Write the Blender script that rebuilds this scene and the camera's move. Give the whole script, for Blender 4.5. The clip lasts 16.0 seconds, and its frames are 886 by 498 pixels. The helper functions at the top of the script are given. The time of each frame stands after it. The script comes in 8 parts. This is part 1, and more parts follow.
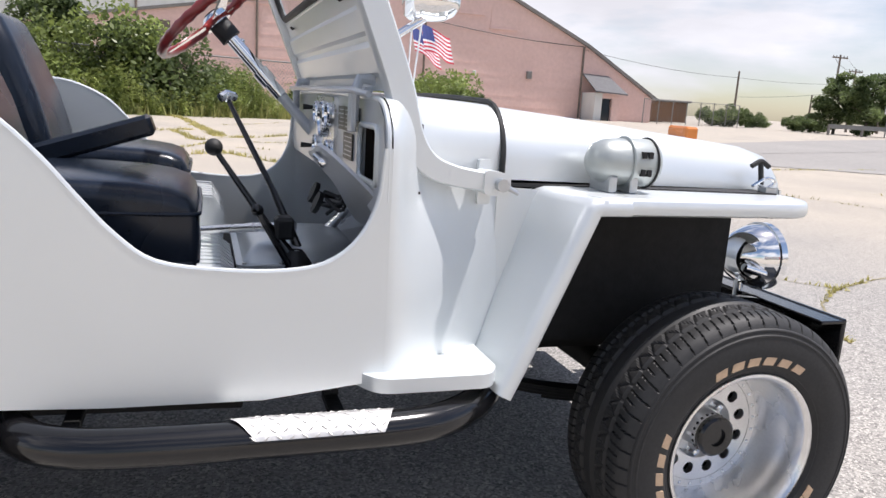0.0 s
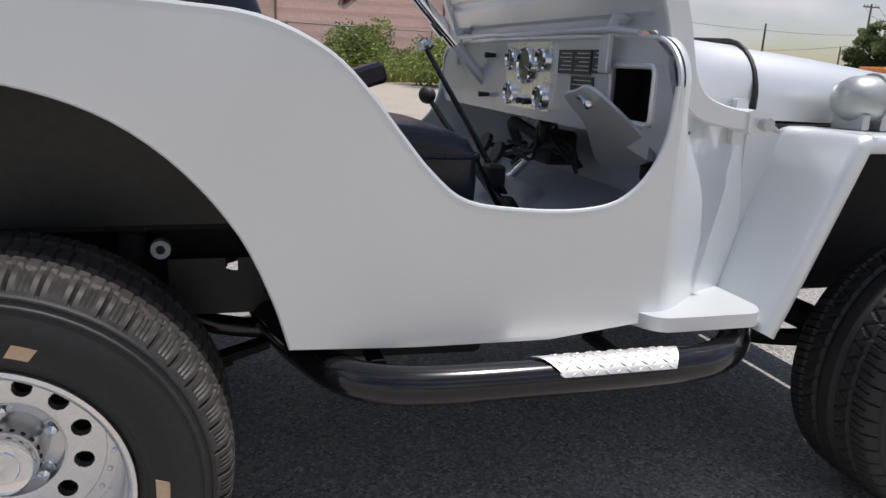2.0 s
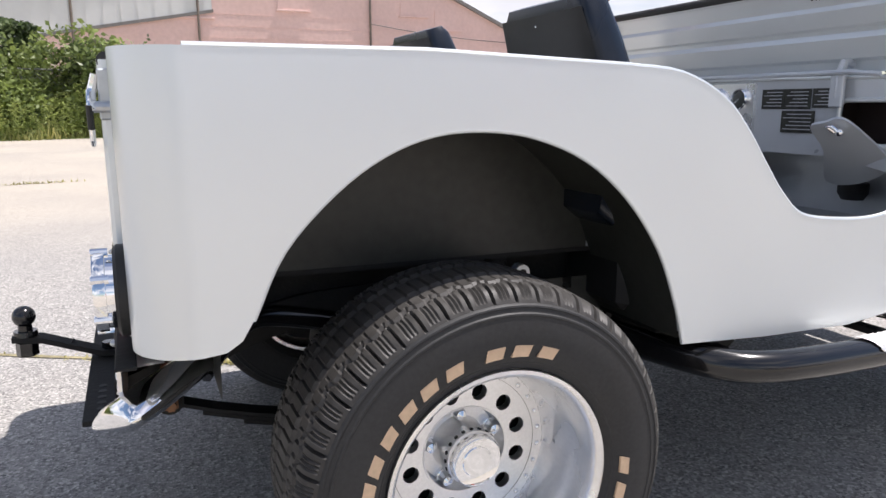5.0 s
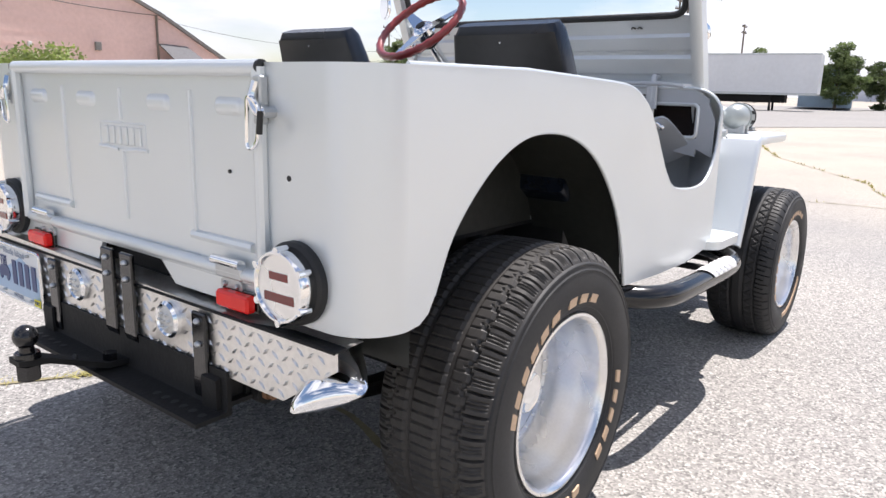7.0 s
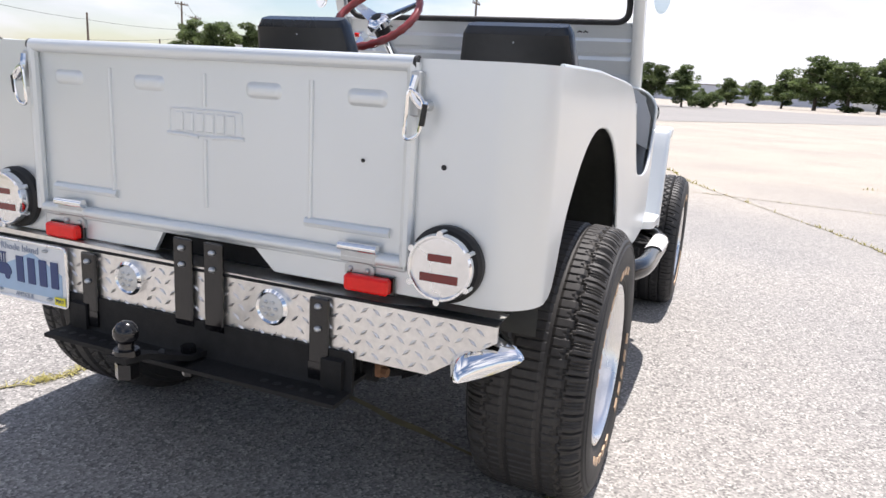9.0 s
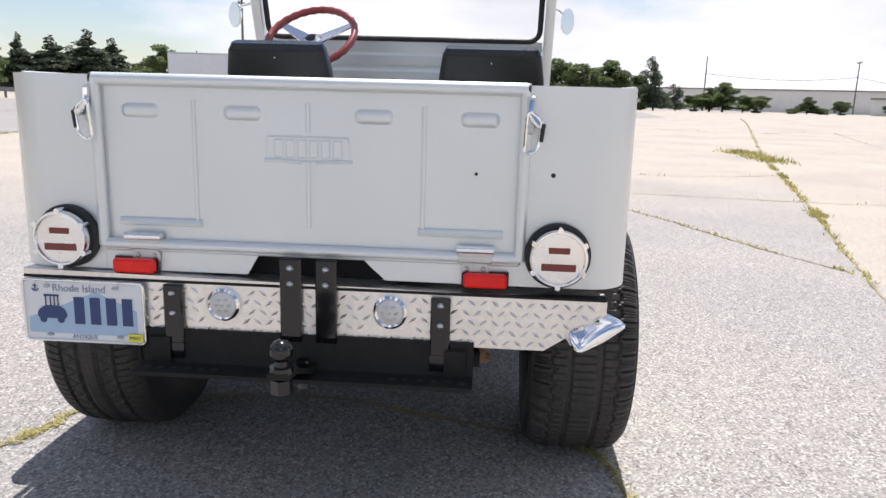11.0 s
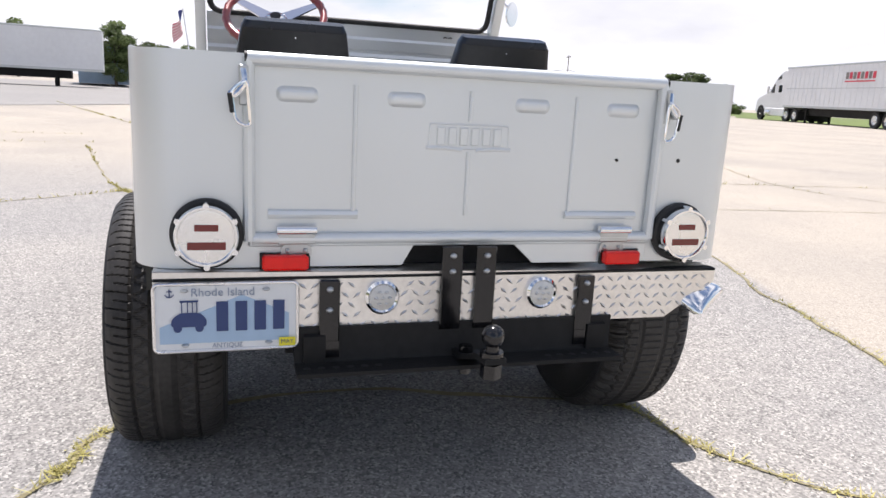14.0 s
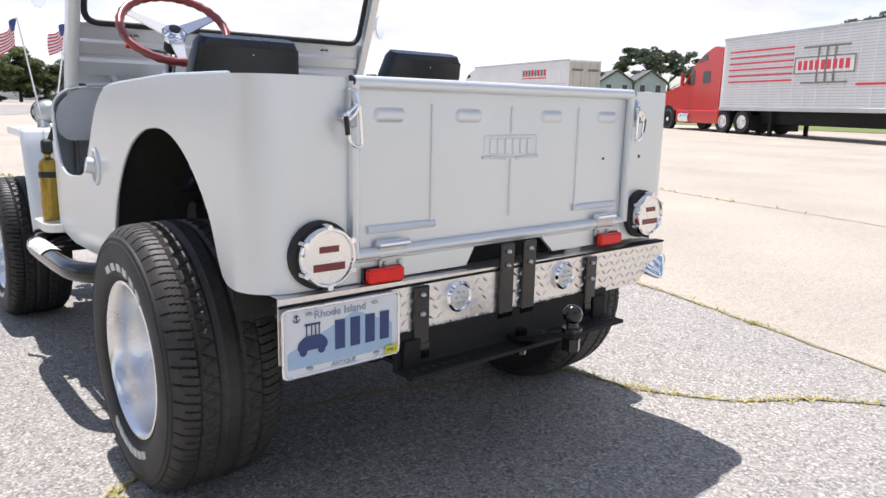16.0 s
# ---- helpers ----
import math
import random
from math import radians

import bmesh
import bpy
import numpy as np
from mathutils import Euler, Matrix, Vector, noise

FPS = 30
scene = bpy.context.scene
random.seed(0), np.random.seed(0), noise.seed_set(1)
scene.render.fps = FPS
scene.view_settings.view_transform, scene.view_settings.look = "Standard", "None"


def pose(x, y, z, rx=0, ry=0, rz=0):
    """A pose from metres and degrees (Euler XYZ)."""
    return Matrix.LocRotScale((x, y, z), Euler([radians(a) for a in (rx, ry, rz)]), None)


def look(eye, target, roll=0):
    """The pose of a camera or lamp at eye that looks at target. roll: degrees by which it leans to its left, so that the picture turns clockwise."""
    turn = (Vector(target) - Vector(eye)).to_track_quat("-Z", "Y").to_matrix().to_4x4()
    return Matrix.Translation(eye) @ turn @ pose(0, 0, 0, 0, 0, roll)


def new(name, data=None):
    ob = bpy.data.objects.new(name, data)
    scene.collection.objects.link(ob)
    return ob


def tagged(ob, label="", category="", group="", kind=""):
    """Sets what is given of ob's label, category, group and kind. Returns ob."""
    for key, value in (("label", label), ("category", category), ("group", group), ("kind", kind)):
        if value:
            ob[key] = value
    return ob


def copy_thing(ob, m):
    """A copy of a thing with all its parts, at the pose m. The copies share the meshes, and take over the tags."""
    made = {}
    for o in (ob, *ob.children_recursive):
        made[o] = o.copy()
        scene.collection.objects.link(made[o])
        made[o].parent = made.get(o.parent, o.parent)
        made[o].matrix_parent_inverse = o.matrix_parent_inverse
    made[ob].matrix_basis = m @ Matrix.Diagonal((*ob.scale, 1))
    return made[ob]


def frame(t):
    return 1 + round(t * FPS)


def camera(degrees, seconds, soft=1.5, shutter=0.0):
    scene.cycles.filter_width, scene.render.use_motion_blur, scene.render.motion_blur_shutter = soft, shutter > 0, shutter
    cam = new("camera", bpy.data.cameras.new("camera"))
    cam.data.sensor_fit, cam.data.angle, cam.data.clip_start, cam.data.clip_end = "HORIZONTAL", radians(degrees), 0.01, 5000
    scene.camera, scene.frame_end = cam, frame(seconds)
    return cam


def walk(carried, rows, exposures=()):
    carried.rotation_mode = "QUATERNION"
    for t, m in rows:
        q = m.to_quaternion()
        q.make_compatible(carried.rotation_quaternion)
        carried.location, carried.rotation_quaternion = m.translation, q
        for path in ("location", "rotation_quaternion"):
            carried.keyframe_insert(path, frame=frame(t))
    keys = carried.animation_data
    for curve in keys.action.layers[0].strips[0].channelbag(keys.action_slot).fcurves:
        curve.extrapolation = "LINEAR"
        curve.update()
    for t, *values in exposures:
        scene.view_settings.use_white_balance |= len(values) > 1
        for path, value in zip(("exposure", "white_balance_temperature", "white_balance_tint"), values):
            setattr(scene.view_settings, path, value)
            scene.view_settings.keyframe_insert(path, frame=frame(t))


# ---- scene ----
cam = camera(63.8, 16.0)
PATH = [
    (0, (0.864, -2.072, 1.095), (1.503, -0.221, 0.687), 3.5),
    (0.5, (0.743, -2.067, 1.103), (1.472, -0.242, 0.73), 3.8),
    (1, (0.611, -2.037, 1.107), (1.369, -0.227, 0.721), 2.9),
    (1.5, (0.532, -1.955, 1.054), (1.302, -0.161, 0.62), 2.1),
    (2, (0.368, -1.933, 1.031), (0.958, -0.092, 0.517), 2.4),
    (2.5, (0.209, -1.962, 1.027), (0.759, -0.129, 0.447), 1.1),
    (3, (0.019, -1.984, 1.025), (0.582, -0.152, 0.456), 1.6),
    (3.5, (-0.159, -1.973, 1.041), (0.479, -0.167, 0.468), 1.1),
    (4, (-0.293, -1.834, 1.015), (0.467, -0.075, 0.442), 0.5),
    (4.5, (-0.445, -1.801, 1.044), (0.305, -0.025, 0.512), 0.4),
    (4.7, (-0.481, -1.874, 1.023), (0.256, -0.066, 0.589), -0.0),
    (6.8, (-1.311, -1.595, 1.059), (0.174, -0.331, 0.617), 1.6),
    (7, (-1.395, -1.558, 1.07), (0.145, -0.36, 0.63), 1.4),
    (7.5, (-1.531, -1.438, 1.077), (0.072, -0.32, 0.651), 1.1),
    (8, (-1.647, -1.315, 1.055), (0.012, -0.308, 0.573), 1.4),
    (8.2, (-1.689, -1.276, 1.068), (0.016, -0.343, 0.594), 2.0),
    (10.3, (-2.075, -0.694, 1.058), (-0.153, -0.376, 0.605), 1.8),
    (10.5, (-2.123, -0.631, 1.059), (-0.183, -0.423, 0.621), 1.3),
    (11, (-2.222, -0.43, 1.072), (-0.269, -0.303, 0.661), 1.6),
    (11.5, (-2.18, -0.286, 1.055), (-0.24, -0.214, 0.572), 0.9),
    (12, (-2.199, -0.136, 1.07), (-0.237, -0.145, 0.678), 2.7),
    (12.5, (-2.286, 0.085, 1.082), (-0.339, -0.163, 0.697), 2.5),
    (13, (-2.264, 0.296, 1.068), (-0.327, 0.0, 0.667), 2.5),
    (13.5, (-2.212, 0.436, 1.036), (-0.323, 0.014, 0.529), 1.0),
    (14, (-2.183, 0.538, 1.048), (-0.313, -0.028, 0.62), 3.1),
    (14.5, (-2.178, 0.73, 1.041), (-0.412, -0.099, 0.602), 2.1),
    (15, (-2.123, 0.944, 1.054), (-0.440, -0.016, 0.556), 0.4),
    (15.5, (-2.009, 1.130, 1.054), (-0.390, 0.047, 0.598), 1.6),
    (16, (-1.938, 1.370, 1.051), (-0.432, 0.114, 0.657), 1.3),
]
EXPOSURES = [(0.0, 0.29, 6550, 15), (1.0, 0.0, 6550, 15), (2.0, -0.24, 6550, 15), (3.0, -0.04, 6550, 15), (4.0, 0.19, 6550, 15), (4.7, 0.40, 6550, 15), (6.8, 0.52, 6550, 15), (8.2, 0.54, 6550, 15), (10.3, 0.35, 6550, 15), (14.0, 0.35, 6550, 15), (16.0, 0.42, 6550, 15)]
walk(cam, [(t, look(eye, target, roll)) for t, eye, target, roll in PATH], EXPOSURES)

# ==== world ====
SUN_TO = Vector((0.376, -0.055, 1.0)).normalized()
world = bpy.data.worlds.new("sky")
scene.world = world
world.use_nodes = True
wt = world.node_tree
wt.nodes.clear()


def wnode(kind, **values):
    n = wt.nodes.new(kind)
    for key, value in values.items():
        n.inputs[key].default_value = value
    return n


sky = wnode("ShaderNodeTexSky")
sky.sky_type = "NISHITA"
sky.sun_disc = False
sky.sun_elevation = math.asin(SUN_TO.z)
sky.sun_rotation = math.atan2(SUN_TO.x, SUN_TO.y)
sky.dust_density = 0.6
sky.air_density = 1.0
geo = wnode("ShaderNodeNewGeometry")
squash = wnode("ShaderNodeVectorMath")
squash.operation = "MULTIPLY"
squash.inputs[1].default_value = (1.0, 1.0, 3.2)
cloud = wnode("ShaderNodeTexNoise", Scale=1.7, Detail=9.0, Roughness=0.54, Distortion=0.15)
cover = wnode("ShaderNodeMapRange")
cover.inputs["From Min"].default_value = 0.49
cover.inputs["From Max"].default_value = 0.62
cover.clamp = True
shade = wnode("ShaderNodeTexNoise", Scale=2.6, Detail=7.0, Roughness=0.52)
tone = wnode("ShaderNodeMapRange")
tone.inputs["From Min"].default_value = 0.35
tone.inputs["From Max"].default_value = 0.68
tone.inputs["To Min"].default_value = 6.8
tone.inputs["To Max"].default_value = 9.8
grey = wnode("ShaderNodeCombineColor")
mixer = wnode("ShaderNodeMixRGB")
back = wnode("ShaderNodeBackground", Strength=0.1)
out = wnode("ShaderNodeOutputWorld")
wt.links.new(geo.outputs["Position"], squash.inputs[0])
wt.links.new(squash.outputs[0], cloud.inputs["Vector"])
wt.links.new(squash.outputs[0], shade.inputs["Vector"])
# cloud banks close up towards the horizon
high = wnode("ShaderNodeSeparateXYZ")
low = wnode("ShaderNodeMapRange")
low.inputs["From Min"].default_value = 0.02
low.inputs["From Max"].default_value = 0.32
low.inputs["To Min"].default_value = 0.09
low.inputs["To Max"].default_value = 0.0
low.clamp = True
thick = wnode("ShaderNodeMath")
thick.operation = "ADD"
wt.links.new(geo.outputs["Position"], high.inputs["Vector"])
wt.links.new(high.outputs["Z"], low.inputs["Value"])
wt.links.new(low.outputs["Result"], thick.inputs[0])
wt.links.new(cloud.outputs["Fac"], thick.inputs[1])
wt.links.new(thick.outputs["Value"], cover.inputs["Value"])
wt.links.new(shade.outputs["Fac"], tone.inputs["Value"])
for channel in ("Red", "Green", "Blue"):
    wt.links.new(tone.outputs["Result"], grey.inputs[channel])
wt.links.new(cover.outputs["Result"], mixer.inputs["Fac"])
wt.links.new(sky.outputs["Color"], mixer.inputs["Color1"])
# daylight clouds lean a little to blue
tint = wnode("ShaderNodeMixRGB")
tint.blend_type = "MULTIPLY"
tint.inputs["Fac"].default_value = 1.0
tint.inputs["Color2"].default_value = (0.965, 0.99, 1.055, 1)
wt.links.new(grey.outputs["Color"], tint.inputs["Color1"])
wt.links.new(tint.outputs["Color"], mixer.inputs["Color2"])
wt.links.new(mixer.outputs["Color"], back.inputs["Color"])
wt.links.new(back.outputs["Background"], out.inputs["Surface"])

sun = new("sun", bpy.data.lights.new("sun", "SUN"))
sun.data.energy = 5.0
sun.data.angle = radians(0.55)
sun.data.color = (1.0, 0.975, 0.94)
sun.matrix_world = look(SUN_TO * 60, (0, 0, 0))

# ==== materials ====


def material(name, base, rough=0.5, metal=0.0, coat=0.0, vary=0.08, grain=40.0, stain=2.0, bump=0.0, bump_scale=200.0,
             spec=0.5, second=None, trans=0.0, per_piece=0.0, coat_rough=0.08, plain=False, thin=0.0):
    """A surface with colour variation at two scales, uneven gloss and fine relief."""
    m = bpy.data.materials.new(name)
    m.use_nodes = True
    t = m.node_tree
    b = t.nodes["Principled BSDF"]
    b.inputs["Metallic"].default_value = metal
    b.inputs["Coat Weight"].default_value = coat
    b.inputs["Coat Roughness"].default_value = coat_rough
    b.inputs["Specular IOR Level"].default_value = spec
    b.inputs["Transmission Weight"].default_value = trans
    pos = t.nodes.new("ShaderNodeTexCoord")
    fine = t.nodes.new("ShaderNodeTexNoise")
    fine.inputs["Scale"].default_value = grain
    fine.inputs["Detail"].default_value = 5.0
    broad = t.nodes.new("ShaderNodeTexNoise")
    broad.inputs["Scale"].default_value = stain
    broad.inputs["Detail"].default_value = 0.0 if plain else 4.0
    if plain:
        fine.inputs["Detail"].default_value = 0.0
    t.links.new(pos.outputs["Object"], fine.inputs["Vector"])
    t.links.new(pos.outputs["Object"], broad.inputs["Vector"])
    add = t.nodes.new("ShaderNodeMath")
    add.operation = "ADD"
    t.links.new(fine.outputs["Fac"], add.inputs[0])
    t.links.new(broad.outputs["Fac"], add.inputs[1])
    ramp = t.nodes.new("ShaderNodeMapRange")
    ramp.inputs["From Min"].default_value = 0.7
    ramp.inputs["From Max"].default_value = 1.3
    t.links.new(add.outputs[0], ramp.inputs["Value"])
    mix = t.nodes.new("ShaderNodeMixRGB")
    lo = [c * (1 - vary) for c in base]
    hi = [min(1.0, c * (1 + vary)) for c in (second or base)]
    mix.inputs["Color1"].default_value = (*lo, 1)
    mix.inputs["Color2"].default_value = (*hi, 1)
    t.links.new(ramp.outputs["Result"], mix.inputs["Fac"])
    colour = mix.outputs["Color"]
    if per_piece:
        info = t.nodes.new("ShaderNodeObjectInfo")
        isl = t.nodes.new("ShaderNodeNewGeometry")
        both = t.nodes.new("ShaderNodeMath")
        both.operation = "ADD"
        t.links.new(info.outputs["Random"], both.inputs[0])
        t.links.new(isl.outputs["Random Per Island"], both.inputs[1])
        span = t.nodes.new("ShaderNodeMapRange")
        span.inputs["From Max"].default_value = 2.0
        span.inputs["To Min"].default_value = 1 - per_piece
        span.inputs["To Max"].default_value = 1 + per_piece
        t.links.new(both.outputs[0], span.inputs["Value"])
        hsv = t.nodes.new("ShaderNodeHueSaturation")
        t.links.new(span.outputs["Result"], hsv.inputs["Value"])
        t.links.new(colour, hsv.inputs["Color"])
        colour = hsv.outputs["Color"]
    t.links.new(colour, b.inputs["Base Color"])
    gloss = t.nodes.new("ShaderNodeMapRange")
    gloss.inputs["From Min"].default_value = 0.3
    gloss.inputs["From Max"].default_value = 0.7
    gloss.inputs["To Min"].default_value = rough * (0.97 if plain else 0.85)
    gloss.inputs["To Max"].default_value = min(1.0, rough * 1.15)
    t.links.new(broad.outputs["Fac"], gloss.inputs["Value"])
    t.links.new(gloss.outputs["Result"], b.inputs["Roughness"])
    if bump:
        rel = t.nodes.new("ShaderNodeTexNoise")
        rel.inputs["Scale"].default_value = bump_scale
        rel.inputs["Detail"].default_value = 4.0
        t.links.new(pos.outputs["Object"], rel.inputs["Vector"])
        bp = t.nodes.new("ShaderNodeBump")
        bp.inputs["Strength"].default_value = bump
        bp.inputs["Distance"].default_value = 0.004
        t.links.new(rel.outputs["Fac"], bp.inputs["Height"])
        t.links.new(bp.outputs["Normal"], b.inputs["Normal"])
    if thin:
        glow_through = t.nodes.new("ShaderNodeBsdfTranslucent")
        blend = t.nodes.new("ShaderNodeMixShader")
        blend.inputs["Fac"].default_value = thin
        t.links.new(colour, glow_through.inputs["Color"])
        t.links.new(b.outputs["BSDF"], blend.inputs[1])
        t.links.new(glow_through.outputs["BSDF"], blend.inputs[2])
        t.links.new(blend.outputs["Shader"], t.nodes["Material Output"].inputs["Surface"])
    return m


PAINT = material("silver_grey_paint", (0.705, 0.738, 0.746), 0.38, metal=0.5, coat=0.45, vary=0.015, grain=5, stain=1.3, coat_rough=0.12, plain=True)
# the outside silver again, its base darkened to hold the shade inside the tub
INNER = material("shaded_inner_silver", (0.50, 0.525, 0.555), 0.30, metal=0.3, coat=0.35, vary=0.07, grain=9, stain=3)
BLACK = material("black_paint", (0.006, 0.006, 0.007), 0.18, spec=0.4, coat=0.4, vary=0.2)
UNDER = material("black_undercoat", (0.012, 0.012, 0.012), 0.7, spec=0.3, vary=0.3, bump=0.3, bump_scale=90)
LINER = material("dark_wheelhouse_paint", (0.025, 0.026, 0.022), 0.45, vary=0.3, stain=4)
RUBBER = material("tyre_rubber", (0.023, 0.023, 0.0235), 0.58, spec=0.4, vary=0.25, grain=120, stain=6, bump=0.08, bump_scale=300)
TREAD = material("worn_tread_rubber", (0.040, 0.037, 0.034), 0.58, spec=0.38, vary=0.35, grain=70, stain=7)
VINYL = material("black_vinyl", (0.007, 0.0115, 0.021), 0.27, spec=0.42, vary=0.2, bump=0.05, bump_scale=180)
SHELL = material("black_seat_shell", (0.016, 0.016, 0.016), 0.5, vary=0.2, bump=0.1, bump_scale=300)
CHROME = material("chrome", (0.86, 0.87, 0.88), 0.06, metal=1.0, vary=0.02)
ALU = material("polished_aluminium", (0.83, 0.83, 0.83), 0.27, metal=1.0, vary=0.05, grain=130, stain=6)
BRUSHED = material("brushed_aluminium", (0.84, 0.84, 0.84), 0.40, metal=1.0, vary=0.06, grain=160, stain=9)
PAD = material("worn_tread_plate", (0.74, 0.73, 0.71), 0.58, metal=0.85, vary=0.12, grain=70, stain=6)
PLATE = material("diamond_plate", (0.80, 0.78, 0.75), 0.39, metal=1.0, vary=0.1, grain=70, stain=5)
ZINC = material("galvanised_steel", (0.52, 0.54, 0.55), 0.38, metal=0.8, vary=0.1)
STEEL = material("bare_steel", (0.35, 0.34, 0.33), 0.4, metal=1.0, vary=0.2)
RUST = material("rusty_steel", (0.20, 0.10, 0.05), 0.8, vary=0.4, grain=60, stain=20)
TAN = material("tan_lettering", (0.58, 0.41, 0.27), 0.7, vary=0.12, grain=80)
WHITE_L = material("white_lettering", (0.6, 0.6, 0.58), 0.7, vary=0.1)
RED_LENS = material("red_lens", (0.82, 0.014, 0.010), 0.2, spec=0.3, vary=0.1, coat=0.2)
DARK_RED = material("dark_red_lens", (0.16, 0.012, 0.01), 0.15, vary=0.1, coat=0.5)
AMBER = material("amber_lens", (0.55, 0.17, 0.03), 0.25, vary=0.15, coat=0.4)
RED_RIM = material("red_wheel_rim", (0.22, 0.022, 0.02), 0.32, coat=0.5, vary=0.15)
DULL = material("dull_chrome", (0.62, 0.61, 0.58), 0.34, metal=0.85, vary=0.08, grain=50, stain=12)
CLEAR = material("clear_lens", (0.62, 0.63, 0.62), 0.22, metal=0.6, vary=0.1, bump=0.4, bump_scale=500)
DIAL = material("dial_face", (0.03, 0.035, 0.03), 0.3, coat=0.8, vary=0.2)
CANM = material("dull_grey_lamp_metal", (0.42, 0.45, 0.44), 0.42, metal=0.45, vary=0.05, grain=30, stain=8)
DATA = material("dark_data_plate", (0.035, 0.035, 0.03), 0.35, metal=0.3, vary=0.4, grain=30, stain=60)
SEAL = material("black_rubber_seal", (0.015, 0.015, 0.015), 0.6, vary=0.2)
GOLD = material("brass_cylinder", (0.36, 0.25, 0.05), 0.28, metal=0.8, vary=0.15)
FLOOR = material("black_floor_mat", (0.02, 0.02, 0.022), 0.7, vary=0.2)
PLATE_W = material("plate_white", (0.72, 0.74, 0.75), 0.4, vary=0.03)
PLATE_B = material("plate_pale_blue", (0.36, 0.50, 0.66), 0.4, vary=0.04)
PLATE_N = material("plate_dark_blue", (0.025, 0.05, 0.16), 0.4, vary=0.05)
PLATE_G = material("plate_grey_blue", (0.26, 0.31, 0.40), 0.4, vary=0.08)
PLATE_Y = material("sticker_yellow", (0.75, 0.68, 0.03), 0.4, vary=0.05)
FLAG_R = material("flag_red", (0.60, 0.06, 0.09), 0.8, vary=0.06)
FLAG_W = material("flag_white", (0.80, 0.80, 0.80), 0.8, vary=0.04)
FLAG_B = material("flag_blue", (0.06, 0.08, 0.25), 0.8, vary=0.06)
BRICK = material("pink_painted_brick", (0.70, 0.485, 0.435), 0.85, vary=0.04, grain=3.0, stain=0.25, second=(0.75, 0.53, 0.48), bump=0.12, bump_scale=6)
TRIMG = material("weathered_grey_trim", (0.20, 0.19, 0.18), 0.8, vary=0.15, grain=5)
ROOFM = material("grey_shingle", (0.13, 0.13, 0.135), 0.9, vary=0.2, grain=6)
WOODP = material("weathered_pole_wood", (0.17, 0.14, 0.115), 0.9, vary=0.25, grain=8)
GALV = material("fence_wire", (0.25, 0.25, 0.24), 0.6, metal=0.5, vary=0.15)
TRAILER = material("trailer_white", (0.74, 0.75, 0.76), 0.35, vary=0.04, grain=4, stain=0.6)
TRAILER_D = material("trailer_door_white", (0.60, 0.57, 0.52), 0.5, vary=0.08, grain=4, stain=1.2)
TRUCK_R = material("truck_red", (0.52, 0.025, 0.022), 0.22, coat=0.6, vary=0.06)
GLASS_D = material("dark_cab_glass", (0.02, 0.025, 0.03), 0.08, coat=0.5, vary=0.1)
SIDING = material("grey_siding", (0.52, 0.55, 0.63), 0.8, vary=0.06, grain=2)
WHITEW = material("white_stucco_wall", (0.66, 0.66, 0.64), 0.8, vary=0.06, grain=1.0, stain=0.1)
BLUEW = material("blue_grey_wall", (0.30, 0.40, 0.50), 0.8, vary=0.06, grain=1.0)
LEAF = material("leaf_green", (0.105, 0.155, 0.058), 0.55, vary=0.35, grain=0.7, stain=0.25, second=(0.17, 0.215, 0.085), per_piece=0.35, thin=0.55)
LEAF_D = material("dark_leaf_green", (0.105, 0.135, 0.088), 0.6, vary=0.35, grain=0.6, stain=0.2, per_piece=0.35, thin=0.5)
VINE = material("bright_vine_green", (0.17, 0.235, 0.060), 0.5, vary=0.4, grain=0.9, stain=0.4, second=(0.30, 0.36, 0.105), per_piece=0.4, thin=0.35)
WEEDS = material("weed_yellow_green", (0.42, 0.40, 0.11), 0.8, vary=0.3, grain=3, stain=0.8, second=(0.54, 0.47, 0.19), per_piece=0.4, thin=0.2)
TALL = material("tall_grass_green", (0.18, 0.24, 0.065), 0.8, vary=0.3, grain=2, stain=0.6, second=(0.40, 0.36, 0.14), per_piece=0.35, thin=0.3)
STALK = material("leafy_weed_green", (0.20, 0.27, 0.065), 0.6, vary=0.35, grain=1.2, stain=0.7, second=(0.36, 0.40, 0.13), per_piece=0.4, thin=0.35)
LAWN = material("lawn_green", (0.13, 0.17, 0.04), 0.9, vary=0.25, grain=1.5, stain=0.15)
BARK = material("bark", (0.11, 0.09, 0.07), 0.9, vary=0.3, grain=8)
CRACK = material("open_joint_soil", (0.26, 0.225, 0.13), 0.95, vary=0.35, grain=20)
ASPHALT = material("old_grey_asphalt", (0.27, 0.257, 0.24), 0.9, vary=0.15, grain=6, stain=0.15)


def glass_material():
    m = bpy.data.materials.new("windscreen_glass")
    m.use_nodes = True
    b = m.node_tree.nodes["Principled BSDF"]
    b.inputs["Base Color"].default_value = (0.96, 0.98, 0.97, 1)
    b.inputs["Roughness"].default_value = 0.02
    b.inputs["Transmission Weight"].default_value = 1.0
    b.inputs["IOR"].default_value = 1.03
    return m


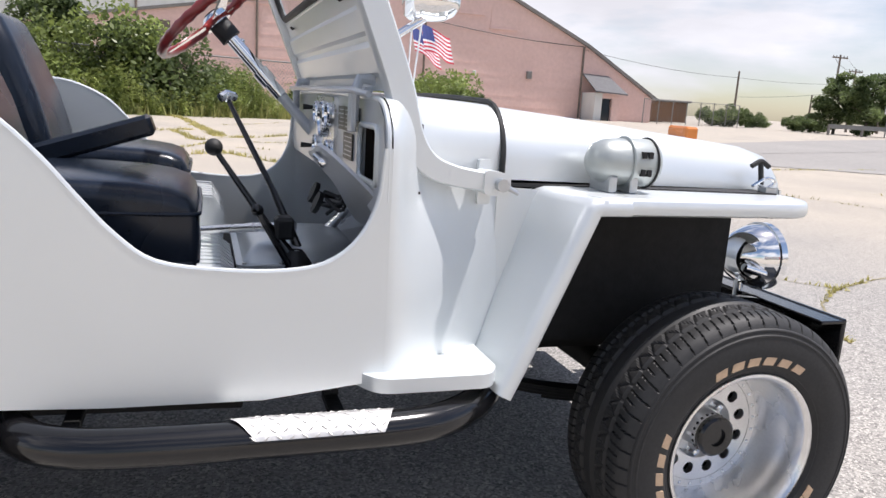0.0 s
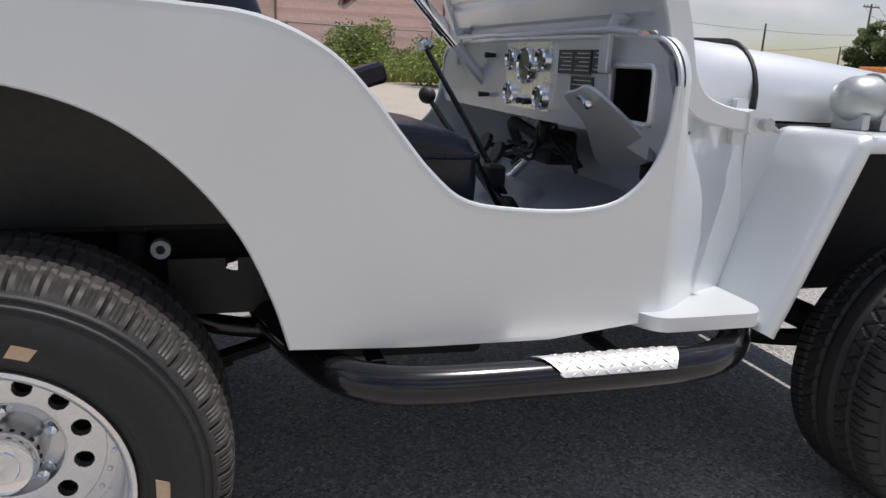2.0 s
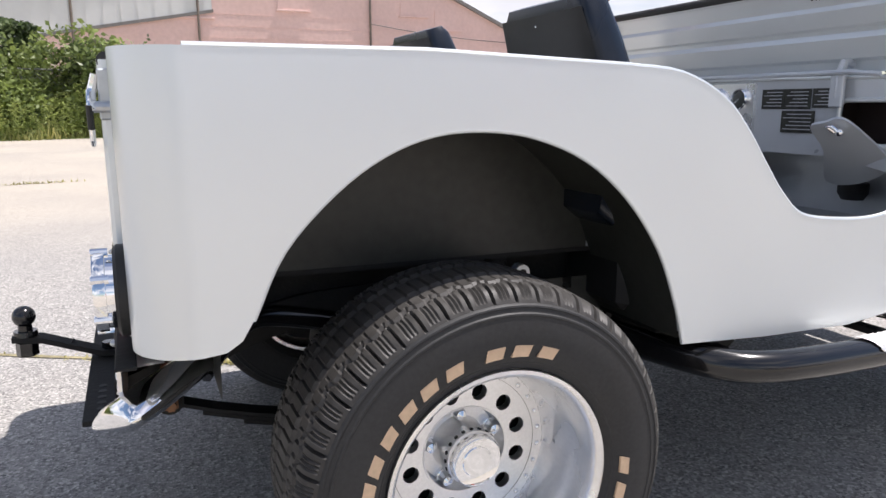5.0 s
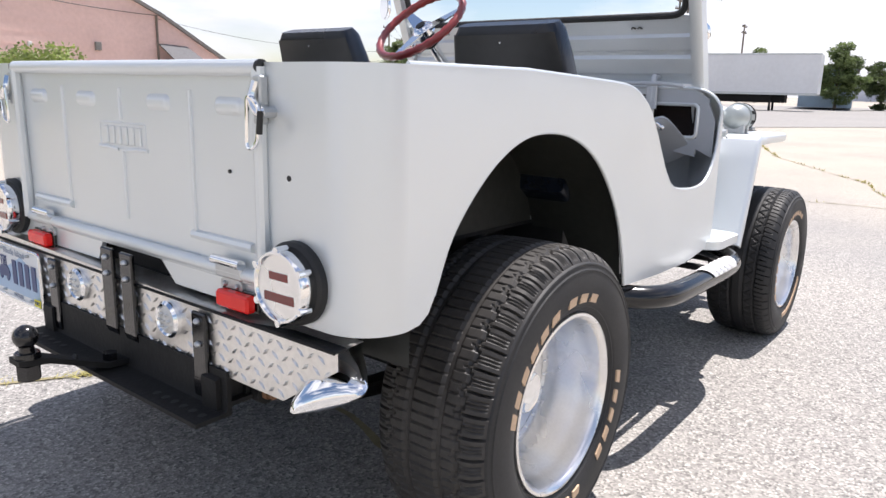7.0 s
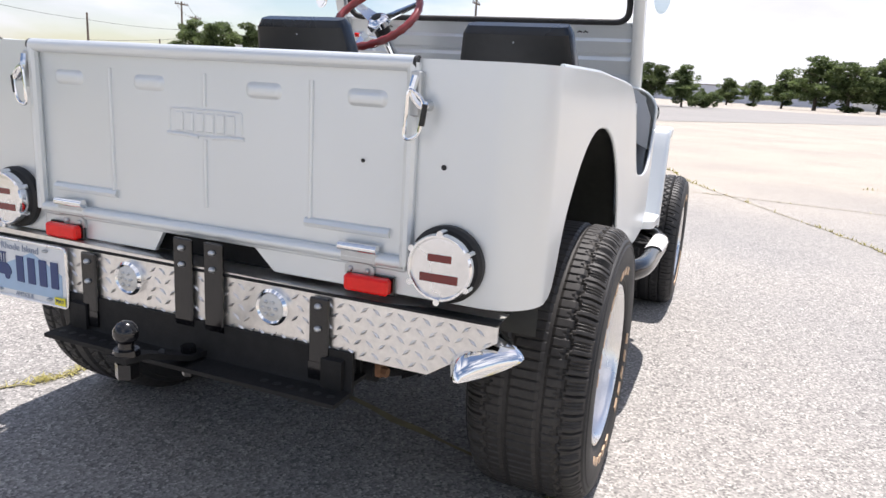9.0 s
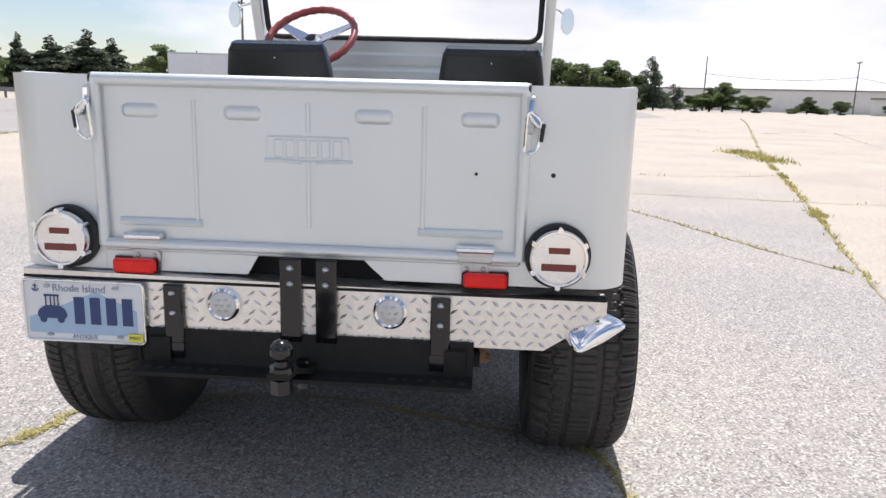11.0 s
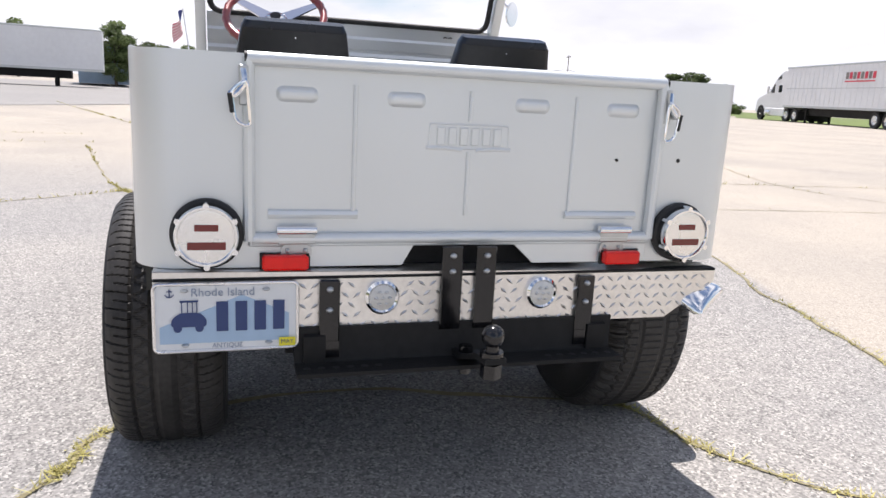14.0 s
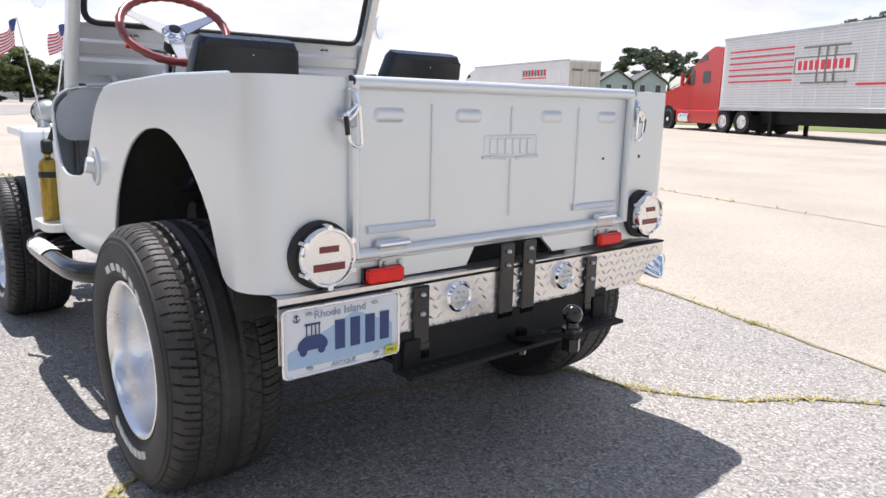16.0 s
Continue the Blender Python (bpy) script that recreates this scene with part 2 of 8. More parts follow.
def ground_material():
    """Worn concrete with its gravel showing: a coarse grey slab round the jeep, finer cream slabs beyond its joint."""
    m = bpy.data.materials.new("worn_aggregate_concrete")
    m.use_nodes = True
    t = m.node_tree
    b = t.nodes["Principled BSDF"]
    b.inputs["Roughness"].default_value = 0.9
    pos = t.nodes.new("ShaderNodeTexCoord")

    def noise_node(scale, detail):
        n = t.nodes.new("ShaderNodeTexNoise")
        n.inputs["Scale"].default_value = scale
        n.inputs["Detail"].default_value = detail
        t.links.new(pos.outputs["Object"], n.inputs["Vector"])
        return n.outputs["Fac"]

    def span(value, a, b_, lo, hi, smooth=False):
        n = t.nodes.new("ShaderNodeMapRange")
        n.interpolation_type = "SMOOTHSTEP" if smooth else "LINEAR"
        for key, v in (("From Min", a), ("From Max", b_), ("To Min", lo), ("To Max", hi)):
            n.inputs[key].default_value = v
        t.links.new(value, n.inputs["Value"])
        return n.outputs["Result"]

    def ramp_node(value, stops):
        n = t.nodes.new("ShaderNodeValToRGB")
        e = n.color_ramp.elements
        e[0].position, e[0].color = stops[0][0], (*stops[0][1], 1)
        e[1].position, e[1].color = stops[-1][0], (*stops[-1][1], 1)
        for at, c in stops[1:-1]:
            e.new(at).color = (*c, 1)
        t.links.new(value, n.inputs["Fac"])
        return n.outputs["Color"]

    def mix(kind, fac, one, two):
        n = t.nodes.new("ShaderNodeMixRGB")
        n.blend_type = kind
        for slot, v in (("Fac", fac), ("Color1", one), ("Color2", two)):
            if isinstance(v, (int, float)):
                n.inputs[slot].default_value = v
            elif isinstance(v, tuple):
                n.inputs[slot].default_value = (*v, 1)
            else:
                t.links.new(v, n.inputs[slot])
        return n.outputs["Color"]

    def times(one, two):
        n = t.nodes.new("ShaderNodeMath")
        n.operation = "MULTIPLY"
        t.links.new(one, n.inputs[0])
        t.links.new(two, n.inputs[1])
        return n.outputs["Value"]

    def along(direction, shift, a, b_):
        n = t.nodes.new("ShaderNodeVectorMath")
        n.operation = "DOT_PRODUCT"
        n.inputs[1].default_value = direction
        t.links.new(pos.outputs["Object"], n.inputs[0])
        return span(n.outputs["Value"], a - shift, b_ - shift, 0.0, 1.0, True)

    cells = t.nodes.new("ShaderNodeTexVoronoi")
    cells.inputs["Scale"].default_value = 135.0
    t.links.new(pos.outputs["Object"], cells.inputs["Vector"])
    pick = t.nodes.new("ShaderNodeSeparateColor")
    t.links.new(cells.outputs["Color"], pick.inputs["Color"])
    stone, broad, middle = pick.outputs["Red"], noise_node(0.45, 6.0), noise_node(14.0, 5.0)
    cream = ramp_node(stone, ((0.0, (0.25, 0.235, 0.217)), (0.3, (0.35, 0.328, 0.30)), (0.62, (0.42, 0.394, 0.36)), (0.85, (0.47, 0.44, 0.405)), (1.0, (0.55, 0.515, 0.475))))
    cream = mix("MIX", span(middle, 0.35, 0.75, 0.0, 0.72), cream, (0.43, 0.40, 0.364))
    cream = mix("MULTIPLY", 1.0, cream, (0.95, 0.93, 0.885))
    grey = ramp_node(stone, ((0.0, (0.11, 0.108, 0.106)), (0.3, (0.22, 0.217, 0.211)), (0.62, (0.305, 0.299, 0.29)), (0.85, (0.38, 0.37, 0.356)), (1.0, (0.56, 0.545, 0.52))))
    grey = mix("MIX", span(middle, 0.35, 0.75, 0.0, 0.50), grey, (0.325, 0.316, 0.303))
    near = times(times(along((0.2927, 0.9562, 0), 2.069, -0.06, 0.06), along((-1, 0, 0), 0, -10.5, -3.5)), along((0, -1, 0), 0, -7.5, -2.2))
    colour = mix("MIX", near, cream, grey)
    colour = mix("MULTIPLY", 1.0, colour, ramp_node(broad, ((0.3, (0.88, 0.87, 0.86)), (0.7, (1.12, 1.08, 1.02)))))
    t.links.new(colour, b.inputs["Base Color"])
    relief = t.nodes.new("ShaderNodeBump")
    relief.inputs["Strength"].default_value = 0.4
    relief.inputs["Distance"].default_value = 0.004
    t.links.new(cells.outputs["Distance"], relief.inputs["Height"])
    t.links.new(relief.outputs["Normal"], b.inputs["Normal"])
    return m


GLASS = glass_material()
GROUND = ground_material()

# ==== mesh helpers ====


class Build:
    """Collects vertices and faces of one mesh."""

    def __init__(self):
        self.v, self.f, self.mi = [], [], []
        self.slot = 0

    def add(self, verts, faces):
        k = len(self.v)
        self.v += [tuple(p) for p in verts]
        self.f += [[i + k for i in face] for face in faces]
        self.mi += [self.slot] * len(faces)
        return self

    def turn(self, m, start=0):
        self.v[start:] = [tuple(m @ Vector(p)) for p in self.v[start:]]
        return self

    def box(self, a, b, bevel=0.0, m=None):
        start = len(self.v)
        (x0, y0, z0), (x1, y1, z1) = a, b
        if bevel <= 0:
            vs = [(x, y, z) for x in (x0, x1) for y in (y0, y1) for z in (z0, z1)]
            self.add(vs, [(0, 1, 3, 2), (4, 6, 7, 5), (0, 4, 5, 1), (2, 3, 7, 6), (0, 2, 6, 4), (1, 5, 7, 3)])
        else:
            vs, key = [], {}
            lim, sign = ((x0, x1), (y0, y1), (z0, z1)), (1, -1)
            for i in range(8):
                c = (i >> 2 & 1, i >> 1 & 1, i & 1)
                for ax in range(3):
                    key[i, ax] = len(vs)
                    vs.append([lim[k][c[k]] + (0 if k == ax else sign[c[k]] * bevel) for k in range(3)])
            fs = [[key[i, 0], key[i, 1], key[i, 2]] for i in range(8)]
            for ax, bit in ((0, 4), (1, 2), (2, 1)):
                o = [b for b in (4, 2, 1) if b != bit]
                for s in (0, bit):
                    fs.append([key[s, ax], key[s + o[0], ax], key[s + o[0] + o[1], ax], key[s + o[1], ax]])
                others = [k for k in range(3) if k != ax]
                for p in (0, o[0]):
                    for q in (0, o[1]):
                        i = p + q
                        fs.append([key[i, others[0]], key[i, others[1]], key[i + bit, others[1]], key[i + bit, others[0]]])
            self.add(vs, fs)
        if m is not None:
            self.turn(m, start)
        return self

    def lathe(self, profile, seg=32, m=None, cap=True):
        """Turns (radius, height) pairs round z."""
        start, vs, fs, n = len(self.v), [], [], len(profile)
        for i in range(seg):
            a = 2 * math.pi * i / seg
            vs += [(r * math.cos(a), r * math.sin(a), h) for r, h in profile]
        for i in range(seg):
            j = (i + 1) % seg
            fs += [[i * n + k, j * n + k, j * n + k + 1, i * n + k + 1] for k in range(n - 1)]
        if cap:
            if profile[0][0] > 1e-5:
                fs.append([i * n for i in range(seg)][::-1])
            if profile[-1][0] > 1e-5:
                fs.append([i * n + n - 1 for i in range(seg)])
        self.add(vs, fs)
        if m is not None:
            self.turn(m, start)
        return self

    def rod(self, p, q, r, r2=None, seg=14):
        p, q = Vector(p), Vector(q)
        d = q - p
        m = Matrix.Translation(p) @ d.to_track_quat("Z", "Y").to_matrix().to_4x4()
        return self.lathe([(r, 0), (r if r2 is None else r2, d.length)], seg, m)

    def ball(self, c, r, seg=16, squash=1.0):
        pr = [(r * math.sin(math.pi * i / 10), -r * squash * math.cos(math.pi * i / 10)) for i in range(11)]
        pr[0], pr[-1] = (0.0, -r * squash), (0.0, r * squash)
        return self.lathe(pr, seg, Matrix.Translation(c), cap=False)

    def tube(self, pts, r, seg=12, closed=False, flat=1.0):
        pts = [Vector(p) for p in pts]
        n, vs, fs = len(pts), [], []
        up = None
        for i, p in enumerate(pts):
            a = pts[i - 1] if i or closed else p
            b = pts[(i + 1) % n] if i < n - 1 or closed else p
            d = (b - a).normalized()
            if up is None:
                up = d.orthogonal().normalized() if abs(d.z) > 0.9 else Vector((0, 0, 1))
            side = d.cross(up).normalized()
            up = side.cross(d).normalized()
            rr = r[i] if isinstance(r, (list, tuple)) else r
            vs += [p + (side * math.cos(2 * math.pi * k / seg) + up * flat * math.sin(2 * math.pi * k / seg)) * rr for k in range(seg)]
        for i in range(n if closed else n - 1):
            j = (i + 1) % n
            fs += [[i * seg + k, i * seg + (k + 1) % seg, j * seg + (k + 1) % seg, j * seg + k] for k in range(seg)]
        if not closed:
            fs += [list(range(seg))[::-1], [(n - 1) * seg + k for k in range(seg)]]
        return self.add(vs, fs)

    def prism(self, outline, axis, lo, hi):
        """Extrudes an outline: axis 'y' takes (x, z), 'x' takes (y, z), 'z' takes (x, y)."""
        put = {"y": lambda a, b, c: (a, c, b), "x": lambda a, b, c: (c, a, b), "z": lambda a, b, c: (a, b, c)}[axis]
        n = len(outline)
        vs = [put(a, b, lo) for a, b in outline] + [put(a, b, hi) for a, b in outline]
        fs = [list(range(n)), list(range(n, 2 * n))[::-1]] + [[i, (i + 1) % n, n + (i + 1) % n, n + i] for i in range(n)]
        return self.add(vs, fs)

    def loft(self, sections, closed=False, caps=False):
        n, vs, fs = len(sections[0]), [], []
        for s in sections:
            vs += s
        for i in range(len(sections) - 1):
            for k in range(n if closed else n - 1):
                j = (k + 1) % n
                fs.append([i * n + k, i * n + j, (i + 1) * n + j, (i + 1) * n + k])
        if caps:
            fs += [list(range(n))[::-1], [(len(sections) - 1) * n + k for k in range(n)]]
        return self.add(vs, fs)

    def mesh(self, name, *mats, smooth=35):
        d = bpy.data.meshes.new(name)
        d.from_pydata(self.v, [], self.f)
        for m in mats:
            d.materials.append(m)
        d.polygons.foreach_set("material_index", self.mi)
        b = bmesh.new()
        b.from_mesh(d)
        bmesh.ops.recalc_face_normals(b, faces=b.faces)
        b.to_mesh(d)
        b.free()
        if smooth:
            d.polygons.foreach_set("use_smooth", [True] * len(d.polygons))
            d.set_sharp_from_angle(angle=radians(smooth))
        d.update()
        return d


def part(name, b, mats, parent=None, label="", smooth=35):
    """Links a build as one mesh object under a thing or a part."""
    mats = mats if isinstance(mats, (list, tuple)) else [mats]
    ob = new(name, b.mesh(name, *mats, smooth=smooth) if isinstance(b, Build) else b)
    ob.parent = parent
    if label:
        tagged(ob, label)
    return ob


def thing(name, label, category, group="", kind="", at=(0, 0, 0)):
    ob = new(name)
    ob.empty_display_size = 0.2
    ob.location = at
    return tagged(ob, label, category, group, kind)


def curve_through(pts, steps=6, closed=False):
    """A smooth line through points of any dimension (Catmull-Rom)."""
    pts = [Vector(p) for p in pts]
    n, res = len(pts), []
    for i in range(n if closed else n - 1):
        p1, p2 = pts[i], pts[(i + 1) % n]
        p0 = pts[i - 1] if i or closed else p1 * 2 - p2
        p3 = pts[(i + 2) % n] if i < n - 2 or closed else p2 * 2 - p1
        for k in range(steps):
            u = k / steps
            res.append(0.5 * (2 * p1 + (p2 - p0) * u + (2 * p0 - 5 * p1 + 4 * p2 - p3) * u * u + (3 * p1 - p0 - 3 * p2 + p3) * u ** 3))
    if not closed:
        res.append(pts[-1])
    return [tuple(p) for p in res]


def rounded(pts, r, steps=5):
    """A polygon with its corners rounded; r may be a list."""
    n, res = len(pts), []
    for i, p in enumerate(pts):
        rr = r[i] if isinstance(r, (list, tuple)) else r
        p, a, b = Vector(p), Vector(pts[i - 1]), Vector(pts[(i + 1) % n])
        if rr <= 0:
            res.append(tuple(p))
            continue
        da, db = (a - p).normalized(), (b - p).normalized()
        k = min(rr, 0.49 * (a - p).length, 0.49 * (b - p).length)
        for s in range(steps + 1):
            u = s / steps
            res.append(tuple((p + da * k) * (1 - u) ** 2 + p * 2 * u * (1 - u) + (p + db * k) * u * u))
    return res


def ground_height(x, y):
    """The lot rises by a hand's width or two towards its far sides."""
    r = math.hypot(x, y)
    u = min(1.0, max(0.0, (r - 14) / 36))
    f = min(1.0, max(0.0, (-y / max(r, 0.1) - 0.1) / 0.6))
    return u * u * (3 - 2 * u) * (0.10 + 0.18 * f * f * (3 - 2 * f))

# ==== the jeep: x ahead, y to its left, rear axle over the origin ====
jeep = thing("jeep", "silver-grey open military-style jeep with wide chrome-hubbed wheels, parked on worn concrete", "jeep")
HALF = 0.757          # half the width over the tub's sides
REAR = -0.575         # the tub's rear face
RIGHT, LEFT = -1, 1


def tub_profile():
    """The side panel's outline in (x, z): sill, wheel arch, rear quarter, door cut-out."""
    arch = curve_through([(0.475, 0.542), (0.448, 0.632), (0.398, 0.746), (0.316, 0.852), (0.218, 0.928), (0.108, 0.970), (0.008, 0.982), (-0.085, 0.976),
                          (-0.174, 0.945), (-0.260, 0.887), (-0.345, 0.798), (-0.397, 0.692)], 4)
    foot = [(-0.415, 0.662), (-0.44, 0.646), (-0.475, 0.642)]
    top = [(-0.475, 1.108), (-0.10, 1.110), (0.30, 1.100)]
    cut = curve_through([(0.30, 1.100), (0.430, 1.090), (0.538, 1.045), (0.608, 0.980), (0.660, 0.916), (0.718, 0.849), (0.785, 0.800),
                         (0.900, 0.784), (1.010, 0.783), (1.090, 0.800), (1.148, 0.848), (1.182, 0.920), (1.192, 1.000)], 4)[1:]
    front = [(1.193, 1.02), (1.205, 1.02), (1.205, 0.560)]
    sill = [(1.16, 0.553), (0.97, 0.530), (0.70, 0.532)]
    return arch + foot + top + cut + front + sill


for s in (RIGHT, LEFT):
    W = HALF - s * 0.008
    side = part("side_panel", Build().prism(tub_profile(), "y", s * (W - 0.010), s * W), PAINT, jeep, smooth=20)
    # rolled bead along the top edge and the door cut-out
    rim = [p for p in tub_profile() if p[1] > 0.77 and not (p[0] < 0.42 and p[1] < 1.05) and p[0] < 1.2]
    part("rolled_edge", Build().tube([(x, s * (W - 0.005), z) for x, z in rim], 0.0056, 8), PAINT, side)
    lip = [p for p in tub_profile()[:45]]
    part("arch_lip", Build().tube([(x, s * (W - 0.005), z) for x, z in lip], 0.0052, 8), PAINT, side)
    # rounded rear corner
    secs = []
    for i in range(25):
        a = math.pi / 2 * i / 24
        x, y = -0.475 - 0.10 * math.sin(a), s * (W - 0.10 + 0.10 * math.cos(a))
        secs.append([(x, y, 0.642), (x, y, 1.108)])
    for i in range(24, -1, -1):
        a = math.pi / 2 * i / 24
        x, y = -0.475 - 0.088 * math.sin(a), s * (W - 0.10 + 0.088 * math.cos(a))
        secs.append([(x, y, 0.642), (x, y, 1.108)])
    corner = Build()
    corner.loft([[q[k] for q in secs] for k in (0, 1)], closed=True, caps=True)
    part("rear_corner", corner, PAINT, jeep, smooth=30)
    # rear panel beside the tailgate
    part("rear_quarter", Build().prism([(s * 0.505, 0.700), (s * 0.505, 1.108), (s * (W - 0.10), 1.108), (s * (W - 0.10), 0.642), (s * 0.505, 0.642)], "x", REAR, REAR + 0.012),
         PAINT, jeep)
    part("gate_post", Build().tube([(REAR - 0.006, s * 0.503, 0.705), (REAR - 0.006, s * 0.503, 1.10)], 0.0135, 10), PAINT, jeep)
    # wheelhouse: dark liner behind the arch, and its inner wall
    pr = [(0.47, 0.55), (0.44, 0.68), (0.36, 0.84), (0.20, 0.965), (0.0, 1.0), (-0.20, 0.955), (-0.36, 0.83), (-0.44, 0.68), (-0.45, 0.56)]
    line = curve_through(pr, 4)
    lin = Build()
    lin.loft([[(x, s * (W - 0.016), z) for x, z in line], [(x, s * 0.47, z) for x, z in line]])
    upper = [(x, z) for x, z in line if z > 0.70]
    lin.add([(x, s * 0.47, z) for x, z in [(upper[0][0], 0.70)] + upper + [(upper[-1][0], 0.70)]], [list(range(len(upper) + 2))])
    part("wheelhouse", lin, LINER, jeep, "dark inner wheel arch")
    # added black mask below the bed edge, shuts out sun leaking through the gap
    part("wheelhouse_floor", Build().box((-0.44, s * 0.36, 0.690), (0.45, s * 0.4715, 0.7005)).box((-0.44, s * 0.36, 0.60), (0.45, s * 0.368, 0.690)), UNDER, jeep)
    # step between tub and fender
    st = Build()
    out = rounded([(1.150, s * 0.745), (1.185, s * 0.806), (1.425, s * 0.806), (1.452, s * 0.76), (1.452, s * 0.60), (1.30, s * 0.66)], [0.01, 0.05, 0.04, 0.01, 0, 0.05])
    st.prism(out, "z", 0.545, 0.575)
    part("body_step", st, PAINT, jeep, "small silver-grey side step")

# lower rear panel with the tow notch, and the floor
part("lower_rear_panel", Build().prism([(0.649, 0.642), (0.649, 0.702), (0.118, 0.702), (0.152, 0.642)], "x", REAR + 0.001, REAR + 0.012), PAINT, jeep)
part("lower_rear_panel", Build().prism([(-0.665, 0.642), (-0.665, 0.702), (-0.120, 0.702), (-0.185, 0.642)], "x", REAR + 0.001, REAR + 0.012), PAINT, jeep)
sash = Build()
sash.box((REAR - 0.006, -0.505, 0.690), (REAR + 0.01, 0.505, 0.706), 0.004)
part("gate_sill", sash, PAINT, jeep)
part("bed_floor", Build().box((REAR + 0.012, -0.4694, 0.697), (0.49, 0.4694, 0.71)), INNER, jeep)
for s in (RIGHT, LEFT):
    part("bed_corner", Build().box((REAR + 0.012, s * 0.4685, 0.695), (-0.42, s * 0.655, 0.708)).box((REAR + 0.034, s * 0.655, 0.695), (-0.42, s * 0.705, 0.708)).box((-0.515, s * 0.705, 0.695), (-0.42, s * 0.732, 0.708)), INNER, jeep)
part("notch_back", Build().box((REAR + 0.05, -0.30, 0.50), (REAR + 0.06, 0.30, 0.69)), UNDER, jeep)

# tailgate with pressed beads
gate = Build()
gate.box((REAR + 0.004, -0.499, 0.704), (REAR + 0.014, 0.499, 1.095), 0.003)
tailgate = part("tailgate", gate, PAINT, jeep, "pressed steel tailgate with raised beads")
part("top_roll", Build().tube([(REAR - 0.004, -0.505, 1.098), (REAR - 0.004, 0.505, 1.098)], 0.0155, 14), PAINT, tailgate)
part("bottom_roll", Build().tube([(REAR - 0.003, -0.497, 0.709), (REAR - 0.004, 0.497, 0.709)], 0.0135, 12), PAINT, tailgate)
for s in (RIGHT, LEFT):
    part("roll_plug", Build().rod((REAR - 0.004, s * 0.503, 1.098), (REAR - 0.004, s * 0.511, 1.098), 0.0150, seg=16), SEAL, tailgate, "black plug in the rolled rail")


def bead(pts, r=0.0056):
    return Build().tube([(REAR + 0.004, y, z) for y, z in pts], r, 8, flat=1.0)


for s in (RIGHT, LEFT):
    part("upright_bead", bead([(s * 0.272, 0.768), (s * 0.272, 0.92), (s * 0.272, 1.055)]), PAINT, tailgate)
    part("bottom_bead", bead([(s * 0.262, 0.764), (s * 0.36, 0.764), (s * 0.462, 0.764)], 0.0105), PAINT, tailgate)
    for y in (0.155, 0.40):
        pill, rings = Build(), []
        for q, x in ((0.0, 0.0045), (0.003, 0.0025), (0.007, -0.0015), (0.010, -0.0030), (0.0145, -0.0036)):
            o = rounded([(s * y - 0.046 + q, 1.010 + q), (s * y + 0.046 - q, 1.010 + q), (s * y + 0.046 - q, 1.046 - q), (s * y - 0.046 + q, 1.046 - q)], max(0.003, 0.018 - q), 6)
            rings.append([(REAR + x, a, b) for a, b in o])
        pill.loft(rings, closed=True)
        pill.add(rings[-1], [list(range(len(rings[-1])))])
        part("pressed_boss", pill, PAINT, tailgate, smooth=80)
part("centre_bead", bead([(0.0, 0.762), (0.0, 0.85), (0.0, 0.915)]), PAINT, tailgate)
part("centre_bead", bead([(0.0, 0.985), (0.0, 1.02), (0.0, 1.055)]), PAINT, tailgate)
for s in (RIGHT, LEFT):
    part("emblem_wing", bead([(s * 0.018, 0.918), (s * 0.06, 0.922), (s * 0.105, 0.922)], 0.0045), PAINT, tailgate)
part("emblem_frame", Build().tube([(REAR + 0.0048, a, b) for a, b in rounded([(-0.098, 0.922), (0.098, 0.922), (0.098, 0.978), (-0.098, 0.978)], 0.008)], 0.0028, 6, closed=True), PAINT, tailgate)
for k in range(6):
    y = 0.070 - k * 0.028
    part("emblem_bar", Build().box((REAR + 0.0002, y - 0.0105, 0.929), (REAR + 0.006, y + 0.0105, 0.971), 0.0024), PAINT, tailgate)
part("drain_hole", Build().rod((REAR + 0.001, -0.395, 0.905), (REAR + 0.006, -0.395, 0.905), 0.004, seg=10), SEAL, tailgate)
part("bolt_hole", Build().rod((REAR - 0.001, -0.572, 0.908), (REAR + 0.004, -0.572, 0.908), 0.0055, seg=12), SEAL, jeep)

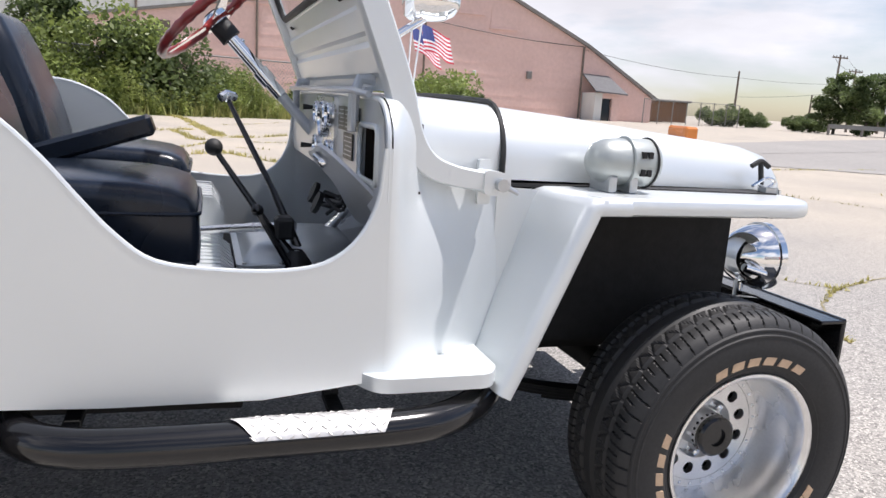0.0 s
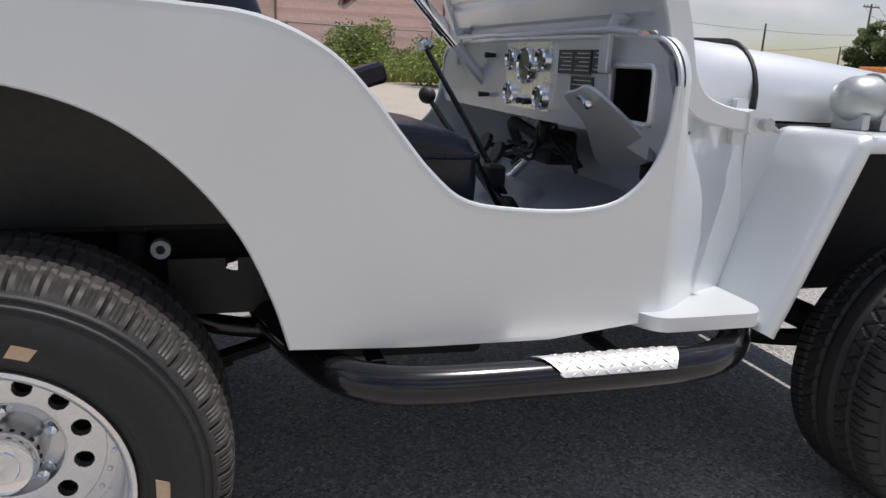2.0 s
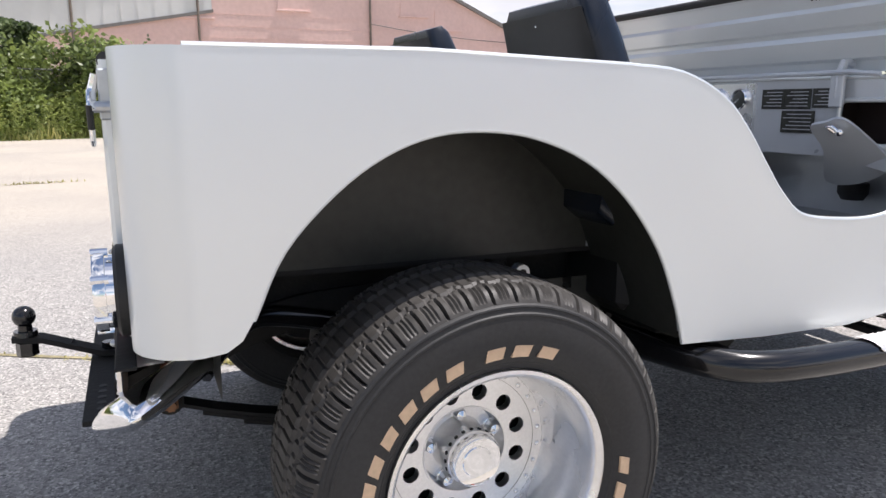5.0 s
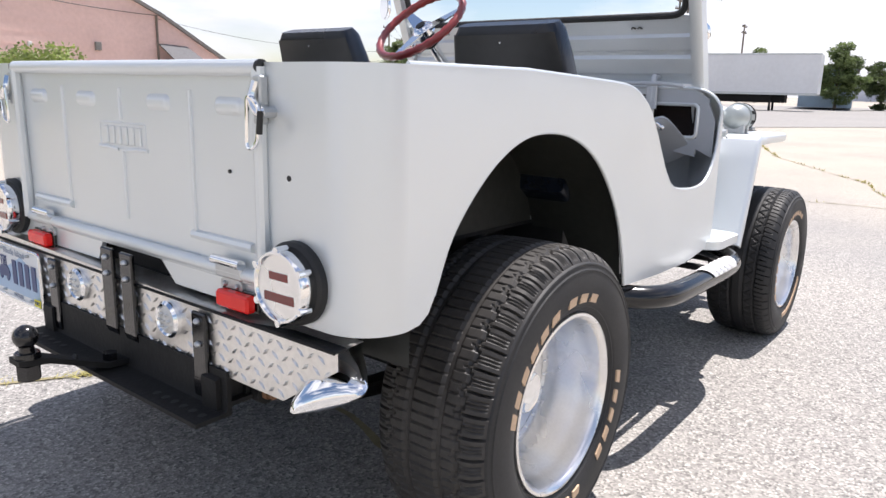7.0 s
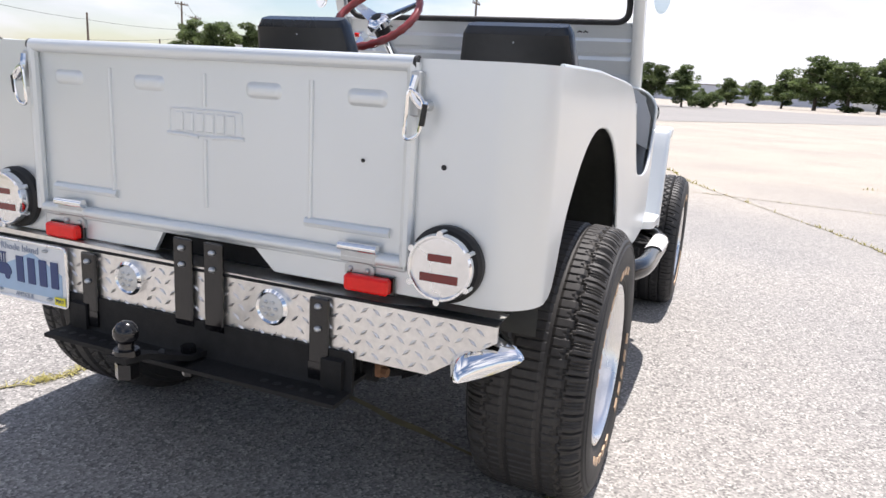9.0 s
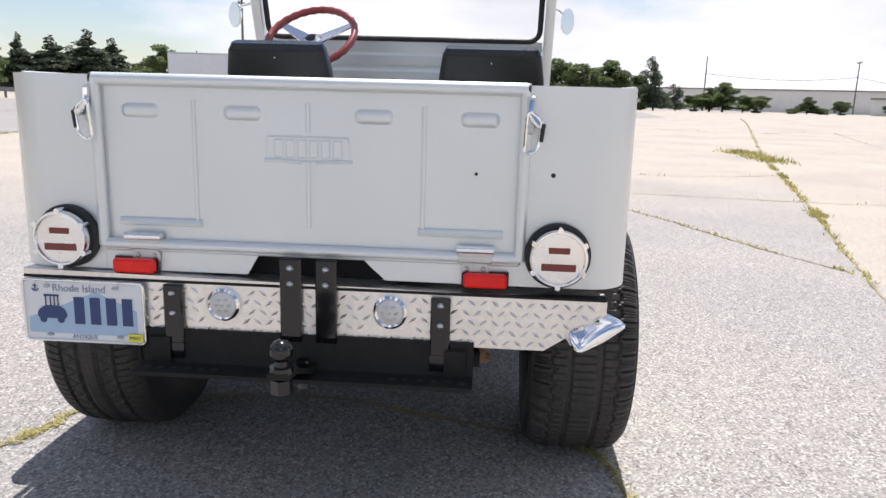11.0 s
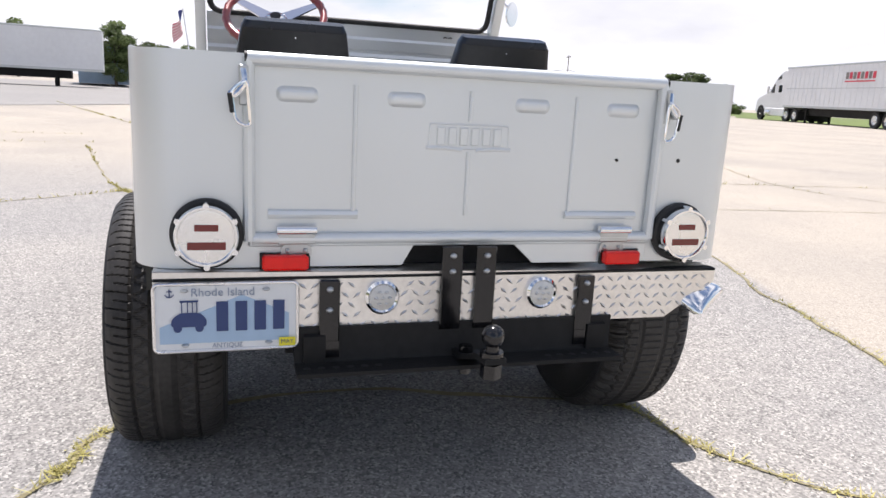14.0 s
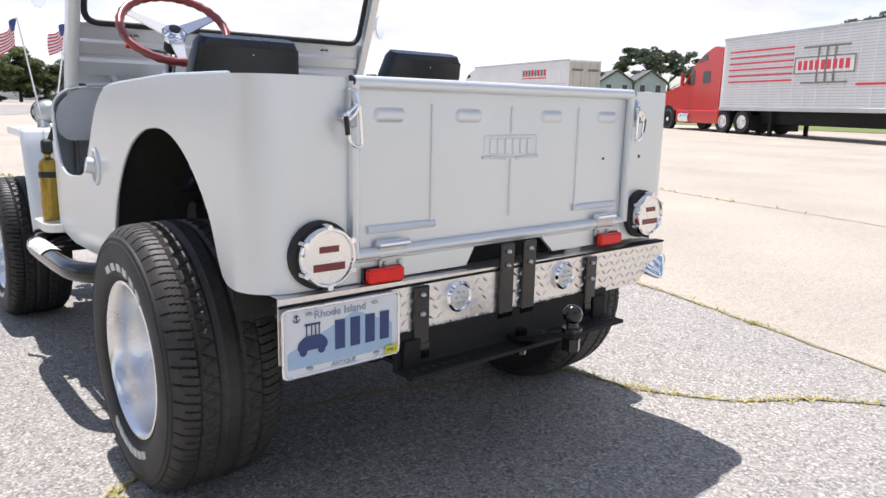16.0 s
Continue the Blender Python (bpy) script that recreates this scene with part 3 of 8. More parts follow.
for s in (RIGHT, LEFT):
    # latch: bracket, hook, bolt and snap ring
    bracket = part("latch_bracket", Build().box((REAR - 0.020, s * 0.512 - 0.011, 1.000), (REAR, s * 0.512 + 0.011, 1.085), 0.003), ZINC, jeep, "galvanised tailgate latch")
    part("latch_bolt", Build().rod((REAR - 0.03, s * 0.535, 1.022), (REAR + 0.002, s * 0.535, 1.022), 0.010, seg=10), ZINC, bracket)
    part("hook", Build().tube(curve_through([(REAR - 0.022, s * 0.514, 1.075), (REAR - 0.030, s * 0.512, 1.045), (REAR - 0.030, s * 0.530, 1.022), (REAR - 0.024, s * 0.542, 1.025)], 5), 0.0075, 8), CHROME, bracket)
    loop = rounded([(s * 0.500, 0.955), (s * 0.530, 0.965), (s * 0.540, 1.03), (s * 0.506, 1.055)], 0.016)
    part("snap_ring", Build().tube([(REAR - 0.034, a, b) for a, b in loop], 0.0042, 8, closed=True), CHROME, bracket, "chromed snap ring")
    part("snap_gate", Build().tube([(REAR - 0.034, s * 0.536, 0.985), (REAR - 0.034, s * 0.541, 1.025)], 0.0056, 8), SEAL, bracket)
    # hinge
    hinge = part("tailgate_hinge", Build().tube([(REAR - 0.016, s * 0.40 - 0.044, 0.730), (REAR - 0.016, s * 0.40 + 0.044, 0.730)], 0.0100, 14), CHROME, jeep, "chromed tailgate hinge")
    part("hinge_leaf", Build().box((REAR - 0.0165, s * 0.40 - 0.042, 0.697), (REAR - 0.003, s * 0.40 + 0.042, 0.724), 0.003), ZINC, hinge)
    part("hinge_foot", Build().prism(rounded([(s * 0.40 - 0.034, 0.668), (s * 0.40 + 0.034, 0.668), (s * 0.40 + 0.034, 0.690), (s * 0.40 + 0.012, 0.700), (s * 0.40 - 0.012, 0.700), (s * 0.40 - 0.034, 0.690)], 0.006), "x", REAR - 0.008, REAR),
         ZINC, hinge)
    for d in (-0.02, 0.02):
        part("rivet", Build().ball((REAR - 0.009, s * 0.40 + d, 0.682), 0.006, 8), ZINC, hinge)
    # red marker lamp under the gate
    mk = part("marker_lamp", Build().box((REAR - 0.030, s * 0.425 - 0.051, 0.640), (REAR - 0.006, s * 0.425 + 0.051, 0.674), 0.005), RED_LENS, jeep, "red plastic marker lamp")
    part("lamp_base", Build().box((REAR - 0.008, s * 0.425 - 0.056, 0.637), (REAR, s * 0.425 + 0.056, 0.677), 0.002), BLACK, mk)
    # round tail lamp: gasket, chrome bucket, ring with tabs, two slots
    c = (REAR, s * 0.592, 0.722)
    mx = Matrix.Translation(c) @ Matrix.Rotation(-math.pi / 2, 4, "Y")
    lamp = part("tail_lamp", Build().lathe([(0.0, 0.0), (0.062, 0.0), (0.062, 0.034), (0.058, 0.038), (0.0, 0.038)], 40, mx, cap=False), CHROME, jeep, "round chromed blackout tail lamp")
    part("gasket", Build().lathe([(0.0, -0.002), (0.077, -0.002), (0.077, 0.014), (0.070, 0.019), (0.0, 0.019)], 40, mx, cap=False), SEAL, lamp, "black rubber gasket")
    part("bezel", Build().lathe([(0.058, 0.030), (0.0665, 0.032), (0.0665, 0.046), (0.0640, 0.0505), (0.0600, 0.0505), (0.0575, 0.0455)], 40, mx, cap=False), CHROME, lamp)
    part("lamp_face", Build().lathe([(0.059, 0.0450), (0.050, 0.0460), (0.0, 0.0468)], 40, mx, cap=False), ALU, lamp)
    for k in range(6):
        a = math.pi / 2 + k * math.pi / 3
        cy, cz = c[1] + 0.0665 * math.cos(a), c[2] + 0.0665 * math.sin(a)
        part("bezel_tab", Build().rod((REAR - 0.026, cy, cz), (REAR - 0.052, cy, cz), 0.0068, seg=10), CHROME, lamp)
    part("upper_slot", Build().box((REAR - 0.0480, c[1] - 0.0245, c[2] + 0.012), (REAR - 0.044, c[1] + 0.0245, c[2] + 0.0265), 0.001), DARK_RED, lamp)
    part("lower_slot", Build().box((REAR - 0.0480, c[1] - 0.0395, c[2] - 0.0285), (REAR - 0.044, c[1] + 0.0395, c[2] - 0.0115), 0.001), DARK_RED, lamp)

# ==== rear bumper, tow bracket, number plate ====
BX = -0.600
face = [(0.705, 0.640), (-0.712, 0.622), (-0.712, 0.588), (-0.570, 0.493), (0.705, 0.493)]
bumper = part("rear_bumper", Build().prism(face, "x", BX, BX + 0.006), PLATE, jeep, "bright diamond-plate rear bumper")
part("bumper_top", Build().add([(BX, 0.705, 0.641), (BX, -0.712, 0.623), (BX + 0.07, -0.712, 0.626), (BX + 0.07, 0.705, 0.641)], [(0, 1, 2, 3)]), PLATE, bumper)
part("bumper_top_edge", Build().box((BX - 0.003, -0.712, 0.619), (BX + 0.03, 0.705, 0.626), 0.002), UNDER, bumper)


def diamonds(spots, plane_x, size=0.025):
    """Raised lozenges of tread plate, turned left and right by turns."""
    b = Build()
    for i, (y, z, odd) in enumerate(spots):
        a = radians(38 if odd else -38)
        u, w = Vector((0, math.cos(a), math.sin(a))) * size / 2, Vector((0, -math.sin(a), math.cos(a))) * size * 0.17
        o, n = Vector((plane_x, y, z)), Vector((-0.0034, 0, 0))
        b.add([o - u, o - w, o + u, o + w, o - u * 0.5 + n, o + u * 0.5 + n], [(0, 1, 4), (1, 2, 5), (1, 5, 4), (2, 3, 5), (3, 0, 4), (3, 4, 5)])
    return b


spots = []
for r in range(5):
    z = 0.507 + r * 0.024
    for k in range(50):
        y = 0.695 - k * 0.028 - (r % 2) * 0.014
        if y < -0.57 - (z - 0.493) * 1.45 or y < -0.70 or y > 0.695:
            continue
        if z > 0.612 - 0.003 * (0.7 - y) + 0.02 or abs(abs(y) - 0.203) < 0.045 and abs(z - 0.572) < 0.045:
            continue
        spots.append((y, z, (k + r) % 2))
tagged(part("tread_pattern", diamonds(spots, BX), PLATE, bumper, smooth=0), kind="stuff")
for y0, y1, z0, z1 in ((0.010, 0.062, 0.500, 0.694), (-0.075, -0.024, 0.500, 0.694), (0.303, 0.350, 0.470, 0.618), (-0.347, -0.300, 0.470, 0.615)):
    strap = part("tow_strap", Build().box((BX - 0.014, y0, z0), (BX - 0.004, y1, z1), 0.003), BLACK, jeep, "black steel strap with zinc bolts")
    if z1 > 0.65:
        part("strap_foot", Build().prism([(BX - 0.014, 0.502), (BX - 0.004, 0.502), (BX + 0.012, 0.476), (BX + 0.012, 0.438), (BX + 0.002, 0.438), (BX - 0.001, 0.470)], "y", y0, y1), BLACK, strap)
    else:
        part("strap_knee", Build().prism([(BX - 0.014, 0.472), (BX - 0.004, 0.472), (BX - 0.007, 0.455), (BX - 0.0085, 0.432), (BX - 0.0125, 0.432), (BX - 0.0145, 0.455)], "y", y0, y1), BLACK, strap)
    for z in ((z1 - 0.022), (z1 - 0.060)) if z1 > 0.65 else (0.597, 0.548):
        part("strap_bolt", Build().ball((BX - 0.015, (y0 + y1) / 2, z), 0.0088, 10, 0.8), ZINC, strap)
for y in (0.203, -0.203):
    mx = Matrix.Translation((BX, y, 0.573)) @ Matrix.Rotation(-math.pi / 2, 4, "Y")
    rev = part("reversing_lamp", Build().lathe([(0.0, 0.0), (0.040, 0.0), (0.041, 0.010), (0.035, 0.016), (0.030, 0.012), (0, 0.012)], 32, mx, cap=False), CHROME, jeep, "round clear reversing lamp in a chrome ring")
    part("lamp_lens", Build().lathe([(0.0, 0.019), (0.015, 0.018), (0.0305, 0.0125)], 32, mx, cap=False), CLEAR, rev)
    for k in range(7):
        a = k * math.pi / 3
        rr = 0.0 if k == 6 else 0.016
        part("lens_dimple", Build().ball((BX - 0.017, y + rr * math.cos(a), 0.573 + rr * math.sin(a)), 0.006, 8, 0.6), CLEAR, rev)

hitch = Build().prism([(BX - 0.082, 0.411), (BX + 0.002, 0.411), (BX + 0.002, 0.506), (BX - 0.008, 0.506), (BX - 0.008, 0.428), (BX - 0.012, 0.421), (BX - 0.082, 0.421)], "y", -0.405, 0.405)
hbar = part("tow_crossbar", hitch, UNDER, jeep, "black angle-iron tow crossbar with a row of holes")
for k in range(12):
    y = -0.380 + k * 0.033 if k < 6 else 0.215 + (k - 6) * 0.033
    part("bar_hole", Build().rod((BX - 0.050, y, 0.4205), (BX - 0.050, y, 0.4222), 0.0085, seg=12), SEAL, hbar)
part("bar_web", Build().box((BX + 0.002, -0.405, 0.430), (BX + 0.055, 0.405, 0.440)).box((BX + 0.045, -0.395, 0.440), (BX + 0.055, 0.395, 0.530)), UNDER, hbar)
tow = Build()
line = [(-0.600, 0.424), (-0.655, 0.427), (-0.700, 0.444), (-0.780, 0.476), (-0.842, 0.484)]
tow.loft([[(x, -0.024, z), (x, -0.024, z + 0.013), (x, 0.024, z + 0.013), (x, 0.024, z)] for x, z in line], closed=True, caps=True)
part("draw_bar", tow, UNDER, hbar, "black flat draw bar", smooth=20)
part("bar_bolt", Build().rod((-0.640, 0.0, 0.434), (-0.640, 0.0, 0.456), 0.017, seg=6), BLACK, hbar)
part("bar_nut", Build().rod((-0.640, 0.0, 0.385), (-0.640, 0.0, 0.412), 0.015, seg=6), BLACK, hbar)
part("bar_hole", Build().rod((-0.718, 0.0, 0.4640), (-0.722, 0.0, 0.4665), 0.009, seg=12), SEAL, hbar)
part("ball_nut", Build().rod((-0.815, 0, 0.446), (-0.815, 0, 0.478), 0.024, seg=6), BLACK, hbar)
ballb = Build().ball((-0.815, 0, 0.540), 0.0255, 18)
ballb.rod((-0.815, 0, 0.494), (-0.815, 0, 0.506), 0.027, 0.025, 16)
ballb.rod((-0.815, 0, 0.505), (-0.815, 0, 0.528), 0.016, 0.014, 16)
part("tow_ball", ballb, BLACK, hbar, "black tow ball")

# chromed tail pipe tip and the pipe that runs to it over the axle
tip_sec = []
flow, wide = Vector((-0.72, -0.55, -0.22)).normalized(), Vector((0.46, -0.80, 0.33)).normalized()
high = wide.cross(flow).normalized()
high = high if high.z > 0 else -high
for at, w, h in (((-0.45, -0.585, 0.585), 0.024, 0.024), ((-0.50, -0.622, 0.572), 0.042, 0.028), ((-0.56, -0.667, 0.552), 0.064, 0.029), ((-0.602, -0.696, 0.538), 0.074, 0.025), ((-0.612, -0.703, 0.535), 0.072, 0.016), ((-0.616, -0.706, 0.533), 0.066, 0.006)):
    tip_sec.append([tuple(Vector(at) + wide * w * math.cos(2 * math.pi * k / 20) + high * h * math.sin(2 * math.pi * k / 20)) for k in range(20)])
tip = part("exhaust_tip", Build().loft(tip_sec, closed=True, caps=True), CHROME, jeep, "flattened chrome exhaust tip")
part("exhaust_pipe", Build().tube(curve_through([(-0.47, -0.590, 0.555), (-0.425, -0.545, 0.592), (-0.375, -0.495, 0.612), (-0.32, -0.465, 0.610), (-0.24, -0.455, 0.592), (-0.12, -0.45, 0.565), (0.05, -0.44, 0.57), (0.20, -0.42, 0.54), (0.40, -0.40, 0.45), (0.9, -0.36, 0.43)], 6), 0.0225, 14), BLACK, jeep, "black tail pipe bent over the axle")

# number plate in its frame; the number itself is plain bars
PX = BX - 0.012
plate = part("number_plate", Build().prism(rounded([(0.401, 0.466), (0.701, 0.466), (0.701, 0.614), (0.401, 0.614)], 0.012), "x", PX, PX + 0.004), PLATE_W, jeep, "pale blue and white antique-vehicle number plate")
part("blue_field", Build().prism([(0.418, 0.482), (0.692, 0.482), (0.692, 0.520), (0.600, 0.556), (0.520, 0.590), (0.418, 0.545)], "x", PX - 0.0012, PX), PLATE_B, plate)
fr = rounded([(0.399, 0.464), (0.703, 0.464), (0.703, 0.616), (0.399, 0.616)], 0.013)
part("plate_frame", Build().tube([(PX - 0.001, a, b) for a, b in fr], 0.0038, 8, closed=True), ALU, plate)
for k in range(4):
    y = 0.562 - k * 0.0405
    part("number_bar", Build().box((PX - 0.003, y - 0.0125, 0.508), (PX - 0.0013, y + 0.0125, 0.576)), PLATE_N, plate)
car = Build()
car.prism(rounded([(0.595, 0.520), (0.668, 0.520), (0.668, 0.538), (0.650, 0.552), (0.610, 0.552), (0.595, 0.538)], 0.008), "x", PX - 0.003, PX - 0.0013)
for y in (0.610, 0.655):
    car.lathe([(0, 0), (0.009, 0), (0.009, 0.0016), (0, 0.0016)], 14, Matrix.Translation((PX - 0.0013, y, 0.517)) @ Matrix.Rotation(-math.pi / 2, 4, "Y"), cap=False)
car.box((PX - 0.003, 0.612, 0.576), (PX - 0.0013, 0.650, 0.580))
for y in (0.615, 0.624, 0.634, 0.646):
    car.box((PX - 0.003, y - 0.001, 0.552), (PX - 0.0013, y + 0.001, 0.577))
part("car_emblem", car, PLATE_N, plate, "dark blue old-car emblem", smooth=0)
anchor = Build()
anchor.box((PX - 0.003, 0.6695, 0.588), (PX - 0.0013, 0.6715, 0.606))
anchor.box((PX - 0.003, 0.665, 0.600), (PX - 0.0013, 0.676, 0.602))
anchor.tube([(PX - 0.002, 0.662, 0.594), (PX - 0.002, 0.667, 0.588), (PX - 0.002, 0.674, 0.588), (PX - 0.002, 0.679, 0.594)], 0.0012, 6)
part("anchor_emblem", anchor, PLATE_N, plate, smooth=0)


def lettering(text, size, m, mat, parent, name="lettering", extrude=0.0004, label=""):
    """A line of text as a mesh, with the built-in font."""
    c = bpy.data.curves.new(name, "FONT")
    c.body, c.size, c.extrude, c.align_x, c.align_y = text, size, extrude, "CENTER", "CENTER"
    o = bpy.data.objects.new(name, c)
    scene.collection.objects.link(o)
    d = bpy.data.meshes.new_from_object(o.evaluated_get(bpy.context.evaluated_depsgraph_get()))
    bpy.data.objects.remove(o)
    bpy.data.curves.remove(c)
    d.transform(m)
    d.materials.clear()
    d.materials.append(mat)
    ob = new(name, d)
    ob.parent = parent
    if label:
        tagged(ob, label)
    return ob


FACE_BACK = Matrix(((0, 0, -1, 0), (-1, 0, 0, 0), (0, 1, 0, 0), (0, 0, 0, 1)))   # text read from behind the jeep
for text, size, y, z, mat in (("Rhode Island", 0.026, 0.560, 0.597, PLATE_G), ("ANTIQUE", 0.015, 0.552, 0.4745, PLATE_G)):
    lettering(text, size, Matrix.Translation((PX - 0.0018, y, z)) @ FACE_BACK, mat, plate, "plate_lettering")
part("month_sticker", Build().box((PX - 0.0065, 0.404, 0.469), (PX - 0.0055, 0.440, 0.489)), PLATE_Y, plate, "yellow month sticker")
lettering("MAY", 0.014, Matrix.Translation((PX - 0.007, 0.422, 0.479)) @ FACE_BACK, PLATE_N, plate, "sticker_lettering")
for y, z in ((0.468, 0.602), (0.640, 0.602), (0.462, 0.478), (0.640, 0.478)):
    part("plate_screw", Build().ball((PX - 0.002, y, z), 0.0085, 12, 0.5), ZINC, plate)

# ==== cowl, hood, fenders ====


def hood_section(x, half, top, crown, bottom, shoulder):
    """Half-round cross-section from the left lower edge over the top to the right lower edge."""
    pts = [(half, bottom), (half, top - shoulder - 0.5 * crown)]
    for k in range(1, 7):
        a = math.pi / 2 * k / 6
        pts.append((half - shoulder * (1 - math.cos(a)), top - shoulder * (1 - math.sin(a)) - crown * (1 - 0.6 * k / 6)))
    for k in (0.75, 0.5, 0.25, 0.0):
        y = (half - shoulder) * k
        pts.append((y, top - crown * 0.4 * k * k))
    full = [(x, y, z) for y, z in pts] + [(x, -y, z) for y, z in pts[-2::-1]]
    return full


def cowl_section(x, upper, lower, top, shoulder=0.105):
    """Like the hood above, flaring to the tub's width below."""
    pts = []
    for k in range(13):
        u = k / 12
        w = u * u * (3 - 2 * u)
        pts.append((lower + (upper - lower) * w, 0.72 + (1.02 - 0.72) * u))
    for k in range(1, 9):
        a = math.pi / 2 * k / 8
        pts.append((upper - shoulder * (1 - math.cos(a)), 1.02 + (top - 0.008 - 1.02) * math.sin(a)))
    for k in (0.75, 0.5, 0.25, 0.0):
        pts.append(((upper - shoulder) * k, top - 0.008 * k * k))
    pts = [(lower, 0.560)] + pts
    shift = -0.008 * max(0.0, min(1.0, (1.42 - x) / 0.2))
    return [(x, y + shift, z) for y, z in pts] + [(x, -y + shift, z) for y, z in pts[-2::-1]]


cowl_x = ((1.2051, 0.757, 0.757, 1.122), (1.212, 0.755, 0.7565, 1.123), (1.222, 0.749, 0.754, 1.124), (1.234, 0.734, 0.750, 1.126), (1.248, 0.711, 0.743, 1.127), (1.265, 0.686, 0.733, 1.128), (1.285, 0.664, 0.719, 1.128), (1.31, 0.648, 0.701, 1.128),
          (1.35, 0.633, 0.674, 1.128), (1.40, 0.620, 0.647, 1.127), (1.455, 0.610, 0.625, 1.125), (1.500, 0.603, 0.612, 1.124))
cowl = Build().loft([cowl_section(*c) for c in cowl_x])
cowl_ob = part("cowl", cowl, PAINT, jeep, smooth=60)
# rolled flange round the dash opening
edge = [p for p in cowl_section(1.198, 0.752, 0.752, 1.118) if p[2] > 0.9]
part("cowl_flange", Build().tube(edge, 0.0055, 8), PAINT, cowl_ob)
hx = ((1.500, 0.601, 1.123, 0.955), (1.75, 0.578, 1.108, 0.952), (2.00, 0.552, 1.088, 0.950), (2.18, 0.530, 1.075, 0.948), (2.29, 0.522, 1.066, 0.948), (2.345, 0.514, 1.049, 0.948), (2.377, 0.507, 1.022, 0.948), (2.39, 0.500, 0.985, 0.948))
hood = part("hood", Build().loft([hood_section(x, h, t, 0.024, b, 0.105 if x < 2.30 else 0.075) for x, h, t, b in hx]), PAINT, jeep, "bright silver-grey hood", smooth=50)
part("grille_panel", Build().prism(rounded([(0.43, 0.50), (0.43, 0.97), (-0.43, 0.97), (-0.43, 0.50)], 0.03), "x", 2.282, 2.295), PAINT, jeep)
seam = [(x + 0.0, y * 1.004, z + 0.003) for x, y, z in hood_section(1.497, 0.606, 1.129, 0.022, 0.955, 0.110)]
part("hood_seal", Build().tube(seam, 0.0068, 8), SEAL, hood, "black rubber strip along the hood seam")
for s in (RIGHT, LEFT):
    part("cowl_side", Build().prism([(1.488, 0.575), (1.488, 0.938), (1.64, 0.934)], "y", s * 0.600, s * 0.612), PAINT, cowl_ob)
    part("weld_bead", Build().rod((1.528, s * 0.617, 0.70), (1.470, s * 0.626, 0.56), 0.006, 0.009, seg=8), PAINT, cowl_ob)
    part("hood_gap", Build().box((1.50, s * 0.50 - 0.1, 0.940), (2.28, s * 0.50 + 0.085, 0.9475)), SEAL, hood)
    # fender: flat top with a rolled lip, sloping rear leg
    o = 0.775
    outer = rounded([(1.600, s * 0.49), (1.645, s * o), (2.295, s * (o - 0.04)), (2.295, s * 0.49)], [0, 0.015, 0.15, 0.02], 7)
    top = Build()
    top.prism(outer, "z", 0.936, 0.944)
    fender = part("front_fender", top, PAINT, jeep, "silver-grey flat-topped front fender")
    lip = [p for p in outer if abs(p[1]) > 0.50 and p[0] > 1.655]
    part("fender_lip", Build().loft([[(x, y - s * 0.004, 0.9445) for x, y in lip], [(x, y + s * 0.005, 0.9435) for x, y in lip], [(x, y + s * 0.012, 0.9395) for x, y in lip], [(x, y + s * 0.0155, 0.932) for x, y in lip], [(x, y + s * 0.0155, 0.917) for x, y in lip],
                                     [(x, y + s * 0.012, 0.9095) for x, y in lip], [(x, y + s * 0.004, 0.905) for x, y in lip], [(x, y - s * 0.004, 0.905) for x, y in lip], [(x, y - s * 0.004, 0.93) for x, y in lip]]), PAINT, fender)
    # the leg folds out of the top in one sheet, its outer edge rolled under
    fold = [(1.725, 0.9449), (1.690, 0.9449), (1.650, 0.9440), (1.630, 0.9385), (1.617, 0.9240), (1.586, 0.8533), (1.546, 0.7624), (1.5005, 0.6600), (1.470, 0.5918), (1.439, 0.5280)]
    sheet_rows = []
    for k, (fx, fz) in enumerate(fold):
        p, q = Vector(fold[max(0, k - 1)]), Vector(fold[min(len(fold) - 1, k + 1)])
        d = (q - p).normalized()
        nx, nz = d.y, -d.x
        if nz < 0:
            nx, nz = -nx, -nz
        u = max(0.0, min(1.0, (0.944 - fz) / 0.416))
        w, ins = o + 0.0165 + 0.012 * u, 0.585 + 0.02 * u
        row = []
        for y, off in ((ins, 0.0), (w - 0.022, 0.0), (w - 0.012, -0.0022), (w - 0.005, -0.007), (w - 0.001, -0.0145), (w, -0.022), (w, -0.036), (w - 0.004, -0.039), (w - 0.007, -0.036), (w - 0.010, -0.014), (ins, -0.010)):
            back = 0.045 * (1 - u) * max(0.0, (o - y) / 0.19)
            row.append((fx + nx * off - back, s * y, fz + nz * off))
        sheet_rows.append(row)
    part("fender_leg", Build().loft(sheet_rows, closed=True, caps=True), PAINT, fender, smooth=60)
    # dark inner apron
    part("inner_apron", Build().box((1.50, s * 0.455, 0.52), (2.265, s * 0.465, 0.94)), UNDER, fender)
    # canister-shaped lamp on the fender
    mx = Matrix.Translation((1.703, s * 0.650, 1.012)) @ Matrix.Rotation(math.pi / 2, 4, "Y")
    can = part("fender_lamp", Build().lathe([(0.0, -0.018), (0.022, -0.014), (0.039, -0.002), (0.049, 0.020), (0.0525, 0.046), (0.0525, 0.070), (0.055, 0.071), (0.055, 0.138), (0.050, 0.146), (0.0, 0.141)], 32, mx, cap=False),
               CANM, jeep, "dull grey canister lamp on the fender")
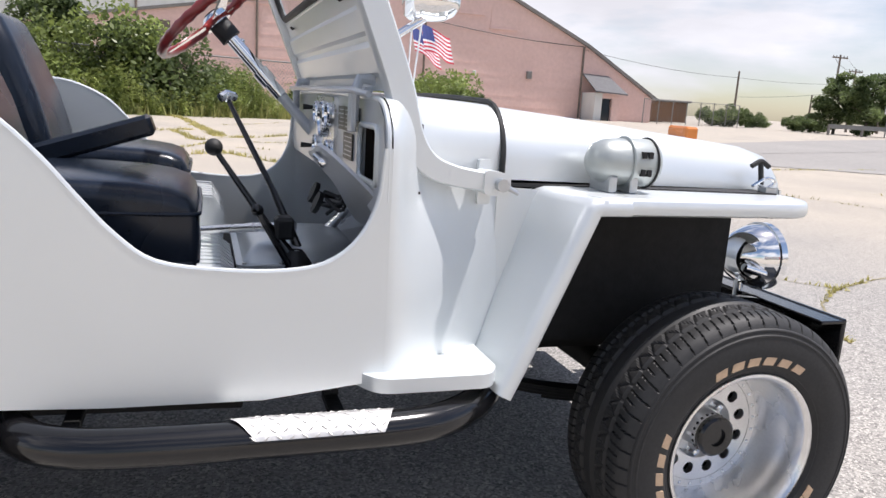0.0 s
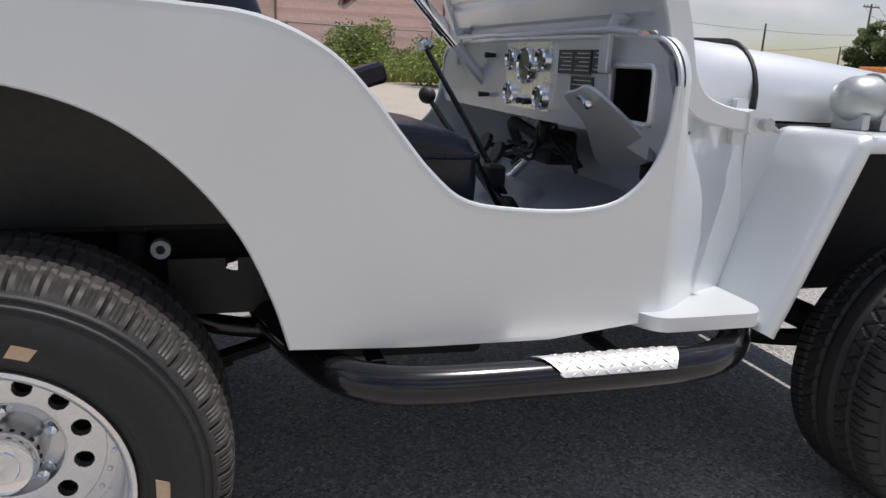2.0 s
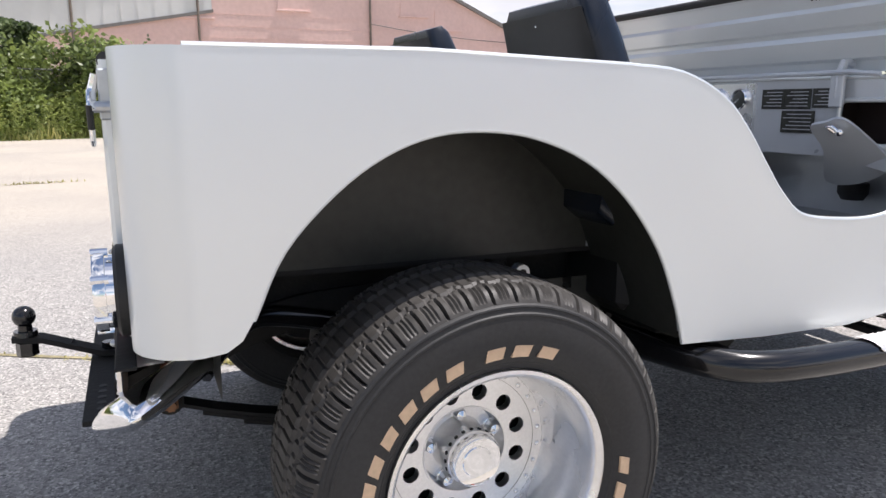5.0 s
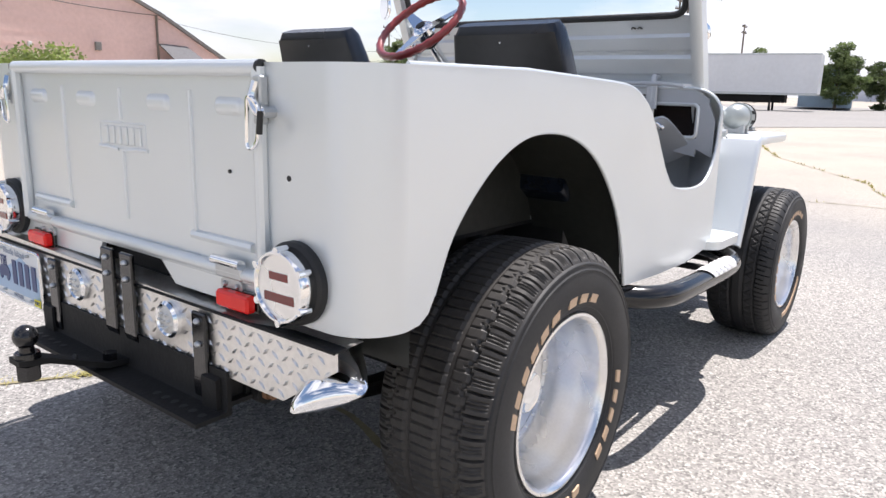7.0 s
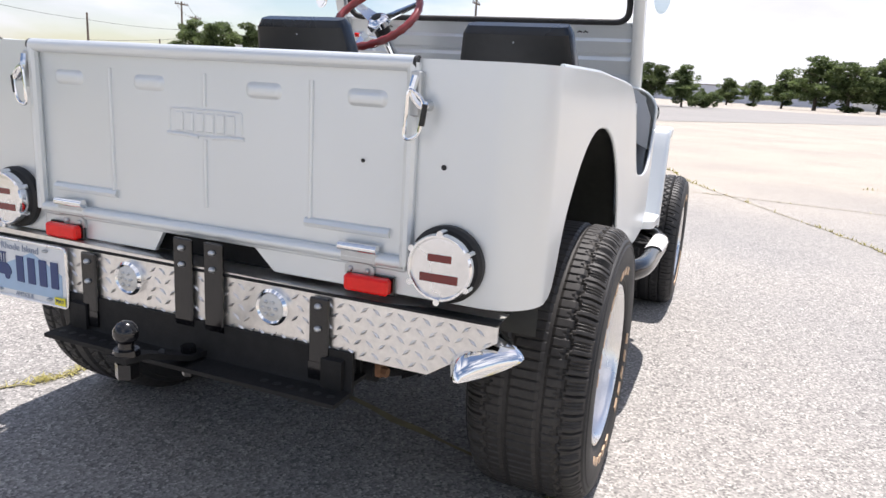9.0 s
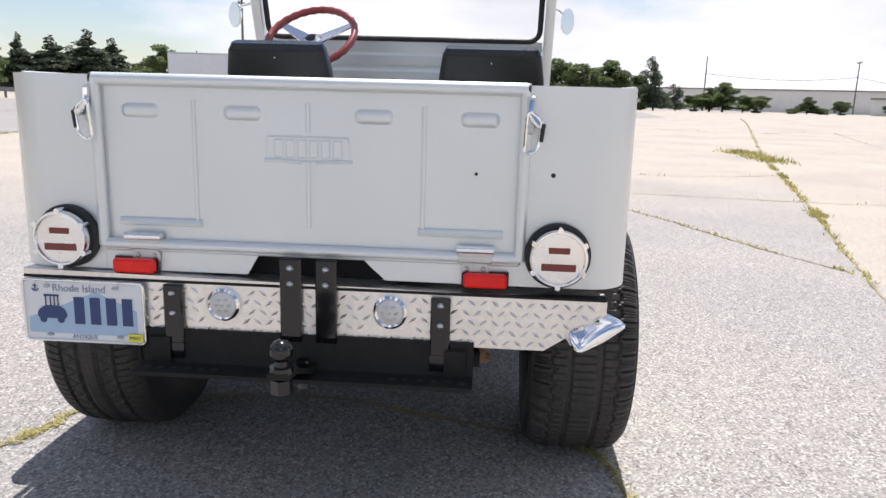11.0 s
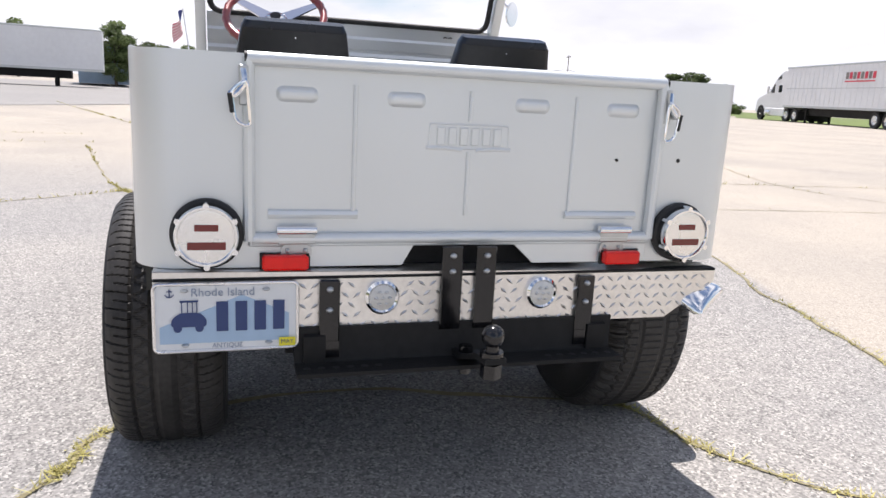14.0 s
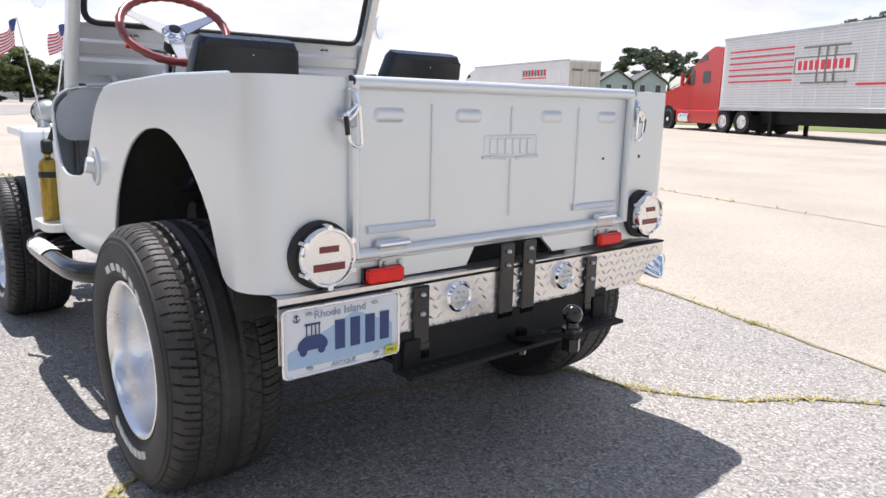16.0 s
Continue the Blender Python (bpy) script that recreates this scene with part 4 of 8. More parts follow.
    for h in (0.073, 0.133):
        part("lamp_band", Build().tube([tuple(mx @ Vector((0.0565 * math.cos(2 * math.pi * k / 28), 0.0565 * math.sin(2 * math.pi * k / 28), h))) for k in range(28)], 0.0028, 6, closed=True), SEAL if h > 0.1 else CANM, can)
    for z0 in (-0.022, 0.018):
        for k in range(2):
            part("vent_slot", Build().box((1.792 + k * 0.016, s * 0.695, 1.012 + z0 - 0.005), (1.802 + k * 0.016, s * 0.7065, 1.012 + z0 + 0.010), 0.001), SEAL, can)
    for x in (1.722, 1.775):
        part("lamp_foot", Build().box((x, s * 0.650 - 0.045, 0.944), (x + 0.020, s * 0.650 + 0.045, 0.982), 0.003), ZINC, can)
    # hood catch
    cat = part("hood_catch", Build().box((2.255, s * 0.560, 0.945), (2.295, s * 0.585, 0.962), 0.003), ZINC, jeep, "hood catch with a black rubber handle")
    part("catch_wire", Build().tube(curve_through([(2.22, s * 0.575, 0.962), (2.255, s * 0.585, 0.985), (2.29, s * 0.575, 0.975), (2.27, s * 0.570, 0.958), (2.23, s * 0.575, 0.972)], 5), 0.004, 8), CHROME, cat)
    part("catch_handle", Build().rod((2.262, s * 0.560, 0.965), (2.262, s * 0.548, 1.020), 0.007), SEAL, cat)
    part("catch_grip", Build().tube(curve_through([(2.234, s * 0.548, 1.012), (2.262, s * 0.548, 1.026), (2.290, s * 0.548, 1.012)], 4), 0.007, 8), SEAL, cat)
    # chromed headlamp on a bracket beside the grille
    mx = Matrix.Translation((2.330, s * 0.385, 0.735)) @ Matrix.Rotation(math.pi / 2, 4, "Y")
    hl = part("head_lamp", Build().lathe([(0.0, 0.0), (0.034, 0.006), (0.068, 0.036), (0.090, 0.078), (0.096, 0.115), (0.102, 0.117), (0.102, 0.138), (0.095, 0.146), (0.0, 0.158)], 36, mx, cap=False), CHROME, jeep, "chromed bullet head lamp")
    part("lamp_stalk", Build().rod((2.395, s * 0.385, 0.600), (2.395, s * 0.385, 0.66), 0.014), CHROME, hl)
    part("lamp_bracket", Build().box((2.315, s * 0.385 - 0.03, 0.575), (2.44, s * 0.385 + 0.03, 0.602), 0.005), CHROME, hl)
    part("lamp_hinge", Build().rod((2.325, s * 0.475, 0.72), (2.40, s * 0.475, 0.70), 0.012), CHROME, hl)
    # front bumper end
part("front_bumper", Build().box((2.495, -0.68, 0.48), (2.510, 0.68, 0.625), 0.004).box((2.42, -0.68, 0.610), (2.50, 0.68, 0.622), 0.003).box((2.42, -0.68, 0.48), (2.50, 0.68, 0.492), 0.003), BLACK, jeep, "black steel channel front bumper")
part("bumper_gusset", Build().prism([(2.30, 0.63), (2.42, 0.62), (2.42, 0.49), (2.30, 0.57)], "y", -0.45, -0.43), BLACK, jeep)
part("bumper_gusset", Build().prism([(2.30, 0.63), (2.42, 0.62), (2.42, 0.49), (2.30, 0.57)], "y", 0.43, 0.45), BLACK, jeep)
mkb = Build().box((2.235, -0.265, 1.044), (2.275, -0.165, 1.050), 0.002)
am = part("hood_marker_base", mkb, BLACK, jeep)
part("hood_marker_lens", Build().box((2.232, -0.262, 1.050), (2.278, -0.168, 1.100), 0.006), AMBER, am, "amber marker lens on the hood")

# ==== windshield ====
WB = Vector((1.236, 0.0, 1.128))
WU = Vector((-0.36, 0.0, 0.933))
WN = Vector((-0.933, 0.0, -0.36))          # towards the seats


def ws(y, h, off=0.0):
    p = WB + WU * h + WN * off
    return (p.x, y, p.z)


prof = [(0.0, 0.0), (0.03, 0.0), (0.042, 0.010), (0.095, 0.010), (0.107, 0.0), (0.118, 0.0), (0.128, 0.009), (0.172, 0.009), (0.182, 0.0), (0.236, 0.0)]
pan = Build()
pan.loft([[ws(y, h, o) for h, o in prof] for y in (-0.635, 0.635)])
pan.loft([[ws(y, h, o - 0.022) for h, o in prof] for y in (-0.635, 0.635)])
pan.box((-0.635, 0.228, -0.022), (0.635, 0.246, 0.004), 0.003, Matrix((((0, WU.x, WN.x, WB.x)), ((1, 0, 0, 0)), ((0, WU.z, WN.z, WB.z)), ((0, 0, 0, 1)))))
frame_ob = part("windshield_frame", pan, PAINT, jeep, "silver-grey windshield frame with pressed ribs", smooth=30)
FRAME_M = Matrix(((0, WU.x, WN.x, WB.x), (1, 0, 0, 0), (0, WU.z, WN.z, WB.z), (0, 0, 0, 1)))
part("top_rail", Build().box((-0.665, 0.590, -0.024), (0.665, 0.632, 0.006), 0.006, FRAME_M), PAINT, frame_ob)
for s in (RIGHT, LEFT):
    y = s * 0.662
    # pillar strap that swings forward to the pivot bolt
    spine = curve_through([(1.008, 1.720), (1.100, 1.480), (1.196, 1.245), (1.240, 1.130), (1.262, 1.045), (1.300, 0.990), (1.360, 0.966), (1.445, 0.955)], 5)
    wid = []
    for k, (x, z) in enumerate(spine):
        u = k / (len(spine) - 1)
        wid.append(0.028 if u < 0.5 else 0.030 - 0.010 * (u - 0.5) * 2)
    A, B = [], []
    for k, (x, z) in enumerate(spine):
        p, q = Vector(spine[max(0, k - 1)]), Vector(spine[min(len(spine) - 1, k + 1)])
        t = (q - p).normalized()
        nn = Vector((t.y, -t.x)) * wid[k]
        A.append((x + nn.x, z + nn.y))
        B.append((x - nn.x, z - nn.y))
    inner, outer_y = s * 0.640, s * 0.682
    sec = []
    for (ax, az), (bx, bz) in zip(A, B):
        sec.append([(ax, inner, az), (ax, outer_y - s * 0.006, az), (ax * 0.92 + bx * 0.08, outer_y, az * 0.92 + bz * 0.08), (ax * 0.08 + bx * 0.92, outer_y, az * 0.08 + bz * 0.92), (bx, outer_y - s * 0.006, bz), (bx, inner, bz)])
    part("pillar", Build().loft(sec, closed=True, caps=True), PAINT, frame_ob, smooth=40)
    part("pillar_slot", Build().box((s * 0.669 - 0.003, 0.0, 0.016), (s * 0.669 + 0.003, -0.075, 0.022), 0, FRAME_M @ Matrix.Translation((0, 0.02, 0))), SEAL, frame_ob)
    # pivot bracket with bolt and wing
    br = part("pivot_bracket", Build().prism(rounded([(1.432, 0.902), (1.462, 0.902), (1.462, 1.000), (1.432, 1.000)], 0.006), "y", s * 0.618, s * 0.634), PAINT, jeep)
    part("pivot_plate", Build().prism(rounded([(1.425, 0.930), (1.485, 0.925), (1.485, 0.975), (1.425, 0.982)], 0.012), "y", s * 0.634, s * 0.688), PAINT, br)
    part("pivot_bolt", Build().rod((1.462, s * 0.684, 0.952), (1.462, s * 0.706, 0.952), 0.014, seg=12), ZINC, br)
    part("wing_nut", Build().tube([(1.462, s * 0.690, 0.955), (1.500, s * 0.698, 0.935)], [0.008, 0.004], 8), ZINC, br)
    # mirror on an arm
    my = 0.0 if s < 0 else 0.035
    arm = part("mirror_arm", Build().tube([(1.12, s * 0.672, 1.500), (1.125, s * 0.70 + my, 1.490), (1.130, s * 0.730 + my, 1.465)], 0.0055, 8), CHROME, jeep)
    part("arm_clamp", Build().box((1.10, s * 0.664, 1.485), (1.14, s * 0.682, 1.515), 0.003), CHROME, arm)
    mm = Matrix.Translation((1.128, s * 0.740 + my, 1.446)) @ Matrix.Rotation(radians(s * -8), 4, "Z") @ Matrix.Rotation(-math.pi / 2, 4, "Y")
    shell = Build().lathe([(0.0, -0.030), (0.020, -0.026), (0.036, -0.014), (0.042, 0.0), (0.042, 0.006), (0.0, 0.006)], 28, mm @ Matrix.Diagonal((1.35, 0.72, 1.0, 1.0)), cap=False)
    mir = part("door_mirror", shell, CHROME, arm, "oval chrome mirror")
    face_m = Build().lathe([(0.0, 0.0075), (0.038, 0.0075)], 28, mm @ Matrix.Diagonal((1.35, 0.72, 1.0, 1.0)), cap=False)
    part("mirror_glass", face_m, CHROME, arm)
hole = rounded([(-0.622, 0.246), (0.622, 0.246), (0.622, 0.588), (-0.622, 0.588)], 0.055, 6)
part("glass_seal", Build().tube([ws(y, h, 0.0) for y, h in hole], 0.0125, 10, closed=True), SEAL, frame_ob, "black rubber glass seal")
g = part("windshield_glass", Build().add([ws(y, h, 0.0) for y, h in hole], [list(range(len(hole)))]), GLASS, frame_ob)
g.visible_shadow = False
for y in (-0.44, 0.44):
    for d in (-0.012, 0.012):
        part("clip", Build().tube([ws(y + d - 0.008, 0.205, 0.006), ws(y + d, 0.212, 0.012), ws(y + d + 0.008, 0.205, 0.006)], 0.003, 6), SEAL, frame_ob)
for y in (-0.51, 0.51):
    tb = [(1.222, y, 1.150), (1.190, y, 1.150), (1.178, y, 1.120), (1.178, y, 1.060)]
    part("windshield_clamp", Build().box((1.168, y - 0.020, 1.035), (1.182, y + 0.020, 1.125), 0.003).tube(tb, 0.012, 8), INNER, jeep)
part("cowl_vent", Build().box((1.215, -0.43, 1.123), (1.24, 0.43, 1.135), 0.004), INNER, jeep)

# chromed spot lamp in front of the right pillar
mx = Matrix.Translation((1.262, -0.612, 1.315)) @ Matrix.Rotation(math.pi / 2, 4, "Y")
spot = part("spot_lamp", Build().lathe([(0.0, -0.006), (0.036, -0.004), (0.043, 0.004), (0.044, 0.016), (0.040, 0.022), (0.0415, 0.028), (0.042, 0.050), (0.039, 0.074), (0.030, 0.094), (0.016, 0.106), (0.0, 0.110)], 36, mx, cap=False), CHROME, jeep, "chromed bullet-shaped spot lamp", smooth=60)
part("lamp_clip", Build().box((1.258, -0.626, 1.352), (1.286, -0.600, 1.374), 0.004), SEAL, spot)
part("lamp_stem", Build().rod((1.30, -0.612, 1.28), (1.215, -0.645, 1.225), 0.008), CHROME, spot)

# ==== wheels ====


def tyre_build(blocks, ribbed):
    """Carcass turned round z, outer side up; the tread is a grid with cut grooves, ribbed for the front tyres."""
    side = [(0.212, 0.118), (0.226, 0.136), (0.234, 0.1405), (0.236, 0.1430), (0.239, 0.1430), (0.241, 0.1445), (0.248, 0.1475), (0.275, 0.153), (0.305, 0.1525), (0.322, 0.1500), (0.324, 0.1515), (0.327, 0.1510), (0.329, 0.1482), (0.336, 0.1465), (0.338, 0.1480), (0.341, 0.1470), (0.344, 0.1425)]
    inner = [(r, -h) for r, h in side[::-1]]
    carcass = Build().lathe([(0.205, 0.10)] + side + [(0.345, 0.13), (0.345, -0.13)] + inner + [(0.205, -0.10)], 72, cap=False)
    seg = blocks * (16 if ribbed else 12)
    rows = [(0.343, 0.1425), (0.3495, 0.139), (0.3555, 0.134), (0.3615, 0.128), (0.3662, 0.121), (0.3690, 0.113), (0.3706, 0.106), (0.3713, 0.100), (0.3718, 0.093), (0.3723, 0.086), (0.3728, 0.079),
            (0.3733, 0.072), (0.3737, 0.064), (0.3741, 0.054), (0.3744, 0.046), (0.3746, 0.038), (0.3748, 0.030), (0.375, 0.015), (0.375, 0.0)]
    rows = rows + [(r, -h) for r, h in rows[-2::-1]]
    n = len(rows)
    vs, fs = [], []
    for i in range(seg):
        for k, (r, h) in enumerate(rows):
            kk = min(k, n - 1 - k)
            depth = 0.0
            if ribbed:
                ph = (i + kk // 2) % 16
                if 1 <= kk <= 9 and ph in (0, 8):
                    depth = 0.008 if ph == 0 or kk > 4 else 0.0
                if kk == 10:
                    depth = 0.008
                zig = 13.0 + 2.0 * (abs((i % 16) - 8) / 4 - 1)
                if 11 <= kk and abs(kk - zig) < 0.6:
                    depth = 0.004
                if kk == 16:
                    depth = 0.008
            else:
                ph = i % 12
                if 1 <= kk <= 7 and ph == 0:
                    depth = 0.009
                if 2 <= kk <= 6 and ph in (4, 6, 8):
                    depth = 0.0032
                zig = 8.6 + 1.1 * (abs(ph - 6) / 3 - 1)
                if 7 <= kk <= 11 and abs(kk - zig) < 0.6:
                    depth = 0.006
                if kk in (14, 15):
                    depth = 0.006
                if 11 <= kk <= 13 and ph in (3, 9):
                    depth = max(depth, 0.004)
                if kk >= 16 and ph in (1, 7):
                    depth = max(depth, 0.004)
            a = 2 * math.pi * i / seg
            hh = h - math.copysign(depth * 0.6, h) if kk < 5 else h
            vs.append(((r - depth) * math.cos(a), (r - depth) * math.sin(a), hh))
    for i in range(seg):
        j = (i + 1) % seg
        fs += [[i * n + k, j * n + k, j * n + k + 1, i * n + k + 1] for k in range(n - 1)]
    return carcass, Build().add(vs, fs)


FACE_Z = -0.020       # the pierced disc lies deep in the rim, the lug recess deeper still


def rim_builds():
    prof = [(0.200, -0.115), (0.211, -0.118), (0.203, -0.09), (0.188, -0.06), (0.188, -0.035), (0.178, FACE_Z - 0.006), (0.1775, FACE_Z + 0.001), (0.180, FACE_Z + 0.010), (0.184, 0.004), (0.187, 0.030), (0.190, 0.036), (0.1915, 0.062), (0.196, 0.070), (0.1985, 0.098),
            (0.203, 0.122), (0.207, 0.134), (0.214, 0.1405), (0.2205, 0.139), (0.223, 0.132), (0.219, 0.118)]
    barrel = Build().lathe(prof, 72, cap=False)
    disc = Build()
    r_in, r_out, c = 0.090, 0.1775, 0.1205
    for k in range(12):
        a0 = 2 * math.pi * (k + 0.5) / 12
        edge, ring = [], []
        lim = radians(15)
        path = [(r_in + (r_out - r_in) * i / 4, -lim) for i in range(4)] + [(r_out, -lim + 2 * lim * i / 4) for i in range(4)]
        path += [(r_out - (r_out - r_in) * i / 4, lim) for i in range(4)] + [(r_in, lim - 2 * lim * i / 4) for i in range(4)]
        for r, a in path:
            x, y = r * math.cos(a), r * math.sin(a)
            d = math.atan2(y, x - c)
            edge.append((r * math.cos(a + a0), r * math.sin(a + a0), FACE_Z))
            u, w = c + 0.0170 * math.cos(d), 0.0170 * math.sin(d)
            ring.append((u * math.cos(a0) - w * math.sin(a0), u * math.sin(a0) + w * math.cos(a0), FACE_Z))
        bev = [(x, y, FACE_Z - 0.0025) for x, y, z in ring]
        deep = [(x, y, FACE_Z - 0.020) for x, y, z in ring]
        disc.loft([edge, ring, bev, deep], closed=True)
    drum = Build().lathe([(0.0, -0.062), (0.170, -0.062), (0.170, -0.10), (0.0, -0.10)], 40, cap=False)
    hub = Build().lathe([(0.0925, FACE_Z - 0.001), (0.0915, FACE_Z + 0.0025), (0.088, FACE_Z + 0.0015), (0.086, FACE_Z - 0.006), (0.0855, FACE_Z - 0.030), (0.083, FACE_Z - 0.034), (0.0585, FACE_Z - 0.035), (0.0565, FACE_Z - 0.030), (0.0555, 0.018), (0.052, 0.022), (0.0, 0.022)], 48, cap=False)
    return barrel, disc, drum, hub


def letter_blocks(angles, r0, r1, h, lean=0.0, width=7.4):
    """Raised plain blocks on the sidewall, one in place of each letter, centred at these bearings in degrees."""
    res = []
    for mid in angles:
        b = Build()
        lo = []
        for r, q in ((r0, -lean / 2), (r1, lean / 2)):
            for a in (mid - width / 2 + q, mid + q, mid + width / 2 + q):
                lo.append((r * math.cos(radians(a)), r * math.sin(radians(a))))
        vs = [(x, y, h - 0.004) for x, y in lo] + [(x, y, h + 0.0012) for x, y in lo]
        b.add(vs, [(0, 1, 4, 3), (1, 2, 5, 4), (6, 9, 10, 7), (7, 10, 11, 8), (0, 3, 9, 6), (2, 8, 11, 5), (0, 6, 7, 1), (1, 7, 8, 2), (3, 4, 10, 9), (4, 5, 11, 10)])
        res.append(b)
    return res


rear_carcass, rear_tread = tyre_build(50, False)
front_carcass, front_tread = tyre_build(52, True)
barrel, disc, drum, flange = rim_builds()
STAND = {"rear": (0.985, 0.708, 0.357), "front": (0.905, 0.736, 0.330)}      # scale, distance from the middle line, axle height
MESH = {
    "rear": rear_carcass.mesh("tyre", RUBBER),
    "front": front_carcass.mesh("tyre", RUBBER),
    "barrel": barrel.mesh("rim_barrel", ALU, smooth=40),
    "disc": disc.mesh("rim_disc", BRUSHED, smooth=30),
    "groove": Build().lathe([(0.1550, FACE_Z - 0.0005), (0.1553, FACE_Z + 0.0009), (0.1560, FACE_Z + 0.0009), (0.1563, FACE_Z - 0.0005)], 64, cap=False).mesh("disc_groove", STEEL, smooth=40),
    "drum": drum.mesh("brake_drum", UNDER),
    "flange": flange.mesh("hub", BRUSHED, smooth=40),
    "rivet": Build().ball((0, 0, 0), 0.0058, 10, 0.9).mesh("rim_rivet", ALU),
    "lug": Build().lathe([(0.0150, 0.0), (0.0150, 0.012), (0.0130, 0.013), (0.0130, 0.026), (0.0100, 0.035), (0.0, 0.040)], 10, cap=False).mesh("lug_nut", CHROME, smooth=20),
    "cap": Build().lathe([(0.0, 0.0), (0.053, 0.0), (0.0525, 0.015), (0.049, 0.019), (0.044, 0.017), (0.031, 0.015), (0.029, 0.017), (0.0, 0.0165)], 36, cap=False).mesh("hub_cap", CHROME, smooth=40),
    "dark_cap": Build().lathe([(0.0, -0.002), (0.0565, -0.002), (0.0565, 0.014), (0.050, 0.020), (0.026, 0.020), (0.023, 0.012), (0.0, 0.012)], 36, cap=False).mesh("hub_cap", BLACK, smooth=40),
    "dot": Build().lathe([(0.0, 0.0), (0.0042, 0.0), (0.0042, 0.002), (0, 0.002)], 8, cap=False).mesh("hub_hole", SEAL, smooth=0),
}


for kind, right_tread, ink in (("rear", rear_tread, TREAD), ("front", front_tread, RUBBER)):
    # each tyre stands on a flat patch; its underside is -y in the mesh on the right wheels, +y on the left
    low = STAND[kind][2] / STAND[kind][0] - 0.001
    for s in (RIGHT, LEFT):
        tread = right_tread if s == RIGHT else front_tread
        flat = Build().add([(x, s * min(s * y, low), z) for x, y, z in tread.v], tread.f)
        MESH[kind, s] = flat.mesh("tread", ink, smooth=25)


def sub(name, mesh, parent, at=(0, 0, 0), label=""):
    ob = new(name, mesh)
    ob.parent = parent
    ob.location = at
    if label:
        tagged(ob, label)
    return ob


def wheel(x, s, kind, spans, ink, label, turn):
    """A wheel as a part of the jeep; its outer side looks along s * y."""
    w = new("wheel", MESH["barrel"])
    w.parent = jeep
    k, y, z = STAND[kind]
    w.matrix_basis = Matrix.Translation((x, s * y, z)) @ Matrix.Diagonal((k, k, k, 1)) @ (Matrix.Rotation(math.pi / 2, 4, "X") if s < 0 else Matrix.Rotation(-math.pi / 2, 4, "X"))
    tagged(w, label)
    sub("tyre", MESH[kind], w, label="black rubber tyre")
    sub("tread", MESH[kind, s], w)
    sub("rim_disc", MESH["disc"], w)
    sub("disc_groove", MESH["groove"], w)
    sub("brake_drum", MESH["drum"], w)
    sub("hub", MESH["flange"], w)
    for k in range(28):
        a = 2 * math.pi * (k + 0.5) / 28
        sub("rim_rivet", MESH["rivet"], w, (0.1665 * math.cos(a), 0.1665 * math.sin(a), FACE_Z))
    for k in range(5):
        a = math.pi / 2 + turn + 2 * math.pi * k / 5
        sub("lug_nut", MESH["lug"], w, (0.0735 * math.cos(a), 0.0735 * math.sin(a), FACE_Z - 0.036))
    sub("hub_cap", MESH["cap" if kind == "rear" else "dark_cap"], w, (0, 0, 0.020))
    for k in range(20):
        a = 2 * math.pi * k / 20
        o = sub("hub_hole", MESH["dot"], w, (0.0552 * math.cos(a), 0.0552 * math.sin(a), 0.009))
        o.rotation_euler = (0, math.pi / 2, a)
    for b in letter_blocks(spans, 0.250, 0.2895, 0.1510, -2.6 if s < 0 else 2.6):
        part("sidewall_mark", b, ink, w, smooth=0)
    return w


REAR_MARKS = (167.8, 157.5, 146, 134.5, 123.5, 112, 94.8, 83.3, 71.5, -2, -14, -25.5, -36.5, -48, -78, -90, -102, -114, -126)
FRONT_MARKS = (116, 105, 94.5, 84, 73, 62, -30, -38, -46, -54, -62, -70, -78, -86, -94, -152, -163, -174, -185, -196)
LEFT_MARKS = (62, 71, 80, 89, 98, 107, 116, 236, 248, 260, 272, 284, 296)
wheel(0.006, RIGHT, "rear", REAR_MARKS, TAN, "wide tyre with tan sidewall marks on a riveted aluminium rim", 0.10)
wheel(2.050, RIGHT, "front", FRONT_MARKS, TAN, "wide tyre with tan sidewall marks on a riveted aluminium rim", 0.5)
wheel(0.006, LEFT, "rear", LEFT_MARKS, WHITE_L, "wide tyre with pale sidewall marks on a riveted aluminium rim", 0.2)
wheel(2.050, LEFT, "front", LEFT_MARKS, WHITE_L, "wide tyre with pale sidewall marks on a riveted aluminium rim", 0.7)

